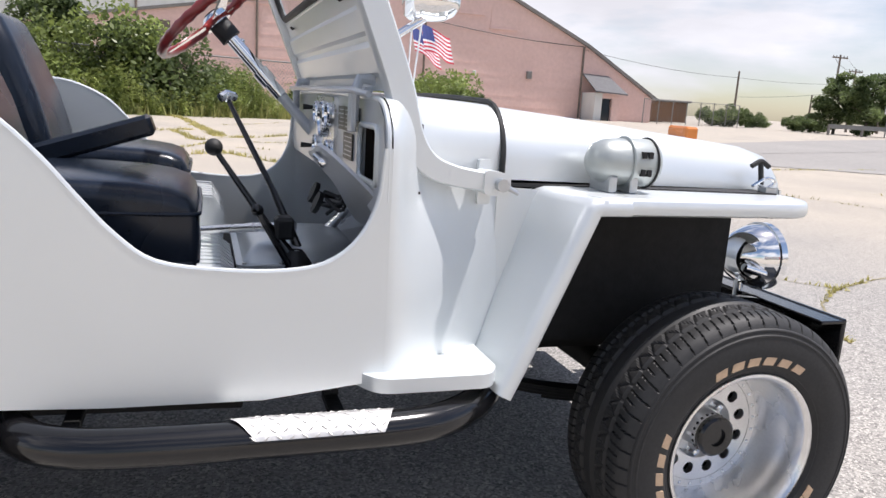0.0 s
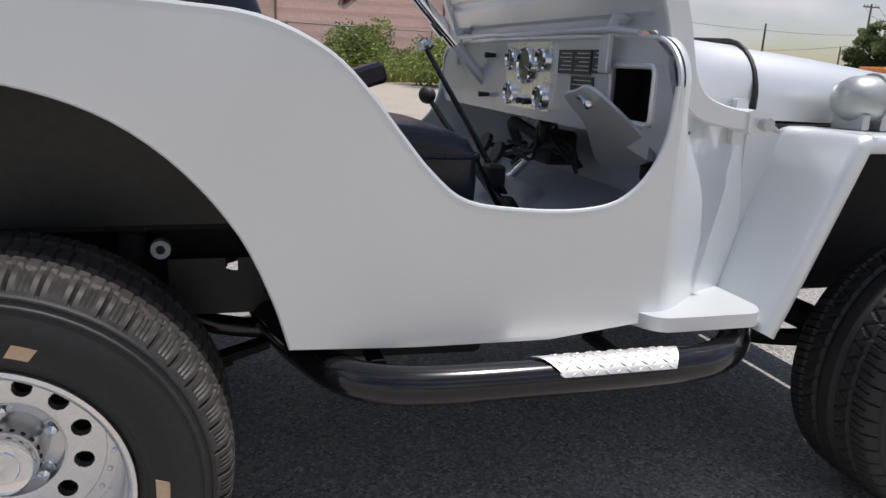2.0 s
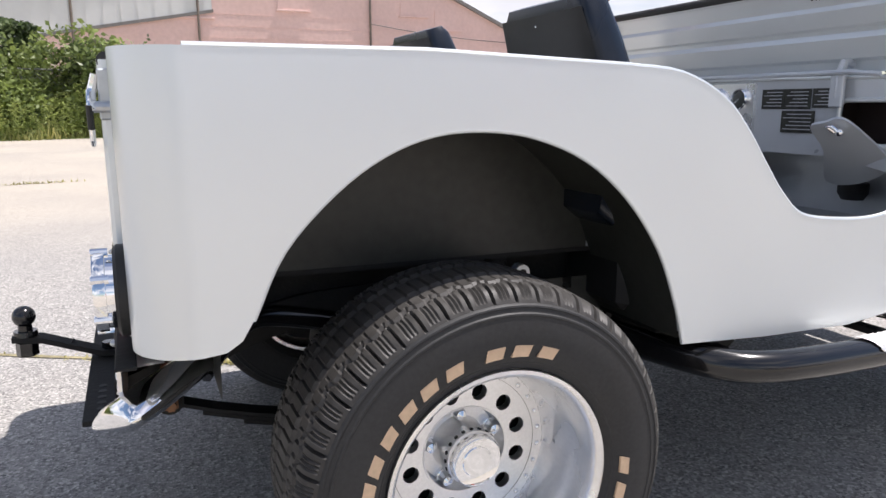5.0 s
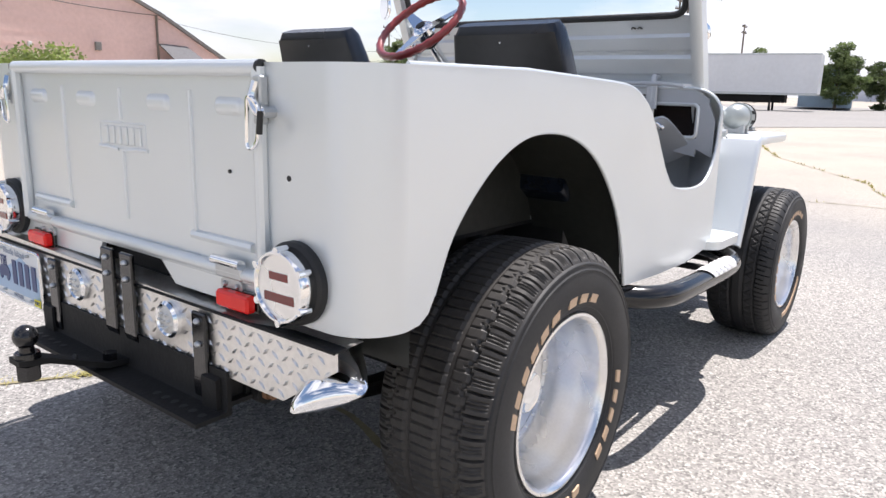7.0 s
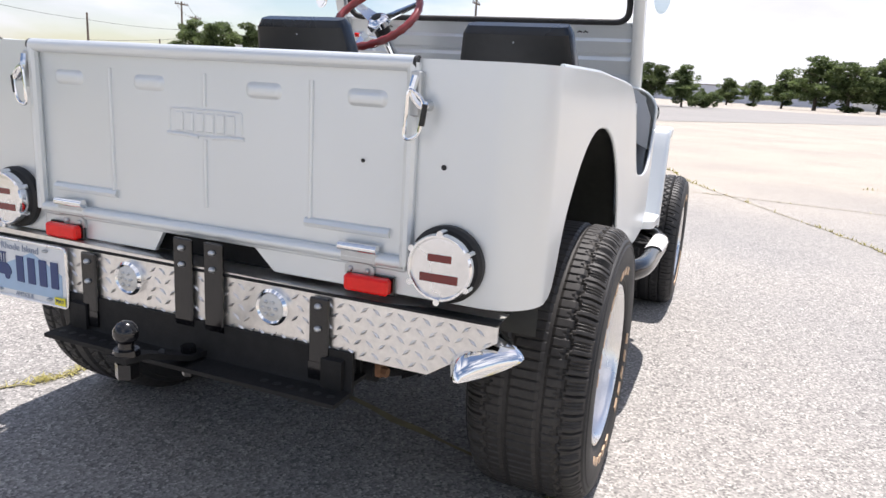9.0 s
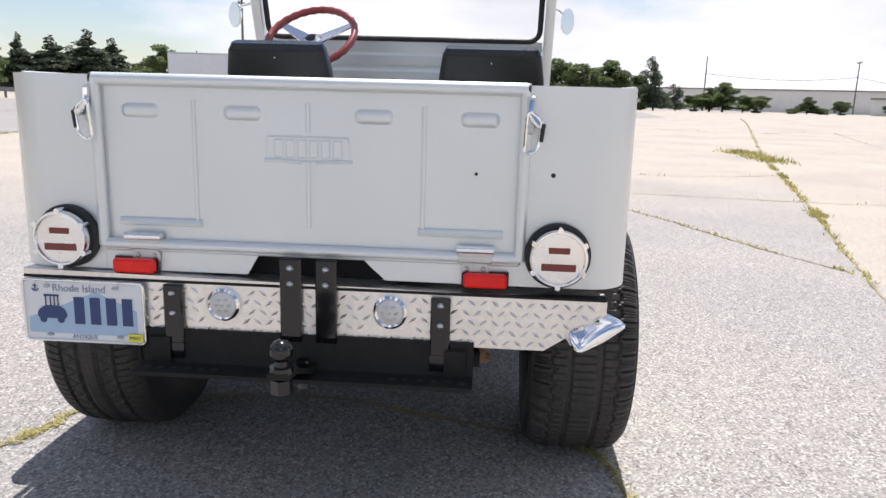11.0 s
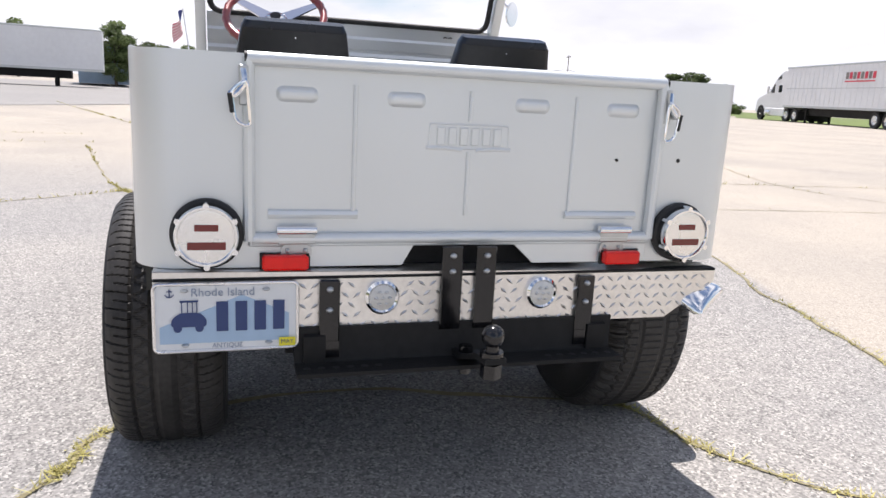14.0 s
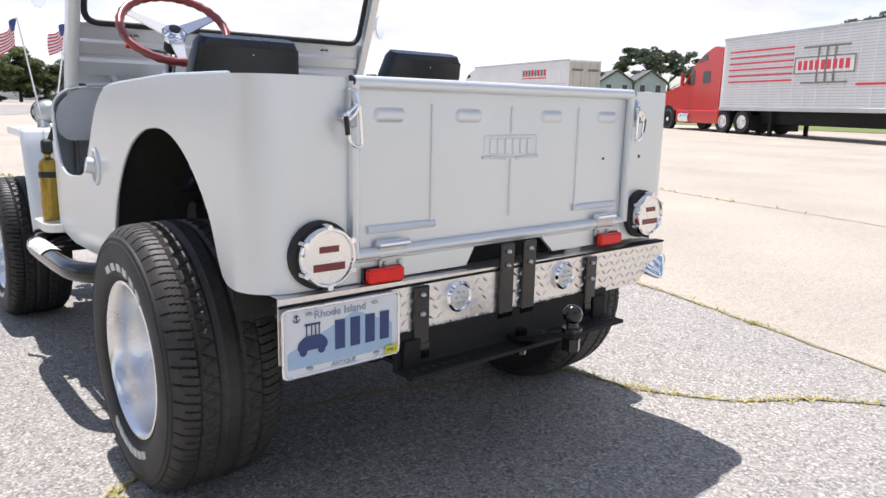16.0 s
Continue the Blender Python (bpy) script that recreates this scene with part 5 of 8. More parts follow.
# ==== running gear ====
for s in (RIGHT, LEFT):
    line = curve_through([(-0.62, 0.450), (-0.53, 0.482), (-0.45, 0.518), (-0.36, 0.558), (-0.22, 0.590), (0.05, 0.595), (0.22, 0.580), (0.36, 0.535), (0.52, 0.508), (1.2, 0.506), (2.42, 0.506)], 4)
    rail = Build().loft([[(x, s * 0.335, z - 0.036), (x, s * 0.335, z + 0.036), (x, s * 0.385, z + 0.036), (x, s * 0.385, z - 0.036)] for x, z in line], closed=True, caps=True)
    part("frame_rail", rail, UNDER, jeep, smooth=30)
    for cx in (0.0, 2.03):
        pack = Build()
        for k, half in enumerate((0.52, 0.46, 0.38, 0.28)):
            pts = []
            for i in range(13):
                u = -1 + i / 6
                pts.append((cx + half * u, s * 0.39, 0.335 - k * 0.009 + 0.100 * (half / 0.52 * u) ** 2))
            pack.loft([[(x, y - 0.024, z - 0.004) for x, y, z in pts], [(x, y - 0.024, z + 0.004) for x, y, z in pts], [(x, y + 0.024, z + 0.004) for x, y, z in pts], [(x, y + 0.024, z - 0.004) for x, y, z in pts]], closed=False)
        spring = part("leaf_spring", pack, UNDER, jeep)
        for e in (-0.52, 0.52):
            part("spring_eye", Build().rod((cx + e, s * 0.36, 0.440), (cx + e, s * 0.42, 0.440), 0.026), UNDER, spring)
            part("shackle", Build().box((cx + e - 0.014, s * 0.421, 0.430), (cx + e + 0.014, s * 0.431, 0.525), 0.003).rod((cx + e, s * 0.38, 0.512), (cx + e, s * 0.445, 0.512), 0.011, seg=6).rod((cx + e, s * 0.42, 0.440), (cx + e, s * 0.445, 0.440), 0.011, seg=6), RUST if e < 0 and cx == 0 else UNDER, spring)
    # dark apron behind the rear wheel, with a small gap in it
    part("apron", Build().box((0.26, s * 0.452, 0.505), (0.372, s * 0.458, 0.625)).box((0.372, s * 0.452, 0.505), (0.396, s * 0.458, 0.597)).box((0.396, s * 0.452, 0.505), (0.484, s * 0.458, 0.625)), LINER, jeep)
    # tubular side step with a tread-plate pad
    path = curve_through([(0.45, s * 0.40, 0.496), (0.475, s * 0.54, 0.493), (0.512, s * 0.66, 0.491), (0.565, s * 0.770, 0.489), (0.635, s * 0.818, 0.488), (0.74, s * 0.835, 0.487), (0.95, s * 0.838, 0.486), (1.20, s * 0.836, 0.487), (1.32, s * 0.815, 0.488), (1.42, s * 0.745, 0.490),
                          (1.48, s * 0.66, 0.495), (1.52, s * 0.55, 0.50)], 5)
    bar = part("side_bar", Build().tube(path, 0.0355, 18), BLACK, jeep, "black tubular side bar")
    pad, n = Build(), 13
    lo, hi = [], []
    for k in range(n):
        a = radians(20 + 112 * k / (n - 1))
        y, z = s * (0.837 + 0.0395 * math.cos(a)), 0.4865 + 0.0395 * math.sin(a)
        sk = 0.038 * (1 - k / (n - 1) * 1.35)
        lo.append((0.908 + sk * 1.1, y, z))
        hi.append((1.212 - sk * 0.7, y, z))
    pad.loft([lo, hi])
    sp = part("step_pad", pad, PAD, bar, "bright tread-plate step pad", smooth=50)
    loz = Build()
    for r in range(6):
        a = radians(26 + 19 * r)
        o0 = Vector((0, s * 0.837, 0.4865))
        nrm = Vector((0, s * math.cos(a), math.sin(a)))
        tan = Vector((0, -s * math.sin(a), math.cos(a)))
        for k in range(12):
            x = 0.945 + k * 0.023 + (r % 2) * 0.012
            if x > 1.19:
                continue
            q = o0 + nrm * 0.0400 + Vector((x, 0, 0))
            d = (Vector((1, 0, 0)) * 0.8 + tan * (0.6 if (k + r) % 2 else -0.6)) * 0.0078
            wv = (tan * 0.8 - Vector((1, 0, 0)) * (0.6 if (k + r) % 2 else -0.6)) * 0.0022
            loz.add([q - d, q - wv, q + d, q + wv, q - d * 0.5 + nrm * 0.0014, q + d * 0.5 + nrm * 0.0014], [(0, 1, 4), (1, 2, 5), (1, 5, 4), (2, 3, 5), (3, 0, 4), (3, 4, 5)])
    tagged(part("pad_pattern", loz, PAD, bar, smooth=0), kind="stuff")
    for x in (0.62, 1.10):
        part("bar_bracket", Build().box((x, s * 0.66, 0.478), (x + 0.03, s * 0.80, 0.498), 0.003).prism([(x, 0.50), (x + 0.03, 0.50), (x + 0.022, 0.548), (x + 0.008, 0.548)], "y", s * 0.66, s * 0.69), UNDER, bar)
for cx in (0.0, 2.03):
    cz = 0.356 if cx == 0 else 0.330
    ax = Build().rod((cx, -0.62, cz), (cx, 0.62, cz), 0.042)
    ax.ball((cx, 0.08 if cx == 0 else 0.2, cz), 0.125 if cx == 0 else 0.11, 20)
    part("axle", ax, UNDER, jeep)
for s in (RIGHT, LEFT):
    part("shock_absorber", Build().rod((0.13, s * 0.42, 0.30), (0.20, s * 0.44, 0.68), 0.026).ball((0.20, s * 0.44, 0.69), 0.026, 12), UNDER, jeep)
    part("bump_stop", Build().rod((0.25, s * 0.452, 0.650), (0.25, s * 0.478, 0.650), 0.019, seg=16), PAINT, jeep)
    part("stop_hole", Build().rod((0.25, s * 0.478, 0.650), (0.25, s * 0.4795, 0.650), 0.009, seg=12), SEAL, jeep)
for x in (REAR + 0.07, -0.2, 0.5, 1.2, 2.3):
    z = 0.56 if x == -0.2 else 0.475
    part("cross_member", Build().box((x, -0.335, z), (x + 0.05, 0.335, z + 0.06), 0.004), UNDER, jeep)
part("under_pan", Build().box((0.49, -0.66, 0.53), (1.44, 0.66, 0.545), 0.004), UNDER, jeep)
part("gearbox", Build().box((0.75, -0.20, 0.34), (1.55, 0.20, 0.55), 0.04), UNDER, jeep)
part("engine", Build().box((1.56, -0.27, 0.42), (2.18, 0.27, 0.90), 0.05), UNDER, jeep)
part("radiator", Build().box((2.22, -0.30, 0.55), (2.27, 0.30, 0.94), 0.01), UNDER, jeep)
part("fuel_tank", Build().box((0.46, 0.05, 0.42), (0.86, 0.56, 0.548), 0.03), UNDER, jeep)
part("muffler", Build().tube([(0.50, -0.40, 0.44), (0.95, -0.38, 0.42)], 0.07, 16), UNDER, jeep)

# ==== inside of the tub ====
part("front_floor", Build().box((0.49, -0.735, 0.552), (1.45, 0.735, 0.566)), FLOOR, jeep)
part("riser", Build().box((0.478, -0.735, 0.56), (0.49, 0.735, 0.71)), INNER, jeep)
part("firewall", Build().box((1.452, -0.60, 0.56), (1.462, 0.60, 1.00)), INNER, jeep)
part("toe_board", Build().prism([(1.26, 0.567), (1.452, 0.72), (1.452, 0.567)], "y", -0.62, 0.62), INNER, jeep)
tun = Build()
tun.loft([[(x, y, z) for y, z in ((-w, 0.566), (-w + 0.03, h - 0.02), (-w + 0.07, h), (w - 0.07, h), (w - 0.03, h - 0.02), (w, 0.566))] for x, w, h in ((0.92, 0.20, 0.600), (1.05, 0.22, 0.640), (1.25, 0.24, 0.680), (1.45, 0.25, 0.72))])
part("gearbox_cover", tun, INNER, jeep, smooth=50)
flange = rounded([(0.945, -0.225), (1.16, -0.215), (1.315, -0.06), (1.315, 0.27), (0.945, 0.27)], 0.03)
part("cover_base", Build().prism([(x * 0.97 + 0.033, y * 0.93) for x, y in flange], "z", 0.567, 0.656), SEAL, jeep)
part("cover_flange", Build().prism(flange, "z", 0.656, 0.664), PAINT, jeep)
cx0, cy0 = 1.125, 0.015
dome = Build().loft([[(cx0 + (x - cx0) * q, cy0 + (y - cy0) * q, z) for x, y in flange + flange[:1]] for q, z in ((0.90, 0.664), (0.86, 0.682), (0.78, 0.698), (0.66, 0.706), (0.3, 0.711), (0.01, 0.712))])
part("cover_dome", dome, PAINT, jeep, "domed blue-grey gearbox cover", smooth=50)
for x, y in ((0.965, -0.205), (1.06, -0.20), (1.15, -0.195), (1.225, -0.125), (1.295, -0.05), (1.295, 0.10)):
    part("cover_screw", Build().rod((x, y, 0.664), (x, y, 0.668), 0.006, seg=8), DULL, jeep)
rib = Build()
for k in range(12):
    y = -0.425 + k * 0.041
    rib.prism([(0.80, 0.694), (0.905, 0.690), (0.938, 0.664), (0.938, 0.655), (0.80, 0.655)], "y", y, y + 0.024)
rib.prism([(0.80, 0.688), (0.90, 0.684), (0.932, 0.658), (0.932, 0.64), (0.80, 0.64)], "y", -0.43, 0.065)
part("seat_pan", rib, PAINT, jeep, "pale ribbed steel seat pan")
rib = Build()
for k in range(7):
    y = 0.09 + k * 0.048
    rib.prism([(0.84, 0.803), (0.892, 0.801), (0.924, 0.752), (0.921, 0.672), (0.84, 0.672)], "y", y, y + 0.028)
rib.prism([(0.84, 0.797), (0.889, 0.795), (0.918, 0.750), (0.915, 0.668), (0.84, 0.668)], "y", 0.085, 0.42)
part("seat_pan", rib, PAINT, jeep, "pale ribbed steel seat pan")
part("floor_mat", Build().box((0.94, -0.70, 0.5665), (1.25, -0.25, 0.574), 0.003), SEAL, jeep, "black rubber floor mat")
part("battery_cover", Build().box((0.66, 0.02, 0.566), (0.83, 0.13, 0.80), 0.006), PAINT, jeep)

def slab(a, b, c, d, t):
    """Four corners and a thickness vector."""
    t = Vector(t)
    return Build().add([a, b, c, d] + [tuple(Vector(p) + t) for p in (a, b, c, d)], [(0, 1, 2, 3), (4, 7, 6, 5), (0, 4, 5, 1), (1, 5, 6, 2), (2, 6, 7, 3), (3, 7, 4, 0)])


BOXIN = material("dark_box_inside", (0.02, 0.010, 0.009), 0.8, vary=0.2)
# dashboard with its open hatch
DX = 1.196
dash = Build()
dash.prism(rounded([(0.735, 0.94), (0.735, 1.035), (0.655, 1.112), (-0.505, 1.112), (-0.505, 0.905), (0.70, 0.905)], [0.03, 0.07, 0.07, 0, 0, 0.03]), "x", DX, DX + 0.012)
dash.prism([(-0.505, 1.057), (-0.505, 1.112), (-0.655, 1.112), (-0.715, 1.075), (-0.715, 1.057)], "x", DX, DX + 0.012)
dash.prism([(-0.680, 1.057), (-0.715, 1.057), (-0.742, 1.00), (-0.742, 0.87), (-0.680, 0.90)], "x", DX, DX + 0.012)
dash.prism([(-0.505, 0.905), (-0.505, 0.935), (-0.680, 0.935), (-0.680, 0.87)], "x", DX, DX + 0.012)
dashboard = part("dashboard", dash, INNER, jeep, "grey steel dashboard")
hatch = [(DX - 0.001, a, b) for a, b in rounded([(-0.508, 0.938), (-0.678, 0.938), (-0.678, 1.055), (-0.508, 1.055)], 0.02)]
part("hatch_rim", Build().tube(hatch, 0.007, 8, closed=True), PAINT, dashboard)
part("hatch_box", Build().box((DX + 0.09, -0.665, 0.925), (DX + 0.096, -0.48, 1.066)).box((DX + 0.013, -0.49, 0.925), (DX + 0.09, -0.485, 1.066)).box((DX + 0.013, -0.685, 0.925), (DX + 0.09, -0.48, 0.931)).box((DX + 0.013, -0.655, 1.061), (DX + 0.09, -0.48, 1.066)).box((DX + 0.0125, -0.682, 0.925), (DX + 0.016, -0.66, 1.058)), BOXIN, dashboard, "dark inside of the dash box")
leaf = curve_through([(1.086, -0.512, 0.984), (1.088, -0.552, 0.998), (1.097, -0.595, 1.008), (1.145, -0.627, 0.968), (1.204, -0.653, 0.910), (1.228, -0.640, 0.880), (1.228, -0.560, 0.838), (1.196, -0.488, 0.840), (1.140, -0.515, 0.925)], 4, closed=True)
out_n = Vector((0.62, 0.40, 0.68)).normalized()
door = Build().loft([[tuple(Vector(p) + out_n * d) for p in leaf] for d in (-0.004, 0.004)], closed=True, caps=True)
part("hatch_door", door, INNER, dashboard, "open grey hatch door")
part("door_latch", Build().tube([(1.098, -0.585, 0.975), (1.086, -0.575, 0.986), (1.090, -0.556, 0.988), (1.104, -0.570, 0.972)], 0.005, 8).ball((1.102, -0.586, 0.972), 0.011, 10), CHROME, dashboard)
part("kick_panel", slab((1.208, -0.735, 0.57), (1.40, -0.600, 0.57), (1.40, -0.600, 0.90), (1.208, -0.735, 0.90), (0.004, 0.006, 0)), INNER, jeep)
panel = part("gauge_panel", Build().prism(rounded([(0.080, 0.930), (0.080, 1.106), (-0.222, 1.106), (-0.222, 0.930)], 0.006), "x", DX - 0.010, DX), ALU, dashboard, "bright gauge panel with five dials")
for y, z, r in ((-0.070, 1.045, 0.046), (0.036, 1.060, 0.028), (-0.172, 1.060, 0.028), (0.036, 0.966, 0.028), (-0.172, 0.964, 0.028)):
    mx = Matrix.Translation((DX - 0.010, y, z)) @ Matrix.Rotation(-math.pi / 2, 4, "Y")
    part("gauge_ring", Build().lathe([(r + 0.004, 0), (r + 0.004, 0.010), (r, 0.014), (r - 0.003, 0.006), (0, 0.005)], 28, mx, cap=False), CHROME, dashboard)
    part("gauge_dial", Build().lathe([(0, 0.0085), (r - 0.0035, 0.0075)], 28, mx, cap=False), DIAL, dashboard)
    needle = Vector((0, math.cos(y * 40), math.sin(y * 40))) * (r - 0.008)
    part("gauge_needle", Build().rod((DX - 0.0195, y, z), (DX - 0.0195, y + needle.y, z + needle.z), 0.001, seg=5), FLAG_W, dashboard)
for y, z in ((-0.03, 0.955), (-0.07, 0.950), (-0.11, 0.950), (0.20, 1.07), (0.24, 0.95)):
    part("dash_knob", Build().rod((DX - 0.034, y, z), (DX, y, z), 0.009, 0.006), SEAL if abs(y) > 0.03 else CHROME, dashboard)
for y0, y1, z0, z1 in ((-0.328, -0.248, 1.030, 1.087), (-0.416, -0.330, 1.030, 1.087), (-0.498, -0.422, 1.034, 1.087), (-0.432, -0.323, 0.964, 1.026)):
    dp = part("data_plate", Build().box((DX - 0.004, y0, z0), (DX, y1, z1)), DATA, dashboard, "small dark data plate with unreadable lines")
    for k in range(5):
        z = z0 + (z1 - z0) * (0.15 + 0.17 * k)
        part("plate_line", Build().box((DX - 0.0045, y0 + 0.008, z), (DX - 0.004, y1 - 0.008 - 0.01 * (k % 3), z + 0.0022)), INNER, dashboard)
part("grab_rail", Build().tube([(1.185, -0.62, 1.118), (1.165, -0.55, 1.125), (1.165, 0.55, 1.125), (1.185, 0.62, 1.118)], 0.007, 8), INNER, jeep)
part("under_dash_wiring", Build().tube(curve_through([(1.24, -0.1, 0.90), (1.30, 0.05, 0.84), (1.27, 0.2, 0.87), (1.33, 0.3, 0.80)], 5), 0.018, 8), SEAL, jeep)
part("under_dash_box", Build().box((1.30, 0.0, 0.76), (1.40, 0.12, 0.86), 0.01), SEAL, jeep)
part("heater_valve", Build().lathe([(0.0, -0.03), (0.030, -0.03), (0.042, -0.01), (0.042, 0.02), (0.02, 0.03), (0.0, 0.03)], 20, Matrix.Translation((1.40, -0.42, 0.80)), cap=False), SEAL, jeep)


def seat(yc, dx):
    """A bucket seat: padded cushion with piping, backrest with a hard shell, low base."""
    secs = []
    for x, w, z0, z1 in ((0.36, 0.20, 0.80, 0.86), (0.40, 0.205, 0.77, 0.900), (0.50, 0.21, 0.745, 0.918), (0.62, 0.21, 0.735, 0.920), (0.74, 0.210, 0.735, 0.916), (0.80, 0.209, 0.738, 0.908), (0.835, 0.205, 0.742, 0.896), (0.851, 0.199, 0.752, 0.876), (0.857, 0.188, 0.778, 0.852)):
        ring = rounded([(-w, z0), (w, z0), (w, z1), (-w, z1)], 0.032, 4)
        secs.append([(x + dx, yc + y, z + 0.012 * (1 - (y / w) ** 2) * (z > 0.85)) for y, z in ring])
    cushion = part("seat_cushion", Build().loft(secs, closed=True, caps=True), VINYL, jeep, "black vinyl bucket seat", smooth=50)
    edge = [(0.42, 0.206), (0.60, 0.2105), (0.80, 0.210), (0.842, 0.203), (0.858, 0.185), (0.860, 0.0)]
    edge = edge + [(x, -w) for x, w in edge[-2::-1]]
    for z, r in ((0.862, 0.0045), (0.764, 0.004)):
        part("cushion_piping", Build().tube([(x + dx - (0.004 if z < 0.8 and x > 0.84 else 0.0), yc + w, z) for x, w in edge], r, 6), VINYL, cushion)
    part("seat_base", Build().box((0.44 + dx, yc - 0.18, 0.566), (0.80 + dx, yc + 0.18, 0.74), 0.02), SHELL, cushion)
    low, top = Vector((0.455 + dx, 0, 0.885)), Vector((0.335 + dx, 0, 1.255))
    up = (top - low).normalized()
    out = Vector((up.z, 0, -up.x))
    back, bs = Build(), []
    for u, w, t in ((0.0, 0.200, 0.045), (0.1, 0.203, 0.060), (0.4, 0.198, 0.066), (0.75, 0.184, 0.060), (0.94, 0.172, 0.050), (1.0, 0.160, 0.034)):
        p = low + (top - low) * u
        r = rounded([(-w, -t * 0.55), (w, -t * 0.55), (w, t), (-w, t)], [0.022, 0.022, 0.045, 0.045], 4)
        bs.append([tuple(p + out * b + Vector((0, yc + a, 0))) for a, b in r])
    back.loft(bs, closed=True, caps=True)
    part("backrest", back, VINYL, cushion, smooth=50)
    shell = []
    for u, w in ((0.02, 0.192), (0.4, 0.192), (0.75, 0.178), (0.95, 0.166)):
        p = low + (top - low) * u
        shell.append([tuple(p + out * b + Vector((0, yc + a, 0))) for a, b in ((-w, -0.028), (-w + 0.02, -0.044), (w - 0.02, -0.044), (w, -0.028))])
    part("back_shell", Build().loft(shell), SHELL, cushion, smooth=40)
    p = low + (top - low) * 0.86
    part("shell_screw", Build().ball((p.x - 0.042, yc + 0.0, p.z), 0.005, 8), CHROME, cushion)
    return cushion


right_seat = seat(-0.415, 0.0)
seat(0.335, -0.03)
ar = Build().box((0.0, -0.042, -0.030), (0.292, 0.042, 0.020), 0.009, Matrix.Translation((0.475, -0.195, 0.921)) @ Matrix.Rotation(radians(-19), 4, "Y"))
part("arm_rest", ar, VINYL, right_seat, "black arm rest")

# levers, column, steering wheel, pedals
lv = part("gear_lever", Build().tube([(1.105, -0.19, 0.66), (1.02, -0.155, 0.77), (0.895, -0.105, 0.95)], [0.016, 0.010, 0.007], 10), BLACK, jeep, "black gear lever with a round knob")
part("lever_knob", Build().ball((0.893, -0.104, 0.955), 0.023, 16), SEAL, lv)
part("lever_boot", Build().lathe([(0.05, 0.0), (0.045, 0.02), (0.025, 0.05), (0.016, 0.06)], 16, Matrix.Translation((1.10, -0.19, 0.64)), cap=False), SEAL, lv)
l2 = part("tall_lever", Build().tube([(1.125, -0.165, 0.66), (1.05, -0.06, 0.84), (0.935, 0.072, 1.075)], [0.014, 0.009, 0.007], 10), BLACK, jeep, "tall black lever with a chromed grip")
part("lever_grip", Build().tube([(0.915, 0.060, 1.080), (0.930, 0.075, 1.092), (0.955, 0.09, 1.085)], 0.013, 10).ball((0.932, 0.075, 1.085), 0.016, 12), CHROME, l2)
part("brake_rod", Build().rod((0.82, -0.02, 0.715), (1.10, -0.16, 0.760), 0.012), ALU, jeep)
part("rod_clamp", Build().box((1.045, -0.19, 0.725), (1.095, -0.13, 0.785), 0.008), SEAL, jeep)
part("short_lever", Build().tube([(1.08, -0.22, 0.66), (1.0, -0.20, 0.80)], 0.009, 8).ball((0.998, -0.20, 0.806), 0.016, 12), BLACK, jeep)
SW = Vector((0.905, 0.362, 1.316))
CD = Vector((0.63, -0.10, -0.68)).normalized()
col = part("steering_column", Build().rod(SW + CD * 0.03, SW + CD * 0.30, 0.021), CHROME, jeep, "chromed steering column")
part("column_lower", Build().rod(SW + CD * 0.29, SW + CD * 0.78, 0.018), INNER, col)
part("column_collar", Build().rod(SW + CD * 0.02, SW + CD * 0.075, 0.034), SEAL, col)
part("column_clamp", Build().rod(SW + CD * 0.20, SW + CD * 0.25, 0.027), CHROME, col)
part("signal_stalk", Build().tube([SW + CD * 0.10, SW + CD * 0.10 + Vector((0.02, 0.13, 0.02))], 0.005, 8).ball(SW + CD * 0.10 + Vector((0.02, 0.135, 0.02)), 0.011, 10), CHROME, col)
part("stalk_tip", Build().rod(SW + CD * 0.10 + Vector((0.02, 0.14, 0.02)), SW + CD * 0.10 + Vector((0.022, 0.165, 0.022)), 0.009), RED_LENS, col)
wm = Matrix.Translation(SW) @ (-CD).to_track_quat("Z", "Y").to_matrix().to_4x4()
whl = part("steering_wheel", Build().tube([tuple(wm @ Vector((0.192 * math.cos(2 * math.pi * k / 56), 0.192 * math.sin(2 * math.pi * k / 56), 0.02))) for k in range(56)], [0.0155 + 0.0015 * math.cos(k * math.pi) for k in range(56)], 12, closed=True), RED_RIM, jeep, "dark red three-spoke steering wheel")
for k in range(3):
    a = radians(-90 + 120 * k)
    u, v = Vector((math.cos(a), math.sin(a), 0)), Vector((-math.sin(a), math.cos(a), 0))
    pts = [wm @ (u * r + v * w + Vector((0, 0, h))) for r, w, h in ((0.025, -0.028, 0.0), (0.185, -0.014, 0.018), (0.185, 0.014, 0.018), (0.025, 0.028, 0.0))]
    part("spoke", slab(*[tuple(p) for p in pts], CD * 0.006), CHROME, whl)
part("horn_button", Build().lathe([(0.0, -0.02), (0.045, -0.02), (0.045, 0.004), (0.032, 0.016), (0.0, 0.022)], 28, wm, cap=False), CHROME, whl)
part("horn_badge", Build().lathe([(0.0, 0.0235), (0.022, 0.0215)], 20, wm, cap=False), SEAL, whl)
for x, y, z in ((1.207, 0.167, 0.776), (1.215, 0.30, 0.79)):
    part("pedal", Build().rod((x - 0.006, y, z + 0.003), (x + 0.008, y, z - 0.003), 0.036, seg=20).tube([(x + 0.006, y, z), (x + 0.07, y + 0.01, z - 0.02), (1.45, y + 0.03, z + 0.02)], 0.009, 8), SEAL, jeep)
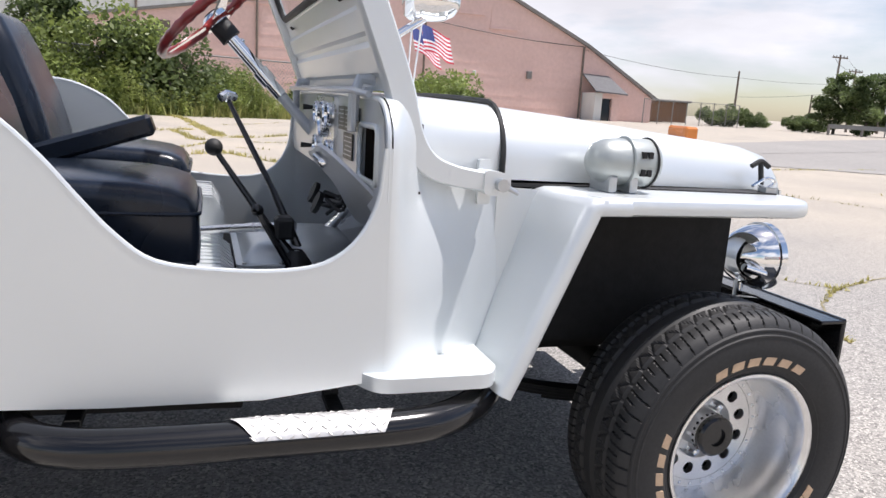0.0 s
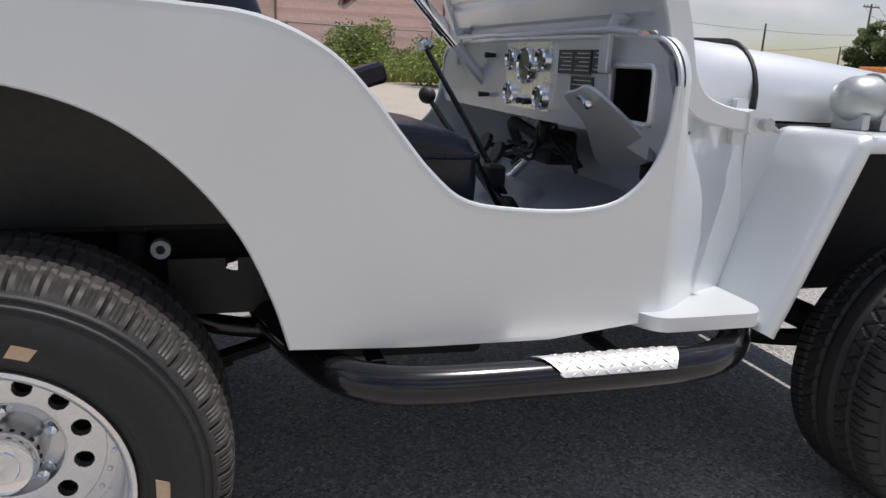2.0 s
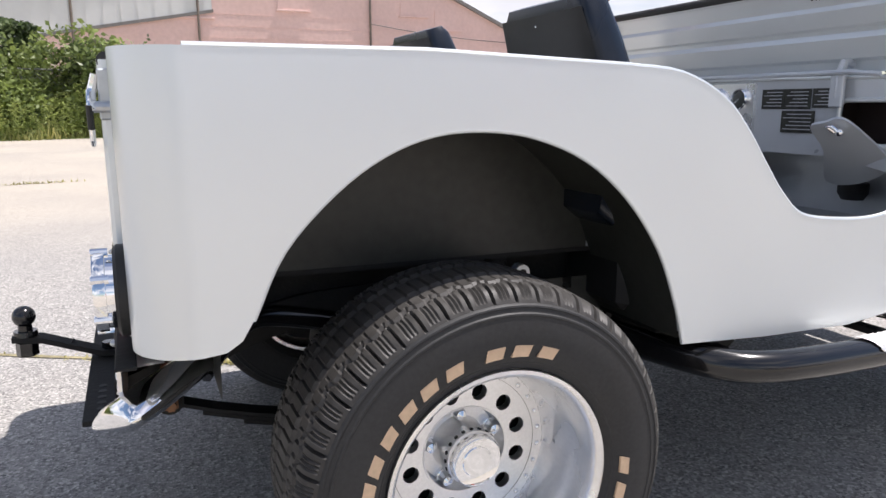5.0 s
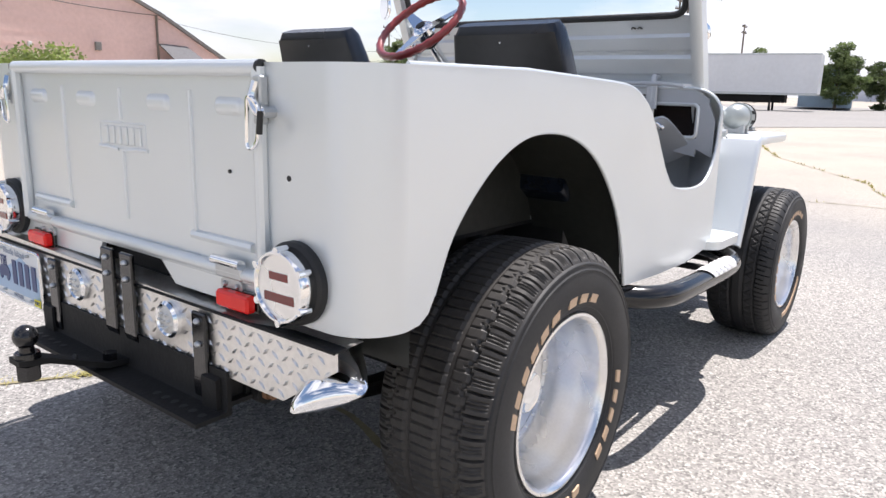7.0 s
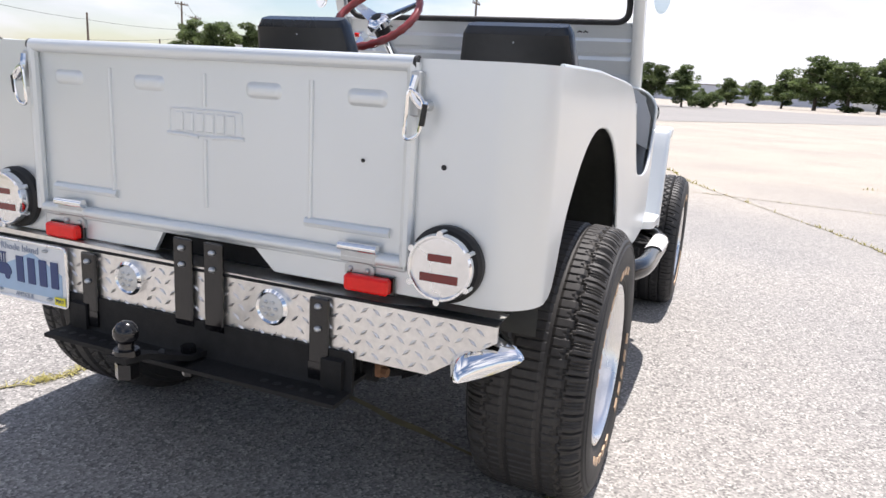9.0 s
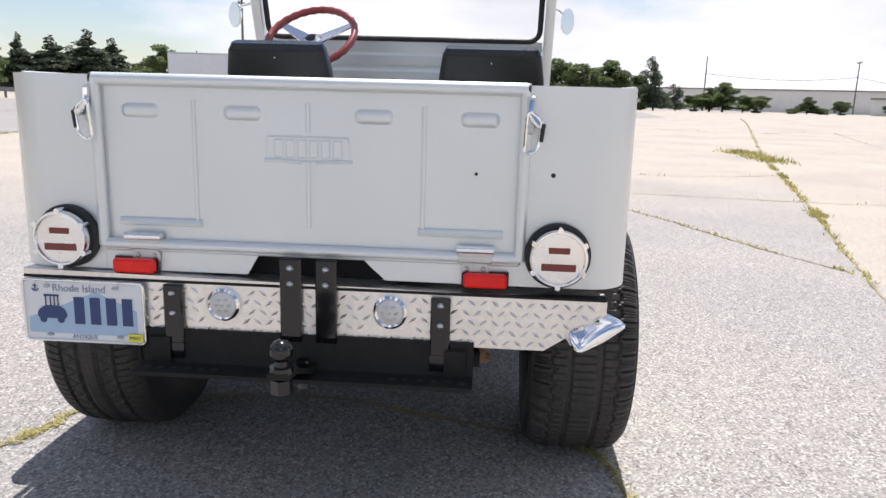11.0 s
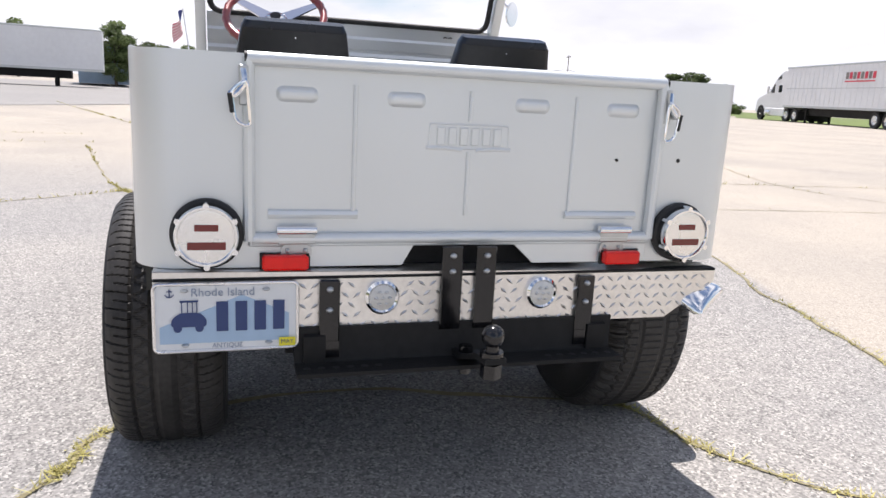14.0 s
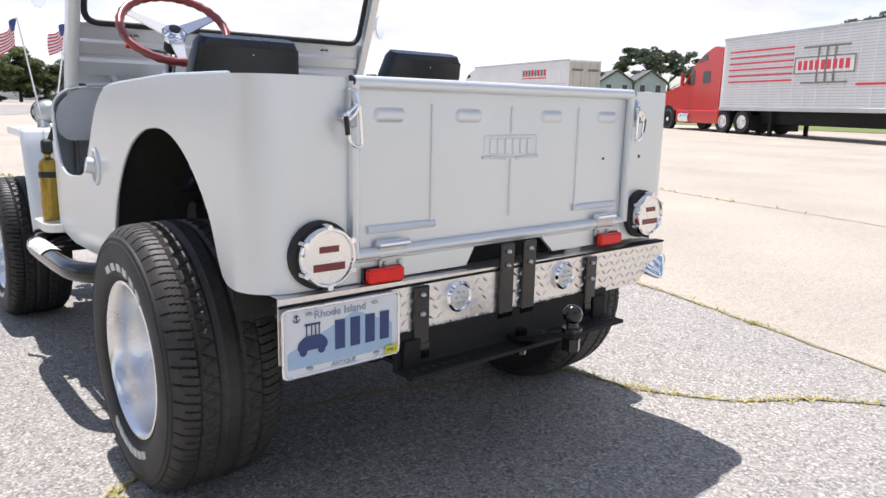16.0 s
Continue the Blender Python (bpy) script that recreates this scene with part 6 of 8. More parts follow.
part("linkage_rod", Build().rod((1.315, 0.095, 0.803), (1.235, 0.148, 0.690), 0.015), ALU, jeep)
rw = random.Random(12)
for k in range(7):
    p = [(1.24 + 0.03 * j + rw.uniform(-0.02, 0.02), 0.10 - 0.05 * j + rw.uniform(-0.05, 0.05), 0.86 - 0.035 * abs(j - 2) + rw.uniform(-0.05, 0.03)) for j in range(5)]
    part("wire", Build().tube(curve_through(p, 4), 0.006, 6), SEAL, jeep)

# left side: filler cap, brass extinguisher on the step, flags
fl = part("fuel_filler", Build().tube([(0.60 + 0.042 * math.cos(2 * math.pi * k / 24), HALF - 0.007, 0.840 + 0.055 * math.sin(2 * math.pi * k / 24)) for k in range(24)], 0.008, 8, closed=True), PAINT, jeep)
part("filler_cap", Build().rod((0.60, HALF - 0.008, 0.84), (0.603, HALF + 0.022, 0.846), 0.028, 0.025, seg=24), PAINT, fl, "silver-grey fuel cap")
ext = part("extinguisher", Build().lathe([(0.0, 0.0), (0.034, 0.0), (0.036, 0.01), (0.036, 0.225), (0.030, 0.245), (0.012, 0.258), (0.012, 0.275), (0.0, 0.275)], 28, Matrix.Translation((1.345, 0.748, 0.575)), cap=False), GOLD, jeep, "brass-coloured extinguisher on the step")
part("extinguisher_band", Build().lathe([(0.037, 0.175), (0.0385, 0.178), (0.0385, 0.197), (0.037, 0.20)], 28, Matrix.Translation((1.345, 0.748, 0.575)), cap=False), SEAL, ext)
part("extinguisher_valve", Build().box((1.325, 0.728, 0.845), (1.365, 0.768, 0.905), 0.008).rod((1.345, 0.733, 0.90), (1.345, 0.713, 0.95), 0.012), SEAL, ext)


def flag(base, tip, fly, hang):
    """A small stick flag with stripes and a blue canton."""
    pole = part("flag_pole", Build().rod(base, tip, 0.0035, seg=8).ball(tip, 0.006, 8), FLAG_W, jeep)
    b = Build()
    o, fx, hx = Vector(tip), Vector(fly), Vector(hang)
    nu = 8

    def at(u, v):
        return o + fx * u + hx * v + Vector((0.0, 0.012 * math.sin(u * 7 + v * 2), 0.006 * math.sin(u * 6)))

    for r in range(13):
        for c in range(nu):
            b.slot = 2 if r < 7 and c < 3 else (0 if r % 2 == 0 else 1)
            u0, u1, v0, v1 = c / nu, (c + 1) / nu, r / 13, (r + 1) / 13
            b.add([at(u0, v0), at(u1, v0), at(u1, v1), at(u0, v1)], [(0, 1, 2, 3)])
    part("flag_cloth", b, [FLAG_R, FLAG_W, FLAG_B], pole, "small stars and stripes flag")


flag((1.62, 0.66, 0.945), (1.640, 0.575, 1.395), (0.13, 0.04, -0.035), (0.022, 0.0, -0.095))
flag((1.62, 0.70, 0.945), (1.655, 0.760, 1.405), (0.13, 0.05, -0.060), (0.022, 0.0, -0.095))

# the body stands nose-down on its smaller front wheels
LEVEL = {"wheel", "axle"}
for piece in list(jeep.children_recursive):
    family = {piece.name.split(".")[0]} | ({piece.parent.name.split(".")[0]} if piece.parent else set())
    if piece.type != "MESH" or family & LEVEL:
        continue
    for v in piece.data.vertices:
        v.co.z -= 0.0167 * max(0.0, v.co.x)

# ==== trees, weeds and bushes ====


def leaf_cloud(rng, lumps, per, size, spread=0.16):
    """Small tilted leaves scattered through lumps of a crown; gaps stay between them."""
    vs, fs = [], []
    for cx, cy, cz, rx, rz in lumps:
        n = int(per * rx * rx * 1.0)
        for _ in range(n):
            d = Vector((rng.gauss(0, 1), rng.gauss(0, 1), rng.gauss(0, 1))).normalized()
            q = 0.25 + 0.75 * rng.random() ** 0.5 + abs(rng.gauss(0, spread))
            p = Vector((cx + d.x * rx * q, cy + d.y * rx * q, cz + d.z * rz * q))
            u = Vector((rng.gauss(0, 1), rng.gauss(0, 1), rng.gauss(0, 0.6))).normalized()
            v = u.cross(Vector((rng.gauss(0, 1), rng.gauss(0, 1), rng.gauss(0, 1)))).normalized()
            a, b = size * (0.6 + 0.8 * rng.random()), size * (0.35 + 0.4 * rng.random())
            k = len(vs)
            vs += [p - u * a, p + v * b, p + u * a, p - v * b]
            fs.append((k, k + 1, k + 2, k + 3))
    return vs, fs


def limb_build(rng, height, r, limbs):
    b = Build()
    pts = [(rng.gauss(0, 0.03) * height * k / 6, rng.gauss(0, 0.03) * height * k / 6, height * k / 6) for k in range(6)]
    pts[0] = (0, 0, -0.1)
    b.tube(pts, [r * (1 - 0.14 * k) for k in range(6)], 8)
    for _ in range(limbs):
        h = height * (0.3 + 0.5 * rng.random())
        a = rng.random() * 6.28
        l = height * (0.22 + 0.2 * rng.random())
        b.tube([(0, 0, h), (math.cos(a) * l * 0.5, math.sin(a) * l * 0.5, h + l * 0.35), (math.cos(a) * l, math.sin(a) * l, h + l * 0.55)], [r * 0.4, r * 0.25, r * 0.1], 6)
    return b


def leafy_mesh(name, lumps, per, size, mat, seed):
    rng = random.Random(seed)
    vs, fs = leaf_cloud(rng, lumps, per, size)
    return Build().add(vs, fs).mesh(name, mat, smooth=0)


def make_tree(kind, seed, label):
    """kind: round, tall, pine, flat or bush; about 8 m high except the bush, 3 m."""
    rng = random.Random(seed)
    if kind == "round":
        lumps = [(0, 0, 3.4, 1.5, 1.9)]
        lean, wide = rng.uniform(-0.5, 0.5), rng.uniform(0.85, 1.1)
        for _ in range(46):
            d = Vector((rng.gauss(0, 1), rng.gauss(0, 1), rng.gauss(0.0, 0.9))).normalized()
            q = rng.uniform(0.45, 1.12)
            z = 3.5 + d.z * 3.3 * q
            w = wide * (1.0 if z < 5.2 else 0.85)
            lumps.append((d.x * 2.45 * q * w + lean * (z - 3) * 0.2, d.y * 2.45 * q * w, max(0.45, z), rng.uniform(0.35, 0.95), rng.uniform(0.28, 0.65)))
        trunk, size, per, mat = limb_build(rng, 5.8, 0.20, 11), 0.15, 520, LEAF
    elif kind == "tall":
        lumps = [(rng.gauss(0, 0.7), rng.gauss(0, 0.7), 1.2 + 6.8 * k / 18, 1.55 * (1 - 0.7 * k / 18) * rng.uniform(0.7, 1.25), 0.7) for k in range(19)]
        trunk, size, per, mat = limb_build(rng, 7.6, 0.17, 10), 0.16, 420, LEAF_D
    elif kind == "pine":
        lumps = []
        for k in range(16):
            z, w = 0.7 + 7.0 * k / 15, 2.3 * (1 - k / 16.8) ** 0.8 * rng.uniform(0.75, 1.2)
            for n in range(6 if k < 12 else 3):
                a = n * 1.05 + rng.random() * 0.9
                lumps.append((math.cos(a) * w * 0.55, math.sin(a) * w * 0.55, z + rng.gauss(0, 0.15), max(0.22, w * 0.55 * rng.uniform(0.7, 1.15)), 0.36))
        trunk, size, per, mat = limb_build(rng, 7.8, 0.14, 0), 0.15, 520, LEAF_D
    elif kind == "flat":
        lumps = []
        for _ in range(40):
            a, q = rng.random() * 6.28, rng.random() ** 0.6
            lumps.append((math.cos(a) * q * 3.3, math.sin(a) * q * 3.3, 5.9 + 2.0 * (1 - q * q) + rng.gauss(0, 0.55), rng.uniform(0.35, 0.95), rng.uniform(0.22, 0.5)))
        trunk, size, per, mat = limb_build(rng, 6.4, 0.24, 12), 0.15, 480, LEAF_D
    else:
        lumps = []
        for _ in range(26):
            a, q = rng.random() * 6.28, rng.random() ** 0.6
            lumps.append((math.cos(a) * q * 1.6, math.sin(a) * q * 1.6, rng.uniform(0.35, 2.5 - 1.3 * q), rng.uniform(0.25, 0.62), rng.uniform(0.25, 0.55)))
        trunk, size, per, mat = limb_build(rng, 1.8, 0.07, 7), 0.11, 900, LEAF
    t = thing("tree" if kind != "bush" else "bush", label, "tree" if kind != "bush" else "bush", "trees round the lot")
    part("trunk", trunk, BARK, t)
    part("crown", leafy_mesh("crown", lumps, per, size, mat, seed + 7), mat, t)
    return t


def set_copy(src, x, y, scale=1.0, turn=0.0, sz=None):
    o = copy_thing(src, Matrix.Translation((x, y, ground_height(x, y))) @ Matrix.Rotation(turn, 4, "Z"))
    o.scale = (scale, scale, sz or scale)
    return o


def polar(az, dist, frm=(-2.0, 0.0)):
    """A place by its bearing (degrees left of +y) and distance."""
    a = radians(az)
    return frm[0] - math.sin(a) * dist, frm[1] + math.cos(a) * dist


round_tree = make_tree("round", 3, "leafy green deciduous tree at the edge of the lot")
round_two = make_tree("round", 19, "leafy green deciduous tree at the edge of the lot")
tall_tree = make_tree("tall", 5, "tall dark green narrow tree beyond the lot")
pine_tree = make_tree("pine", 8, "dark green pine tree beyond the lot")
flat_tree = make_tree("flat", 11, "wide dark tree with an open flat crown")
bush = make_tree("bush", 13, "dense green bush beyond the lot")
first = {}
for src, place in ((round_tree, (polar(-81.6, 66), 0.72)), (round_two, (polar(-84.2, 72), 0.64)), (tall_tree, (polar(-102.3, 140), 1.13)), (pine_tree, (polar(-56.07, 150), 1.28)), (flat_tree, (polar(-144.2, 132), 1.35)), (bush, (polar(-36.6, 95), 0.85))):
    (x, y), k = place
    src.location = (x, y, ground_height(x, y))
    src.scale = (k, k, k)
rng = random.Random(21)
PLACES = (("r", -75.8, 120, 1.0, 1.1), ("r", -86.5, 75, 0.62, 0.56), ("b", -88, 80, 0.9, 0.9), ("p", -57.87, 150, 2.2, 1.25), ("p", -60.34, 150, 2.3, 1.42), ("p", -61.75, 154, 1.9, 1.3), ("p", -59.1, 156, 2.0, 1.1), ("r", -65.2, 140, 1.5, 1.25), ("q", -63.8, 144, 1.1, 1.0), ("q", -66.8, 140, 1.2, 1.1),
          ("r", -54.2, 150, 1.5, 1.1), ("q", -52.6, 150, 1.3, 0.9), ("b", -58.9, 150, 1.6, 1.2), ("b", -62.6, 150, 1.4, 1.0), ("r", -50.6, 152, 1.2, 0.7),
          ("r", -95.0, 140, 1.8, 1.25), ("q", -97.0, 138, 1.8, 1.28), ("r", -98.9, 142, 1.6, 1.25), ("q", -100.4, 146, 1.3, 1.1), ("b", -101.4, 140, 1.2, 0.9), ("t", -103.9, 150, 0.8, 0.6), ("q", -105.3, 145, 0.8, 0.50), ("r", -107.2, 145, 1.15, 0.75), ("r", -106.3, 147, 0.9, 0.62),
          ("q", -109.5, 148, 0.95, 0.50), ("r", -108.6, 150, 0.8, 0.45), ("r", -112.8, 150, 0.65, 0.44), ("b", -113.6, 150, 0.9, 0.7), ("q", -114.9, 150, 0.65, 0.40), ("r", -117.9, 150, 0.5, 0.42), ("b", -118.8, 150, 0.8, 0.7), ("q", -120.3, 170, 0.6, 0.45),
          ("r", -123.2, 100, 0.68, 0.66), ("q", -124.3, 102, 0.80, 0.82), ("r", -125.4, 100, 0.70, 0.68), ("q", -126.6, 104, 0.72, 0.62), ("b", -127.6, 104, 1.0, 0.8), ("r", -92.9, 145, 1.1, 0.95), ("q", -91.0, 155, 1.0, 0.8), ("r", -89.2, 150, 0.9, 0.7),
          ("f", -146.4, 136, 1.2, 1.3), ("f", -140.6, 125, 0.80, 0.85), ("f", -149.0, 128, 1.0, 1.1), ("q", -148.0, 126, 1.0, 0.8), ("f", -159.6, 100, 1.45, 1.45), ("f", -163.5, 96, 1.3, 1.3), ("f", -152.5, 110, 0.8, 0.8), ("q", -147.2, 128, 0.9, 0.7),
          ("b", -37.4, 92, 1.0, 1.1), ("b", -40.9, 90, 1.1, 1.0), ("b", -42.3, 88, 1.2, 1.15), ("b", -43.8, 92, 1.0, 0.85), ("r", -49.2, 84, 0.85, 0.84), ("q", -51.2, 82, 0.95, 0.95), ("b", -46.6, 86, 0.8, 0.75), ("b", -47.6, 88, 1.0, 0.9), ("r", -53.4, 84, 0.95, 0.85), ("t", -33.2, 112, 0.8, 0.72), ("b", -34.0, 130, 0.9, 0.9),
          ("b", -20.6, 57, 1.0, 0.85), ("b", -22.6, 57, 1.1, 0.9), ("b", -24.0, 58, 0.9, 0.8), ("b", -112.0, 150, 0.8, 0.6), ("b", -123.0, 150, 0.8, 0.8))
SRC = {"r": round_tree, "q": round_two, "t": tall_tree, "p": pine_tree, "f": flat_tree, "b": bush}
for k, az, dist, size, tall in PLACES:
    x, y = polar(az, dist)
    set_copy(SRC[k], x, y, size, rng.random() * 6.28, tall)

# weed bank beyond the lot, in front of the brick building
bank_dir = Vector((9.8, 4.0, 0)).normalized()
shrubs = []
for k in range(3):
    r2 = random.Random(40 + k)
    t = thing("shrub", "dense green wild shrub overgrown with vines", "shrub", "overgrown bank")
    lumps = [(r2.uniform(-0.9, 0.9), r2.uniform(-0.7, 0.7), r2.uniform(0.3, 1.5), r2.uniform(0.32, 0.6), r2.uniform(0.35, 0.6)) for _ in range(13)]
    part("stems", limb_build(r2, 1.6, 0.03, 9), BARK, t)
    part("foliage", leafy_mesh("foliage", lumps, 1500, 0.060, VINE if k != 1 else LEAF, 60 + k), VINE, t)
    shrubs.append(t)
r2 = random.Random(77)
spots_ = []
for i in range(38):
    u = -26.0 + i * 0.95
    p = Vector((2.0, 26.5, 0)) + bank_dir * u + Vector((-bank_dir.y, bank_dir.x, 0)) * r2.uniform(0.2, 2.4)
    if u < 8.2:
        spots_.append((p.x, p.y, r2.choice((0.7, 1.0, 1.3, 1.65)) * r2.uniform(0.85, 1.1) * (1.1 if u < -1 else 0.75)))
for i, (x, y, k) in enumerate(spots_):
    if i < 3:
        shrubs[i].location = (x, y, ground_height(x, y))
        shrubs[i].scale = (k, k, k)
    else:
        set_copy(shrubs[i % 3], x, y, k, r2.random() * 6.28, k * r2.uniform(0.85, 1.2))
for x, y, k in ((8.9, 23.4, 1.15), (9.7, 24.9, 1.2), (8.4, 25.6, 1.0)):
    set_copy(shrubs[0], x, y, k, x, k * 1.0)
set_copy(round_two, -4.4, 28.8, 0.72, 1.0, 0.66)
set_copy(round_tree, -8.2, 27.5, 0.70, 2.0, 0.70)
stalks = Build()
for i in range(1500):
    u = r2.uniform(-26, 10)
    deep = r2.random() ** 1.5 * 2.0
    p = Vector((2.0, 25.9, 0)) + bank_dir * u + Vector((-bank_dir.y, bank_dir.x, 0)) * (deep - 0.5)
    swell = 0.5 + 0.5 * math.sin(u * 1.9) * math.sin(u * 0.73 + 1.0)
    h = (0.45 + 0.95 * swell + 0.25 * deep) * r2.uniform(0.7, 1.2) * (1.0 if u < 4 else 0.8)
    foot = p + Vector((0, 0, ground_height(p.x, p.y)))
    lean = Vector((r2.gauss(0, 0.10), r2.gauss(0, 0.10), 1.0)) * h
    side = Vector((0.007, 0.003, 0))
    k = len(stalks.v)
    stalks.v += [tuple(foot - side), tuple(foot + side), tuple(foot + lean)]
    stalks.f.append([k, k + 1, k + 2])
    stalks.mi.append(0)
    for j in range(int(9 + 13 * h)):
        q = r2.uniform(0.15, 1.0)
        a = j * 2.4 + r2.random()
        length = r2.uniform(0.10, 0.22) * (1.2 - 0.6 * q)
        c = foot + lean * q
        o = Vector((math.cos(a), math.sin(a), r2.uniform(-0.2, 0.9))).normalized() * length
        w = o.cross(Vector((0, 0, 1))).normalized() * length * 0.16
        k = len(stalks.v)
        stalks.v += [tuple(c), tuple(c + o * 0.5 + w), tuple(c + o + Vector((0, 0, -0.3 * length))), tuple(c + o * 0.5 - w)]
        stalks.f.append([k, k + 1, k + 2, k + 3])
        stalks.mi.append(0)
tagged(part("tall_weeds", stalks, STALK, smooth=0), "tall leafy yellow-green weeds growing wild on the bank", "weeds", kind="stuff")
grass = Build()
for i in range(7500):
    u = r2.uniform(-26, 11)
    p = Vector((2.0, 25.7, 0)) + bank_dir * u + Vector((-bank_dir.y, bank_dir.x, 0)) * abs(r2.gauss(0, 0.9)) * -0.5 + Vector((0, r2.uniform(0, 1.6), 0))
    h = r2.uniform(0.12, 0.55) * (0.6 + 0.8 * abs(math.sin(u * 0.9 + math.sin(u * 2.3))))
    a = r2.random() * 6.28
    w = Vector((math.cos(a), math.sin(a), 0)) * r2.uniform(0.012, 0.03)
    tip_ = Vector((r2.gauss(0, 0.1), r2.gauss(0, 0.1), h))
    z = Vector((0, 0, ground_height(p.x, p.y)))
    k = len(grass.v)
    grass.v += [tuple(p - w + z), tuple(p + w + z), tuple(p + tip_ * 0.6 + w * 0.6 + z), tuple(p + tip_ + z), tuple(p + tip_ * 0.6 - w * 0.6 + z)]
    grass.f.append([k, k + 1, k + 2, k + 3, k + 4])
    grass.mi.append(0)
tagged(part("tall_grass", grass, TALL, smooth=0), "tall yellow-green grass along the overgrown bank", "grass", kind="stuff")

# ==== ground, joints and weeds ====
gb = Build()
rr = [0, 6, 14, 18, 22, 26, 30, 34, 38, 42, 46, 50, 120, 400, 1500]
gv, gf, N = [(0, 0, 0)], [], 72
for r in rr[1:]:
    gv += [(r * math.cos(2 * math.pi * k / N), r * math.sin(2 * math.pi * k / N), ground_height(r * math.cos(2 * math.pi * k / N), r * math.sin(2 * math.pi * k / N))) for k in range(N)]
gf += [(0, 1 + k, 1 + (k + 1) % N) for k in range(N)]
for i in range(len(rr) - 2):
    gf += [(1 + i * N + k, 1 + (i + 1) * N + k, 1 + (i + 1) * N + (k + 1) % N, 1 + i * N + (k + 1) % N) for k in range(N)]
ground = tagged(part("ground", gb.add(gv, gf), GROUND), "worn pale concrete lot with exposed gravel and weedy joints", "ground", kind="structure")


def sheet(name, corners, mat, label, category, steps=14, lift=0.012):
    """A flat area that follows the ground, a little above it."""
    a, b_, c, d = [Vector((*p, 0)) for p in corners]
    vs, fs = [], []
    for i in range(steps + 1):
        for j in range(steps + 1):
            u, v = i / steps, j / steps
            p = (a * (1 - u) + b_ * u) * (1 - v) + (d * (1 - u) + c * u) * v
            vs.append((p.x, p.y, ground_height(p.x, p.y) + lift))
    for i in range(steps):
        for j in range(steps):
            k = i * (steps + 1) + j
            fs.append((k, k + steps + 1, k + steps + 2, k + 1))
    return tagged(part(name, Build().add(vs, fs), mat), label, category, kind="structure")


sheet("road", ((11, 13.5), (56, -14), (95, -20), (75, 48)), ASPHALT, "grey asphalt road beyond the concrete lot", "road")
sheet("road_side", ((13, 14.5), (60, 34), (60, 46), (13, 17.5)), ASPHALT, "grey asphalt strip beside the lot", "road", lift=0.02)
sheet("lawn", (polar(-128, 66), polar(-128, 190), polar(-176, 170), polar(-172, 36)), LAWN, "mown green grass beyond the trucks", "lawn", lift=0.02)
sheet("lawn_far", (polar(-118, 105), polar(-118, 150), polar(-128.2, 150), polar(-128.2, 80)), LAWN, "strip of green grass at the lot's far edge", "lawn", lift=0.018)
sheet("verge", ((-30, 12.0), (11, 28.9), (11, 42), (-30, 42)), LAWN, "rough green verge under the wild shrubs", "lawn", lift=0.014)

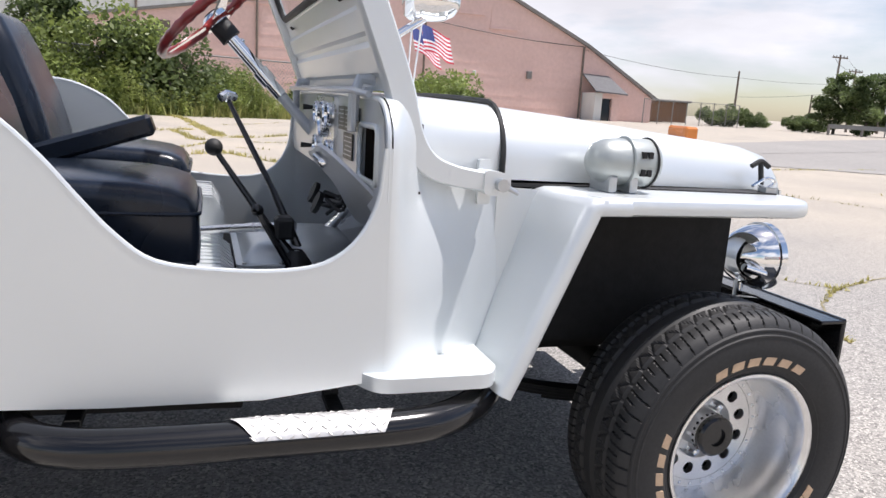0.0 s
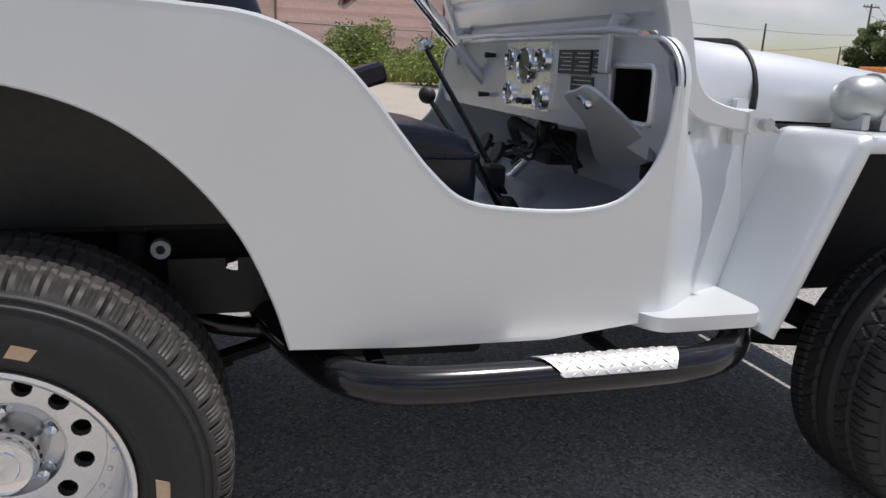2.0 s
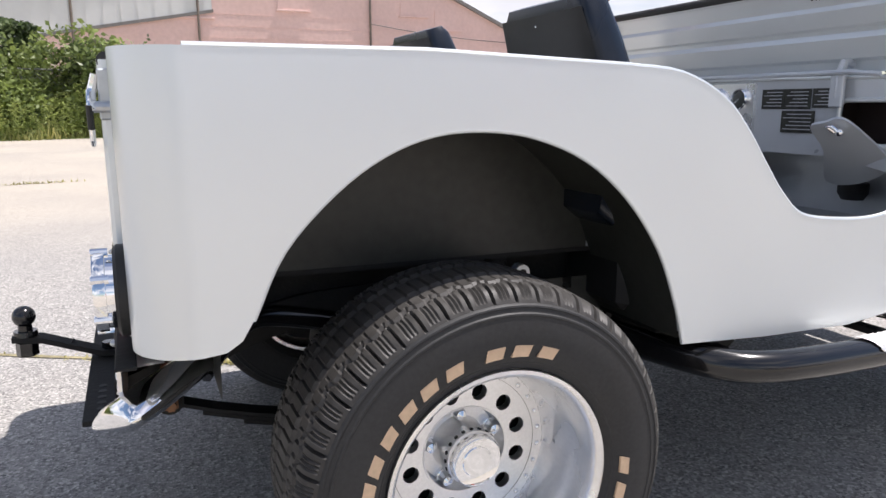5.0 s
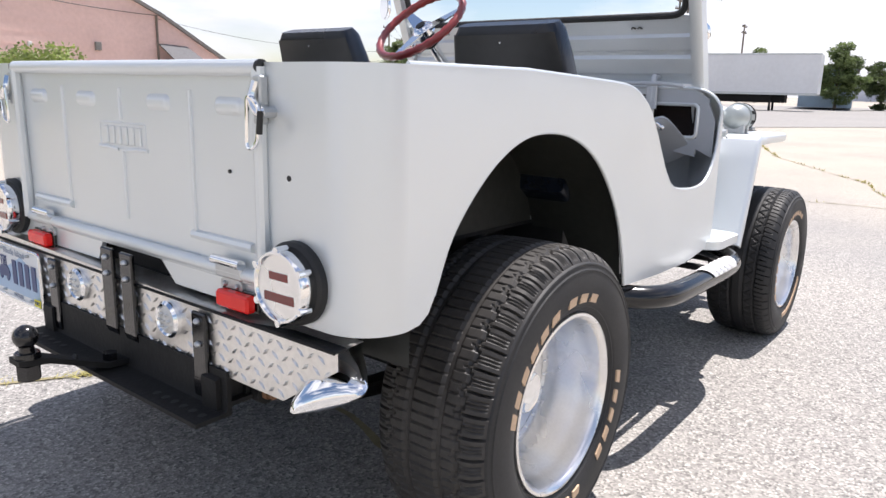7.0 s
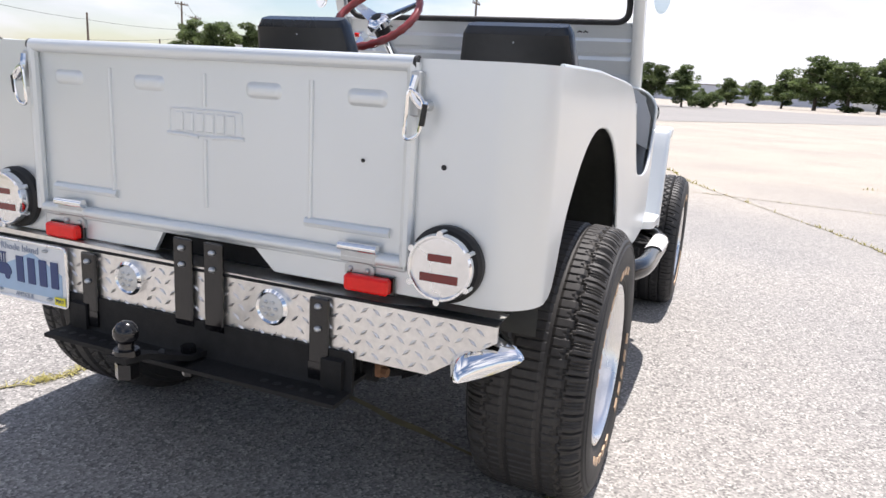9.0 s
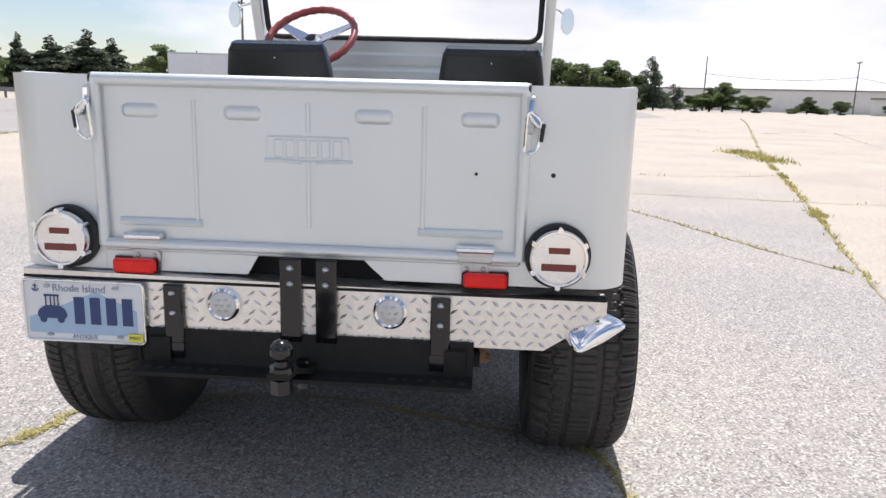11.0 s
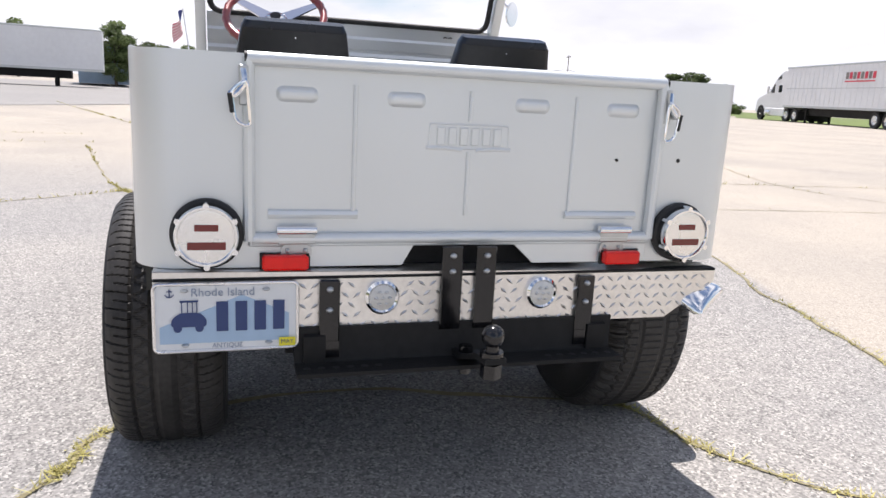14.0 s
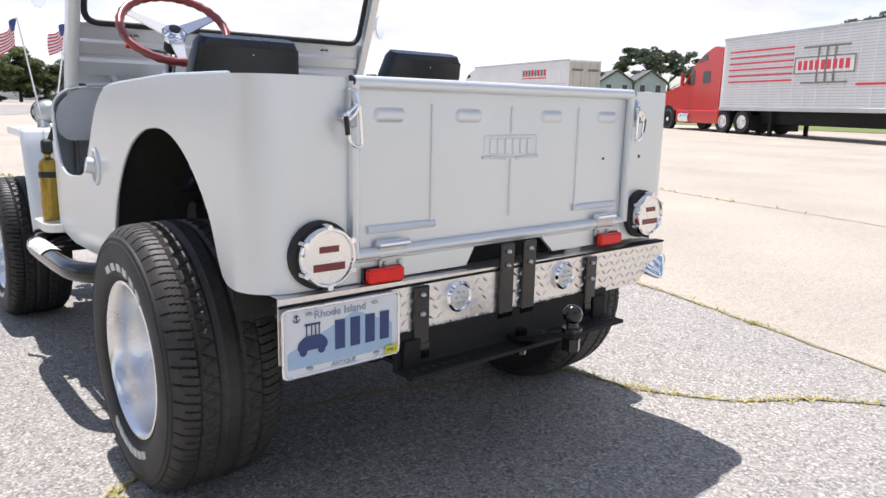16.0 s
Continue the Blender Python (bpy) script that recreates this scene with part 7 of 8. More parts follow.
rj = random.Random(5)
joint = Build()
weed = Build()
JOINTS = (
    # points, half-width of the joint, weeds per metre
    (((-2.6, 2.3), (-0.49, 1.12), (-0.23, 0.985), (0.0, 0.87), (0.15, 0.2), (-0.02, -0.5), (-0.15, -0.77), (-0.42, -0.87), (-0.71, -1.045), (-0.93, -1.35), (-1.6, -1.95)), 0.010, 260),
    (((-4.5, -0.75), (-0.73, -1.94), (-0.22, -2.10), (0.59, -2.32), (1.19, -2.45), (1.93, -2.75), (2.60, -2.95), (4.31, -3.48), (5.2, -3.77)), 0.012, 150),
    (((5.2, -3.77), (5.78, -3.96), (9.79, -5.16), (15.7, -6.96), (44, -16.1), (60, -21)), 0.022, 190),
    (((12.66, 1.72), (10.4, 0.5), (9.13, -0.23), (7.82, -0.62), (5.05, -1.93), (3.96, -2.34), (3.19, -2.62), (2.62, -2.90)), 0.008, 60),
    (((26, 6.4), (17.57, 3.44), (12.66, 1.72)), 0.010, 70),
    (((6.72, 1.0), (6.77, 0.07), (6.87, -0.73), (6.40, -4.11), (6.34, -5.55), (6.25, -6.83), (6.12, -9.39)), 0.011, 10),
    (((9.09, -2.62), (9.14, -3.76), (9.79, -5.16)), 0.011, 12),
    (((-4.5, -4.9), (1.39, -6.49), (2.56, -6.77), (4.44, -7.32)), 0.011, 14),
    (((4.17, -3.82), (4.06, -5.11), (3.9, -7.0)), 0.009, 5),
    (((29.2, -14.8), (12.2, -9.25), (6.56, -7.07), (4.44, -7.32)), 0.010, 4),
    (((4.0, 0.55), (4.57, 1.24), (5.6, 1.72), (9.5, 2.6)), 0.008, 90),
    (((3.4, 3.4), (4.7, 1.81), (5.0, 1.45)), 0.006, 35),
    (((6.6, 9.0), (9.05, 6.45), (9.55, 5.17), (10.2, 2.4)), 0.006, 18),
    (((-1.6, 27.56), (-0.49, 25.15), (0.21, 23.18), (0.76, 18.76), (1.09, 16.21), (1.25, 14.68)), 0.05, 420),
    (((-0.5, 14.87), (-0.25, 15.9), (0.37, 16.84), (0.7, 16.85)), 0.02, 160),
    (((0.12, 16.64), (0.48, 14.95), (0.78, 13.52), (1.37, 14.56), (2, 14.95), (2.82, 16.07)), 0.03, 220),
    (((0.3, 9.78), (0.54, 10.06), (0.75, 10.24), (1.25, 10.54), (1.58, 9.94), (2, 9.15)), 0.03, 260),
    (((0.33, 11.18), (0.64, 11.83), (0.94, 12.67)), 0.02, 120),
    (((1.67, 13.36), (2.61, 13.53)), 0.015, 60),
    (((1.49, 11.83), (2.08, 11.58)), 0.015, 50),
    (((1.46, 19.99), (2.24, 21.04), (3.46, 22.93)), 0.02, 60),
    (((-6, 8.2), (-3.4, 8.8), (-1.2, 9.2)), 0.012, 120),
    (((-3.4, 4.0), (-4.1, 8.7), (-4.6, 12.6)), 0.010, 100),
    (((11.3, 7.5), (11.5, 5.3), (11.8, 3.0)), 0.008, 20),
    (((30.8, -6.65), (29.0, -8.6), (27.2, -10.4), (30, -14)), 0.014, 40),
    (((10, 9.5), (13, 10.8), (17, 11.6)), 0.03, 80),
)
for pts, half, rate in JOINTS:
    line = curve_through([(x, y) for x, y in pts], 10)
    length = sum((Vector(b) - Vector(a)).length for a, b in zip(line, line[1:]))
    n = max(12, int(length / 0.09)) if length < 14 else max(60, int(length / 0.3))
    path = []
    for i in range(n + 1):
        q = i / n * (len(line) - 1)
        k = min(int(q), len(line) - 2)
        p = Vector(line[k]).lerp(Vector(line[k + 1]), q - k)
        path.append(p)
    L, R = [], []
    for i, p in enumerate(path):
        d = (path[min(i + 1, n)] - path[max(i - 1, 0)]).normalized()
        nrm = Vector((-d.y, d.x))
        off = noise.noise(Vector((p.x * 3, p.y * 3, 0))) * 0.03 + noise.noise(Vector((p.x * 13, p.y * 13, 4))) * 0.012
        w = half * (0.55 + 0.9 * abs(noise.noise(Vector((p.x * 6, p.y * 6, 9)))) * 2)
        c = p + nrm * off
        a, b2 = c + nrm * w, c - nrm * w
        z = ground_height(c.x, c.y) + 0.004
        L.append((a.x, a.y, z))
        R.append((b2.x, b2.y, z))
    joint.loft([L, R])
    for _ in range(int(min(length, 26) * rate * 0.75)):
        q = rj.random() ** (1.0 if length < 26 else 1.7) * n
        i = min(int(q), n - 1)
        c = (Vector(L[i]) + Vector(R[i])) / 2
        dense = noise.noise(Vector((c.x * 1.3, c.y * 1.3, 2))) + 0.35 * noise.noise(Vector((c.x * 6, c.y * 6, 2)))
        if dense < -0.10 + rj.gauss(0, 0.12):
            continue
        if abs(c.y) < 0.70 and -0.75 < c.x < 2.4:
            continue
        c = c.lerp((Vector(L[i + 1]) + Vector(R[i + 1])) / 2, q - i) + Vector((rj.gauss(0, half * 1.5), rj.gauss(0, half * 1.5), 0))
        far = 1.0 + 0.12 * min(10, c.length)
        h, w = rj.uniform(0.005, 0.024) * far * (1.8 if rate > 140 and c.y > 3 else 1.0), rj.uniform(0.0026, 0.006) * far
        h, w = (h * 0.7, w * 0.6) if c.length < 3.5 else (h, w)
        a = rj.random() * 6.28
        u = Vector((math.cos(a), math.sin(a), 0)) * w
        t_ = Vector((rj.gauss(0, 0.020), rj.gauss(0, 0.020), h))
        k = len(weed.v)
        weed.v += [tuple(c - u), tuple(c + u), tuple(c + t_)]
        weed.f.append([k, k + 1, k + 2])
        weed.mi.append(0)
for bx, by, br, cnt in ((15.2, -6.35, 0.55, 420), (13.4, -6.25, 0.5, 260)):
    for _ in range(cnt):
        c = Vector((bx + rj.gauss(0, br), by + rj.gauss(0, br * 0.35), 0))
        c.z = ground_height(c.x, c.y)
        u = Vector((rj.gauss(0, 1), rj.gauss(0, 1), 0)).normalized() * 0.02
        k = len(weed.v)
        weed.v += [tuple(c - u), tuple(c + u), tuple(c + Vector((rj.gauss(0, 0.05), rj.gauss(0, 0.05), rj.uniform(0.03, 0.12))))]
        weed.f.append([k, k + 1, k + 2])
        weed.mi.append(0)
tagged(part("joint_soil", joint, CRACK, smooth=0), "dark soil-filled cracks and joints in the concrete", "cracks", kind="structure")
tagged(part("weeds", weed, WEEDS, smooth=0), "yellow-green weeds growing in the concrete joints", "weeds", kind="stuff")

# ==== the brick building, shed, fence, poles ====
BY = 62.0
bld = thing("brick_building", "long pink-painted brick industrial building with a gable roof", "building", at=(16, BY, 0))
bld.location = (0, 0, 0)
gable = [(-24, 0.1), (-24, 8.3), (13.8, 17.0), (36.5, 7.05), (44.6, 2.5), (44.6, 0.1)]
part("gable_wall", Build().prism(gable, "y", BY, BY + 0.4), BRICK, bld)
wing = Build()
wing.box((36.6, BY + 0.4, 0.1), (44.6, BY + 30, 2.45))
part("side_wing", wing, BRICK, bld)
for a, b in (((-24.4, 8.2), (13.8, 17.0)), ((13.8, 17.0), (36.6, 7.0)), ((36.6, 7.0), (45.0, 2.3))):
    d = (Vector(b) - Vector(a)).normalized()
    nrm = Vector((-d.y, d.x)) * 0.28
    part("roof_edge", Build().prism([a, b, (b[0] + nrm.x, b[1] + nrm.y), (a[0] + nrm.x, a[1] + nrm.y)], "y", BY - 0.35, BY + 18), TRIMG, bld)
for x, z1 in ((20.0, 12.0), (36.2, 7.0), (-4, 10.0), (5.3, 11.0)):
    part("drain_pipe", Build().rod((x, BY - 0.15, 0.2), (x, BY - 0.15, z1), 0.10, seg=10), WOODP, bld)
for x, z in ((26.3, 8.0), (22.9, 9.1), (11.8, 9.1), (3.8, 8.2)):
    bw = part("blocked_window", Build().box((x, BY - 0.05, z), (x + 2.6, BY, z + 1.7)), BRICK, bld)
    part("window_sill", Build().box((x - 0.15, BY - 0.16, z - 0.16), (x + 2.75, BY, z), 0.02), BRICK, bw)
clad = [(-23.9, 3.15), (6.4, 8.75), (6.4, 14.9), (-23.9, 8.1)]
part("metal_cladding", Build().prism(clad, "y", BY - 0.06, BY), WHITEW, bld)
for k in range(24):
    x = -23 + k * 1.25
    part("cladding_rib", Build().box((x, BY - 0.10, 3.4 + (x + 23.9) * 0.185), (x + 0.06, BY - 0.06, 8.0 + (x + 23.9) * 0.222)), WHITEW, bld)
part("cladding_trim", Build().prism([(-24, 2.95), (6.5, 8.58), (6.5, 8.82), (-24, 3.19)], "y", BY - 0.22, BY - 0.061), TRIMG, bld)
part("boarded_opening", Build().box((-2.9, BY - 0.04, 3.6), (-1.5, BY, 6.1)), WOODP, bld)
part("wall_lamp", Build().box((24.8, BY - 0.25, 3.6), (25.1, BY, 4.0), 0.03), WHITEW, bld)
part("utility_box", Build().box((30.3, BY - 0.3, 3.6), (30.8, BY, 4.3), 0.03), TRIMG, bld)
# brick courses that catch the light, as shallow ledges
for k in range(9):
    z = 0.9 + k * 0.95
    part("brick_course", Build().box((-23.9, BY - 0.02, z), (min(36.2, 13.8 + (16.7 - z) * 2.2), BY, z + 0.06)), BRICK, bld)
shed = thing("lean_to_shed", "small pale lean-to shed with a dark doorway and grey roof", "shed")
part("shed_wall", Build().prism([(36.5, 0.0), (36.5, 2.7), (37.3, 2.7), (37.3, 0.0)], "y", 59.4, BY - 0.01), WHITEW, shed)
part("shed_wall", Build().prism([(38.4, 0.0), (38.4, 2.6), (39.2, 2.6), (39.2, 0.0)], "y", 59.4, BY - 0.01), BRICK, shed)
part("doorway", Build().box((37.3, 59.7, 0.0), (38.4, 59.8, 2.2)), GLASS_D, shed)
part("lintel", Build().box((37.3, 59.4, 2.2), (38.4, 59.7, 2.6)), BRICK, shed)
part("shed_roof", slab((36.2, 58.8, 2.75), (39.7, 58.8, 2.60), (39.3, BY, 4.3), (36.4, BY, 4.4), (0, 0, 0.12)), ROOFM, shed)


def mesh_fence(name, a, b, height, label, posts):
    """Chain-link: posts, rails and a net of thin wires."""
    f = thing(name, label, "fence")
    a, b = Vector((*a, 0)), Vector((*b, 0))
    d = b - a
    for k in range(posts + 1):
        p = a + d * k / posts
        z = ground_height(p.x, p.y)
        part("fence_post", Build().rod((p.x, p.y, z), (p.x, p.y, z + height + 0.05), 0.045, seg=8), GALV, f)
    z0 = ground_height(a.x, a.y)
    part("top_rail", Build().rod((a.x, a.y, z0 + height), (b.x, b.y, ground_height(b.x, b.y) + height), 0.028, seg=8), GALV, f)
    net = Build()
    n = int(d.length / 0.16)
    for k in range(-int(height / 0.16), n):
        for way in (1, -1):
            u0, u1 = k * 0.16, k * 0.16 + height
            v0, v1 = (0.0, height) if way > 0 else (height, 0.0)
            if u0 < 0:
                v0 += way * -u0
                u0 = 0
            if u1 > d.length:
                v1 -= way * (u1 - d.length)
                u1 = d.length
            p, q = a + d.normalized() * u0, a + d.normalized() * u1
            o = Vector((0, 0, 0.006))
            s0, s1 = Vector((p.x, p.y, z0 + v0)), Vector((q.x, q.y, z0 + v1))
            net.add([s0 - o, s1 - o, s1 + o, s0 + o], [(0, 1, 2, 3)])
    tagged(part("wire_net", net, GALV, f, smooth=0), kind="stuff")
    return f


mesh_fence("chain_link_fence", (40.4, 57.0), (54.0, 60.0), 2.3, "rusty chain-link fence beside the brick building", 7)
mesh_fence("chain_link_fence", (16.3, 57.0), (22.3, 57.0), 2.6, "chain-link fence in front of the brick building", 3)
mesh_fence("chain_link_fence", (-14.0, 21.6), (10.0, 31.2), 2.2, "chain-link fence overgrown by wild vines", 7)
low_shed = thing("low_shed", "long low brown shed behind the fence", "shed")
part("shed_body", Build().box((43.5, 70, 0.2), (55, 78, 2.5), 0.05), RUST, low_shed)
part("shed_top", Build().box((43.2, 69.6, 2.5), (55.3, 78.4, 2.75), 0.05), TRIMG, low_shed)
rail = thing("guard_rail", "grey steel guard rail by the trees", "guard rail")
for k in range(7):
    x, y = 50 + k * 2.4, 44.5 - k * 1.1
    part("rail_post", Build().box((x, y, 0.2), (x + 0.15, y + 0.15, 1.1)), TRIMG, rail)
part("rail_beam", slab((50, 44.4, 0.75), (64.6, 37.7, 0.75), (64.6, 37.7, 1.1), (50, 44.4, 1.1), (0, 0.08, 0)), GALV, rail)
sg = thing("white_sign", "small white sign on a post by the trees", "sign")
part("sign_post", Build().rod((58.0, 46.0, 0.2), (58.0, 46.0, 3.0), 0.06, seg=8), GALV, sg)
part("sign_board", Build().box((57.5, 45.9, 2.2), (58.6, 45.96, 3.6), 0.02), WHITEW, sg)


def utility_pole(x, y, top, arms, lamp, label):
    p = thing("utility_pole", label, "pole", "utility poles")
    z = ground_height(x, y)
    part("pole_shaft", Build().rod((x, y, z), (x, y, top), 0.17, 0.11, 10), WOODP, p)
    for k in range(arms):
        h = top - 0.35 - k * 0.9
        part("cross_arm", Build().box((x - 1.2, y - 0.06, h - 0.08), (x + 1.2, y + 0.06, h + 0.08)), WOODP, p)
        for q in (-1.1, -0.6, 0.6, 1.1):
            part("insulator", Build().rod((x + q, y, h + 0.08), (x + q, y, h + 0.26), 0.05, seg=8), GALV, p)
    if lamp:
        part("street_lamp", Build().tube([(x, y, top * 0.72), (x + 0.8, y - 0.4, top * 0.76), (x + 1.3, y - 0.6, top * 0.74)], 0.05, 6).box((x + 1.1, y - 0.75, top * 0.72), (x + 1.6, y - 0.5, top * 0.75)), GALV, p)
    return p


for x, y, top, arms, lamp in ((76.3, 69.5, 9.6, 1, False), (85.2, 75, 8.6, 1, True), (66.0, 75, 7.0, 0, False), (87.3, 83.9, 5.2, 0, False), (93.5, 77.2, 8.4, 0, False)):
    utility_pole(x, y, top, arms, lamp, "weathered wooden utility pole with wires")
for (az, dist, top, arms) in ((-70.9, 90, 13.5, 3), (-74.6, 120, 11.5, 2), (-105.8, 165, 11.5, 0), (-115.6, 190, 12.0, 1), (-67.5, 150, 9, 0), (-122.0, 200, 7.5, 0)):
    x, y = polar(az, dist)
    utility_pole(x, y, top, arms, False, "tall utility pole far beyond the lot")


def wire(a, b, sag, r=0.02):
    a, b = Vector(a), Vector(b)
    pts = [a.lerp(b, k / 12) - Vector((0, 0, sag * 4 * (k / 12) * (1 - k / 12))) for k in range(13)]
    w = thing("overhead_wire", "thin dark overhead wire between poles", "wire", "overhead wires")
    part("cable", Build().tube(pts, r, 5), SEAL, w)


wire((36.3, 61.8, 6.7), (66.0, 75, 6.2), 0.4)
wire((85.2, 75, 8.2), (93.5, 77.2, 8.2), 0.2)
wire((66.0, 75, 6.2), (76.3, 69.5, 6.0), 0.2)
wire((66.0, 75, 3.8), (76.3, 69.5, 4.9), 0.2)
for q in (-1.1, 1.1):
    wire((76.3 + q, 69.5, 9.4), (85.2 + q, 75, 8.4), 0.4)
xa, ya = polar(-105.8, 165)
xb, yb = polar(-115.6, 190)
xc, yc_ = polar(-122, 200)
wire((xa, ya, 8.0), (xb, yb, 8.5), 1.0, 0.05)
wire((xb, yb, 8.5), (xc, yc_, 7.0), 1.0, 0.05)
wire((20.0, 61.7, 8.2), (36.3, 61.8, 7.0), 0.3, 0.03)

# ==== trucks, trailers and far buildings ====
TYRE_FAR = Build().lathe([(0.0, -0.13), (0.28, -0.13), (0.30, -0.10), (0.46, -0.14), (0.51, -0.09), (0.51, 0.09), (0.46, 0.14), (0.30, 0.10), (0.28, 0.05), (0.0, 0.03)], 28, cap=False).mesh("truck_tyre", RUBBER)
HUB_FAR = Build().lathe([(0.0, 0.13), (0.10, 0.12), (0.12, 0.06), (0.27, 0.055), (0.29, 0.11), (0.275, 0.115), (0.255, 0.065), (0.24, 0.06)], 24, cap=False).mesh("truck_rim", ALU)


def truck_wheel(parent, x, y, out):
    w = new("wheel", TYRE_FAR)
    w.parent = parent
    w.matrix_basis = Matrix.Translation((x, y, 0.51)) @ Matrix.Rotation(math.pi / 2 * (1 if out < 0 else -1), 4, "X")
    sub("rim", HUB_FAR, w)


def box_trailer(label, length, top, doors, at, heading):
    """A box trailer: its rear at local x = 0, its front at x = length, middle line y = 0."""
    t = thing("box_trailer", label, "trailer", "parked trailers")
    w = 1.3
    part("box_body", Build().box((0.02, -w, 1.18), (length, w, top), 0.03), TRAILER, t)
    for s in (-1, 1):
        part("lower_rail", Build().box((0.0, s * w - 0.02, 1.08), (length, s * w + 0.02, 1.24), 0.01), ZINC, t)
        part("upper_rail", Build().box((0.0, s * w - 0.02, top - 0.10), (length, s * w + 0.025, top + 0.02), 0.01), ZINC, t)
        for k in range(int(length / 0.62)):
            part("side_rib", Build().box((0.3 + k * 0.62, s * w - 0.012, 1.25), (0.36 + k * 0.62, s * w + 0.012, top - 0.1)), TRAILER, t)
    if doors:
        for s in (-1, 1):
            d = part("rear_door", Build().box((-0.03, s * 0.65 - 0.62, 1.25), (0.03, s * 0.65 + 0.62, top - 0.12), 0.01), TRAILER_D, t)
            for q in (-0.3, 0.3):
                part("lock_rod", Build().rod((-0.06, s * 0.65 + q, 1.2), (-0.06, s * 0.65 + q, top - 0.1), 0.018, seg=6), ZINC, d)
            part("door_bar", Build().box((-0.055, s * 0.65 - 0.45, top - 0.75), (-0.031, s * 0.65 + 0.45, top - 0.60)), TRIMG, d)
        part("rear_bumper", Build().box((-0.05, -1.2, 0.45), (0.05, 1.2, 0.58)).box((-0.04, -0.8, 0.55), (0.04, -0.7, 1.2)).box((-0.04, 0.7, 0.55), (0.04, 0.8, 1.2)), ZINC, t)
    else:
        part("nose_panel", Build().box((-0.02, -w, 1.2), (0.02, w, top - 0.02)), TRAILER, t)
    for x in (1.2, 2.5):
        for s in (-1, 1):
            truck_wheel(t, x, s * 1.08, s)
    part("belly_skirt", Build().box((3.3, -0.75, 0.55), (length - 2.0, 0.75, 1.09), 0.03), UNDER, t)
    part("suspension", Build().box((0.6, -0.9, 0.55), (3.2, 0.9, 1.1), 0.05), UNDER, t)
    for s in (-1, 1):
        part("landing_leg", Build().box((length - 3.0, s * 0.9 - 0.06, 0.0), (length - 2.85, s * 0.9 + 0.06, 1.15)), UNDER, t)
    t.matrix_basis = Matrix.Translation((at[0], at[1], ground_height(*at))) @ Matrix.Rotation(heading, 4, "Z")
    return t


def tractor(label, at, heading, paint):
    """A sleeper-cab tractor that heads along local x; its drive axles stand at x = 0."""
    t = thing("truck_tractor", label, "truck", "parked trucks")
    prof = rounded([(1.0, 0.95), (1.0, 3.75), (1.6, 3.85), (2.5, 3.45), (3.05, 3.0), (3.75, 2.25), (5.55, 1.75), (5.85, 1.55), (5.95, 0.62), (5.45, 0.55), (4.6, 0.55), (4.4, 0.95)],
                   [0.08, 0.25, 0.4, 0.5, 0.1, 0.1, 0.4, 0.3, 0.15, 0.05, 0.05, 0.05])
    part("cab", Build().prism(prof, "y", -1.12, 1.12), paint, t, smooth=25)
    for s in (-1, 1):
        part("side_fairing", Build().box((0.9, s * 1.13 - 0.05, 0.38), (4.2, s * 1.13 + 0.05, 0.98), 0.04), paint, t)
        part("side_window", Build().prism(rounded([(2.95, 2.15), (2.95, 2.85), (3.1, 2.85), (3.6, 2.2)], 0.08), "y", s * 1.115, s * 1.135), GLASS_D, t)
        part("sleeper_window", Build().prism(rounded([(1.75, 2.2), (1.75, 2.75), (2.3, 2.75), (2.3, 2.2)], 0.08), "y", s * 1.115, s * 1.135), GLASS_D, t)
        part("roof_window", Build().prism(rounded([(2.0, 3.25), (2.1, 3.55), (2.5, 3.4), (2.75, 3.15)], 0.08), "y", s * 1.115, s * 1.13), GLASS_D, t)
        part("fuel_tank", Build().tube([(3.1, s * 1.0, 0.62), (3.9, s * 1.0, 0.62)], 0.27, 20), ALU, t)
        part("wheel_arch", Build().lathe([(0.0, 0.0), (0.60, 0.0), (0.60, 0.02), (0.0, 0.02)], 28, Matrix.Translation((4.95, s * 1.115, 0.6)) @ Matrix.Rotation(math.pi / 2 * -s, 4, "X"), cap=False), UNDER, t)
        part("wing_mirror", Build().box((3.6, s * 1.3 - 0.08, 2.1), (3.75, s * 1.3 + 0.08, 2.7), 0.03), paint, t)
        part("mirror_stay", Build().rod((3.55, s * 1.1, 2.4), (3.67, s * 1.3, 2.4), 0.02, seg=6), BLACK, t)
        part("head_light", Build().box((5.6, s * 0.95 - 0.14, 1.0), (5.9, s * 0.95 + 0.14, 1.25), 0.05), CLEAR, t)
        for x in (-0.65, 0.65):
            truck_wheel(t, x, s * 1.0, s)
        truck_wheel(t, 4.95, s * 1.02, s)
    part("windscreen", slab((3.08, -0.95, 2.98), (3.08, 0.95, 2.98), (3.72, 0.95, 2.28), (3.72, -0.95, 2.28), (0.03, 0, 0.03)), GLASS_D, t)
    part("grille", Build().box((5.86, -0.5, 0.8), (5.96, 0.5, 1.5), 0.04), ALU, t)
    part("chassis", Build().box((-1.6, -0.45, 0.65), (4.5, 0.45, 1.0), 0.03), UNDER, t)
    part("step_plate", Build().box((3.2, -1.19, 0.42), (3.8, -1.17, 0.9)), ALU, t)
    part("mud_flap", Build().box((-1.45, -1.2, 0.15), (-1.42, 1.2, 0.8)), UNDER, t)
    t.matrix_basis = Matrix.Translation((at[0], at[1], ground_height(*at))) @ Matrix.Rotation(heading, 4, "Z")
    return t


# white trailer across the lot ahead of the jeep
box_trailer("plain white box trailer parked across the lot", 15.0, 3.85, True, (51.9, 23.95), math.atan2(-14.9, 1.8))
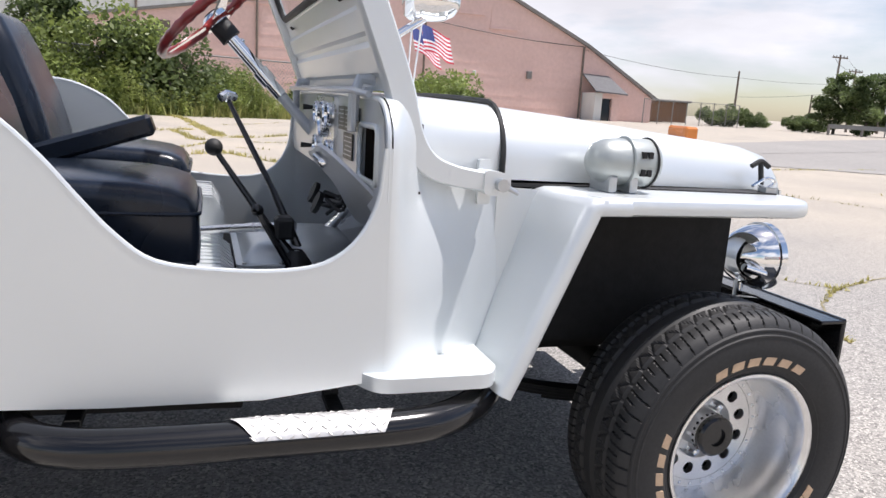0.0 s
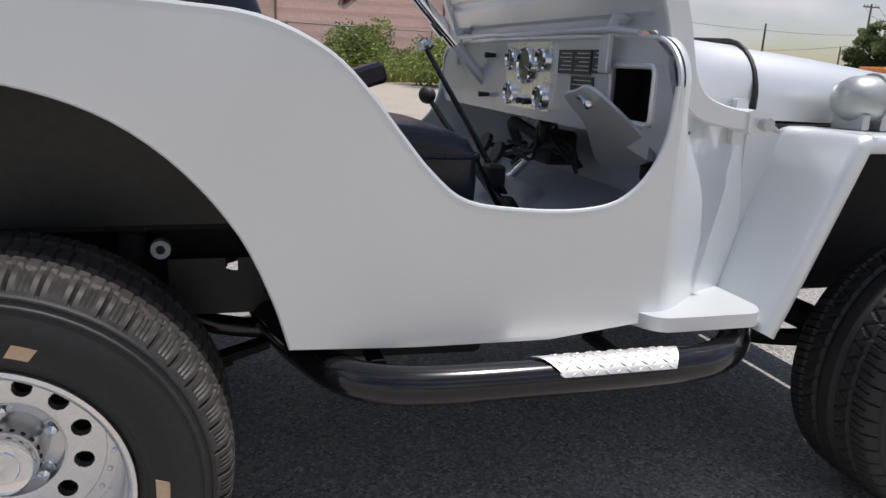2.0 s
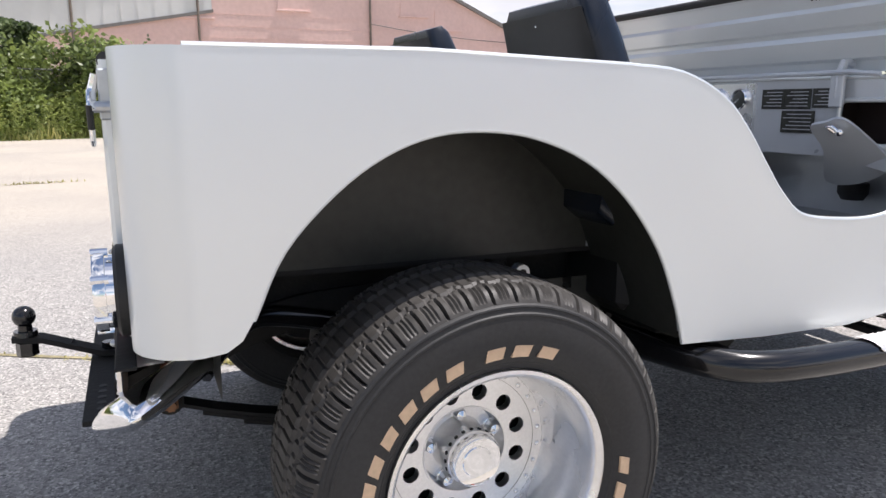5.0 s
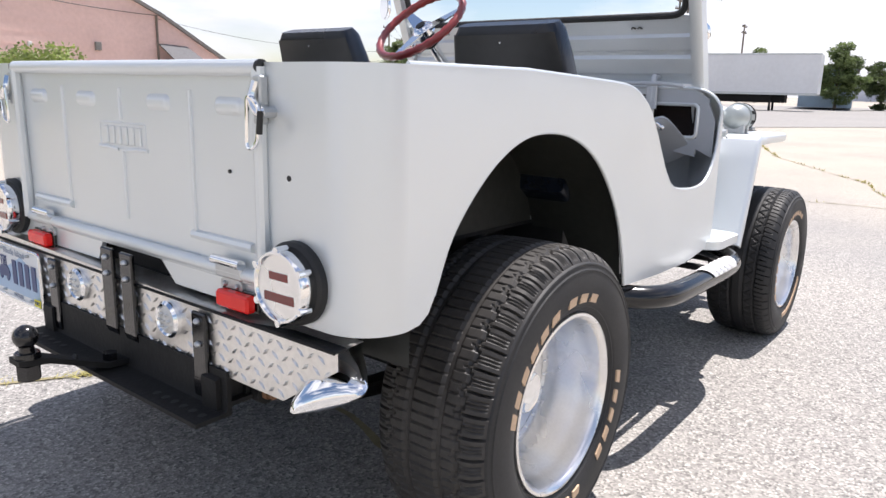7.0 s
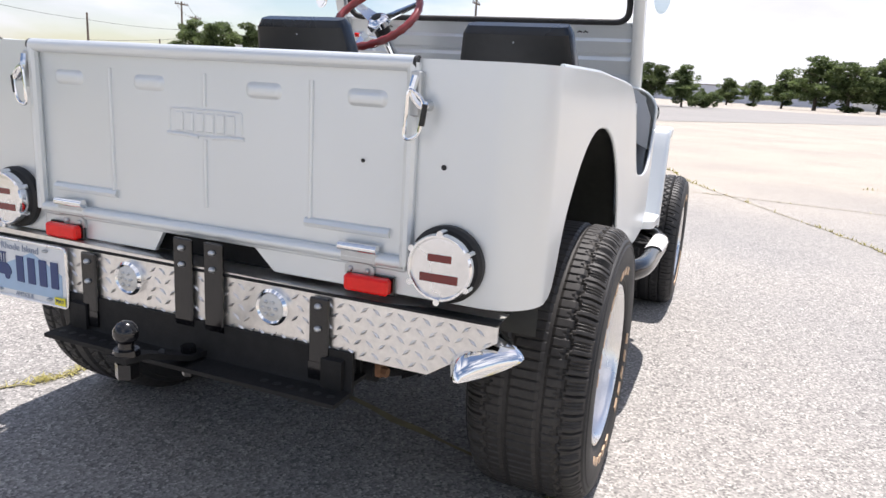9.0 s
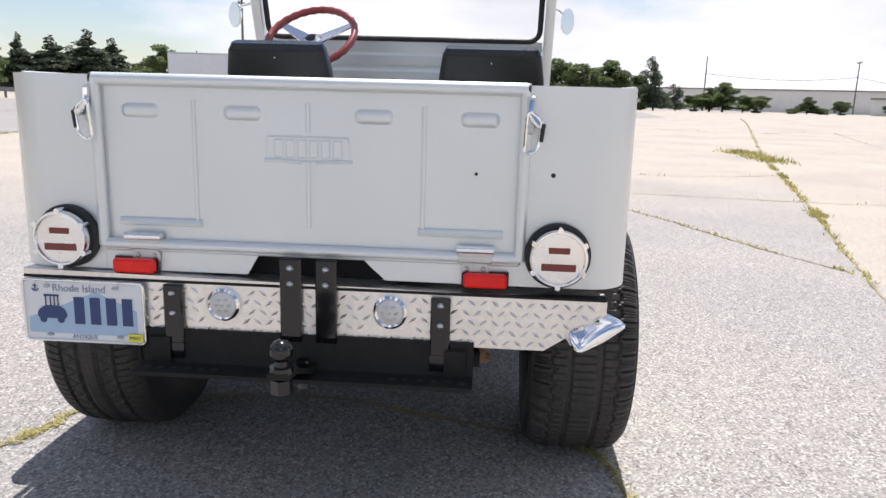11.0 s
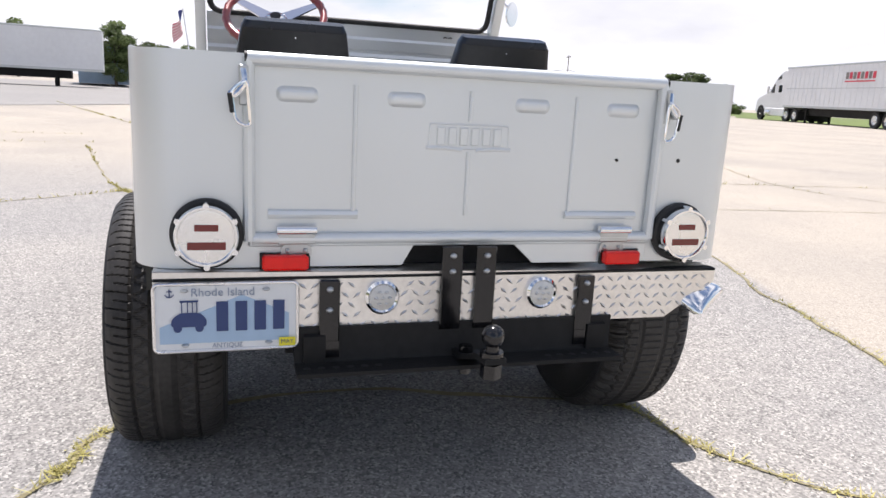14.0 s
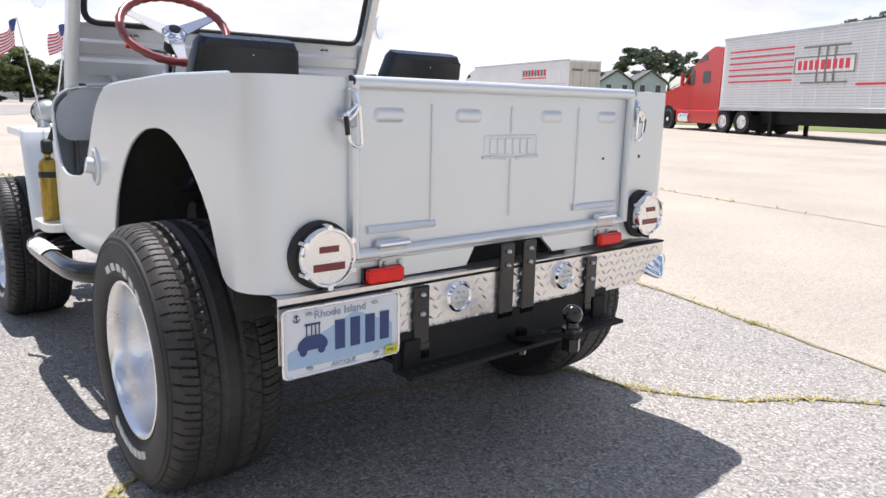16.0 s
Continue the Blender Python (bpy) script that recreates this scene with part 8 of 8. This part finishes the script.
# white trailer with tan doors, nose away
HB = math.atan2(-3.8, 13.8)
tr_b = box_trailer("white box trailer with stained rear doors", 14.2, 4.05, True, (30.4, -37.85), HB)
for k in range(8):
    part("logo_bar", Build().box((2.9 + k * 0.42, 1.302, 3.05), (3.2 + k * 0.42, 1.318, 3.48)), TRIMG if k % 2 else FLAG_R, tr_b, "plain bars in place of a brand name")
part("logo_underline", Build().box((2.9, 1.302, 2.86), (6.2, 1.318, 2.94)), FLAG_R, tr_b)
part("side_stripe", Build().box((0.3, 1.302, 2.45), (14, 1.314, 2.49)), ZINC, tr_b)
tractor("white truck tractor coupled to the white trailer", (30.4 + 14.2 * math.cos(HB) - 0.9 * math.cos(HB), -37.85 + 14.2 * math.sin(HB) - 0.9 * math.sin(HB)), HB, TRAILER)
# red tractor with its striped trailer
HC = math.atan2(-0.408, 0.914)
DRIVE = (14.1, -29.8)
tractor("red sleeper-cab truck tractor parked on the lot", DRIVE, HC, TRUCK_R)
tr_c = box_trailer("white ribbed trailer with red stripes behind the red tractor", 14.0, 4.15, True, (DRIVE[0] - 13.3 * math.cos(HC), DRIVE[1] - 13.3 * math.sin(HC)), HC)
for k in range(6):
    part("red_stripe", Build().box((9.7, 1.302, 2.25 + k * 0.25), (13.5, 1.322, 2.315 + k * 0.25)), FLAG_R, tr_c)
part("low_stripe", Build().box((0.3, 1.302, 2.02), (6.6, 1.322, 2.10)), FLAG_R, tr_c)
for k in range(26):
    part("side_groove", Build().box((0.2, 1.30, 1.32 + k * 0.105), (13.8, 1.312, 1.34 + k * 0.105)), ZINC, tr_c)
part("logo_panel", Build().box((6.7, 1.312, 2.48), (9.6, 1.330, 3.12), 0.005), TRAILER, tr_c)
part("logo_edge", Build().box((6.7, 1.331, 2.48), (9.6, 1.342, 2.53)).box((6.7, 1.331, 3.07), (9.6, 1.342, 3.12)).box((6.7, 1.331, 2.53), (6.75, 1.342, 3.07)).box((9.55, 1.331, 2.53), (9.6, 1.342, 3.07)), TRIMG, tr_c)
for k in range(9):
    part("logo_bar", Build().box((6.95 + k * 0.285, 1.331, 2.63), (7.13 + k * 0.285, 1.342, 2.97)), FLAG_R, tr_c)
for z in (2.12, 3.42):
    part("logo_beam", Build().box((7.0, 1.314, z), (9.2, 1.332, z + 0.07)), TRIMG, tr_c)
for x in (7.6, 8.0, 8.4):
    part("logo_post", Build().box((x, 1.314, 2.12), (x + 0.08, 1.331, 3.46)), TRIMG, tr_c)


def town_house(x, y, w, turn):
    h = thing("town_house", "two-storey grey sided house with a grey roof", "house", "houses beyond the lawn")
    part("house_wall", Build().prism([(-w / 2, 0.0), (-w / 2, 5.2), (0, 6.9), (w / 2, 5.2), (w / 2, 0.0)], "y", 0, 9), SIDING, h)
    for a, b in (((-w / 2 - 0.4, 5.0), (0, 7.0)), ((0, 7.0), (w / 2 + 0.4, 5.0))):
        part("roof_slope", Build().prism([a, b, (b[0], b[1] + 0.25), (a[0], a[1] + 0.25)], "y", -0.4, 9.4), ROOFM, h)
    for z in (1.0, 3.6):
        for q in (-w / 4, w / 4):
            win = part("house_window", Build().box((q - 0.5, -0.06, z), (q + 0.5, 0.0, z + 1.3), 0.02), WHITEW, h)
            part("pane", Build().box((q - 0.4, -0.09, z + 0.1), (q + 0.4, -0.061, z + 1.2)), GLASS_D, win)
    h.matrix_basis = Matrix.Translation((x, y, 0.25)) @ Matrix.Rotation(turn, 4, "Z")


for az, dist, w in ((-142.5, 120, 5.2), (-145.0, 121, 5.0)):
    x, y = polar(az, dist)
    town_house(x, y, w, radians(az + 14))
hedge = thing("privacy_fence", "grey board fence in front of the houses", "fence")
xa, ya = polar(-140.5, 88)
xb, yb = polar(-148, 90)
for k in range(48):
    p, q = Vector((xa, ya, 0.2)).lerp(Vector((xb, yb, 0.2)), k / 48), Vector((xa, ya, 0.2)).lerp(Vector((xb, yb, 0.2)), (k + 0.94) / 48)
    part("fence_board", slab(tuple(p), tuple(q), (q.x, q.y, 1.55), (p.x, p.y, 1.55), (0.1, 0.05, 0)), SIDING, hedge)


def long_hall(az0, az1, dist, height, mat, label, bays):
    """A long low building seen across the lot, with its door bays and roof edge."""
    b = thing("long_building", label, "building", "buildings beyond the lot")
    p, q = Vector((*polar(az0, dist), 0)), Vector((*polar(az1, dist), 0))
    d = (q - p)
    L = d.length
    part("hall_wall", Build().box((0, 0, 0), (L, 14, height)), mat, b)
    part("roof_edge", Build().box((-0.3, -0.3, height), (L + 0.3, 14.3, height + 0.3)), TRIMG, b)
    for k in range(bays):
        x = L * (k + 0.35) / bays
        part("bay_door", Build().box((x, -0.08, 0), (x + L / bays * 0.3, 0, height * 0.62)), TRIMG if k % 2 else SIDING, b)
    b.matrix_basis = Matrix.Translation((p.x, p.y, 0.28)) @ Matrix.Rotation(math.atan2(d.y, d.x), 4, "Z")
    return b


long_hall(-121, -98, 215, 5.2, WHITEW, "long low white hall far across the lot", 14)
long_hall(-124.6, -117.0, 175, 3.0, WHITEW, "low white building with dark openings at the lot's edge", 9)
long_hall(-97, -82, 260, 5.0, SIDING, "long low grey hall far across the lot", 10)
long_hall(-82.3, -79.5, 82, 3.1, BLUEW, "small blue-grey building behind the trees", 3)
long_hall(-73, -52, 230, 5.0, SIDING, "long low grey hall behind the pines", 10)
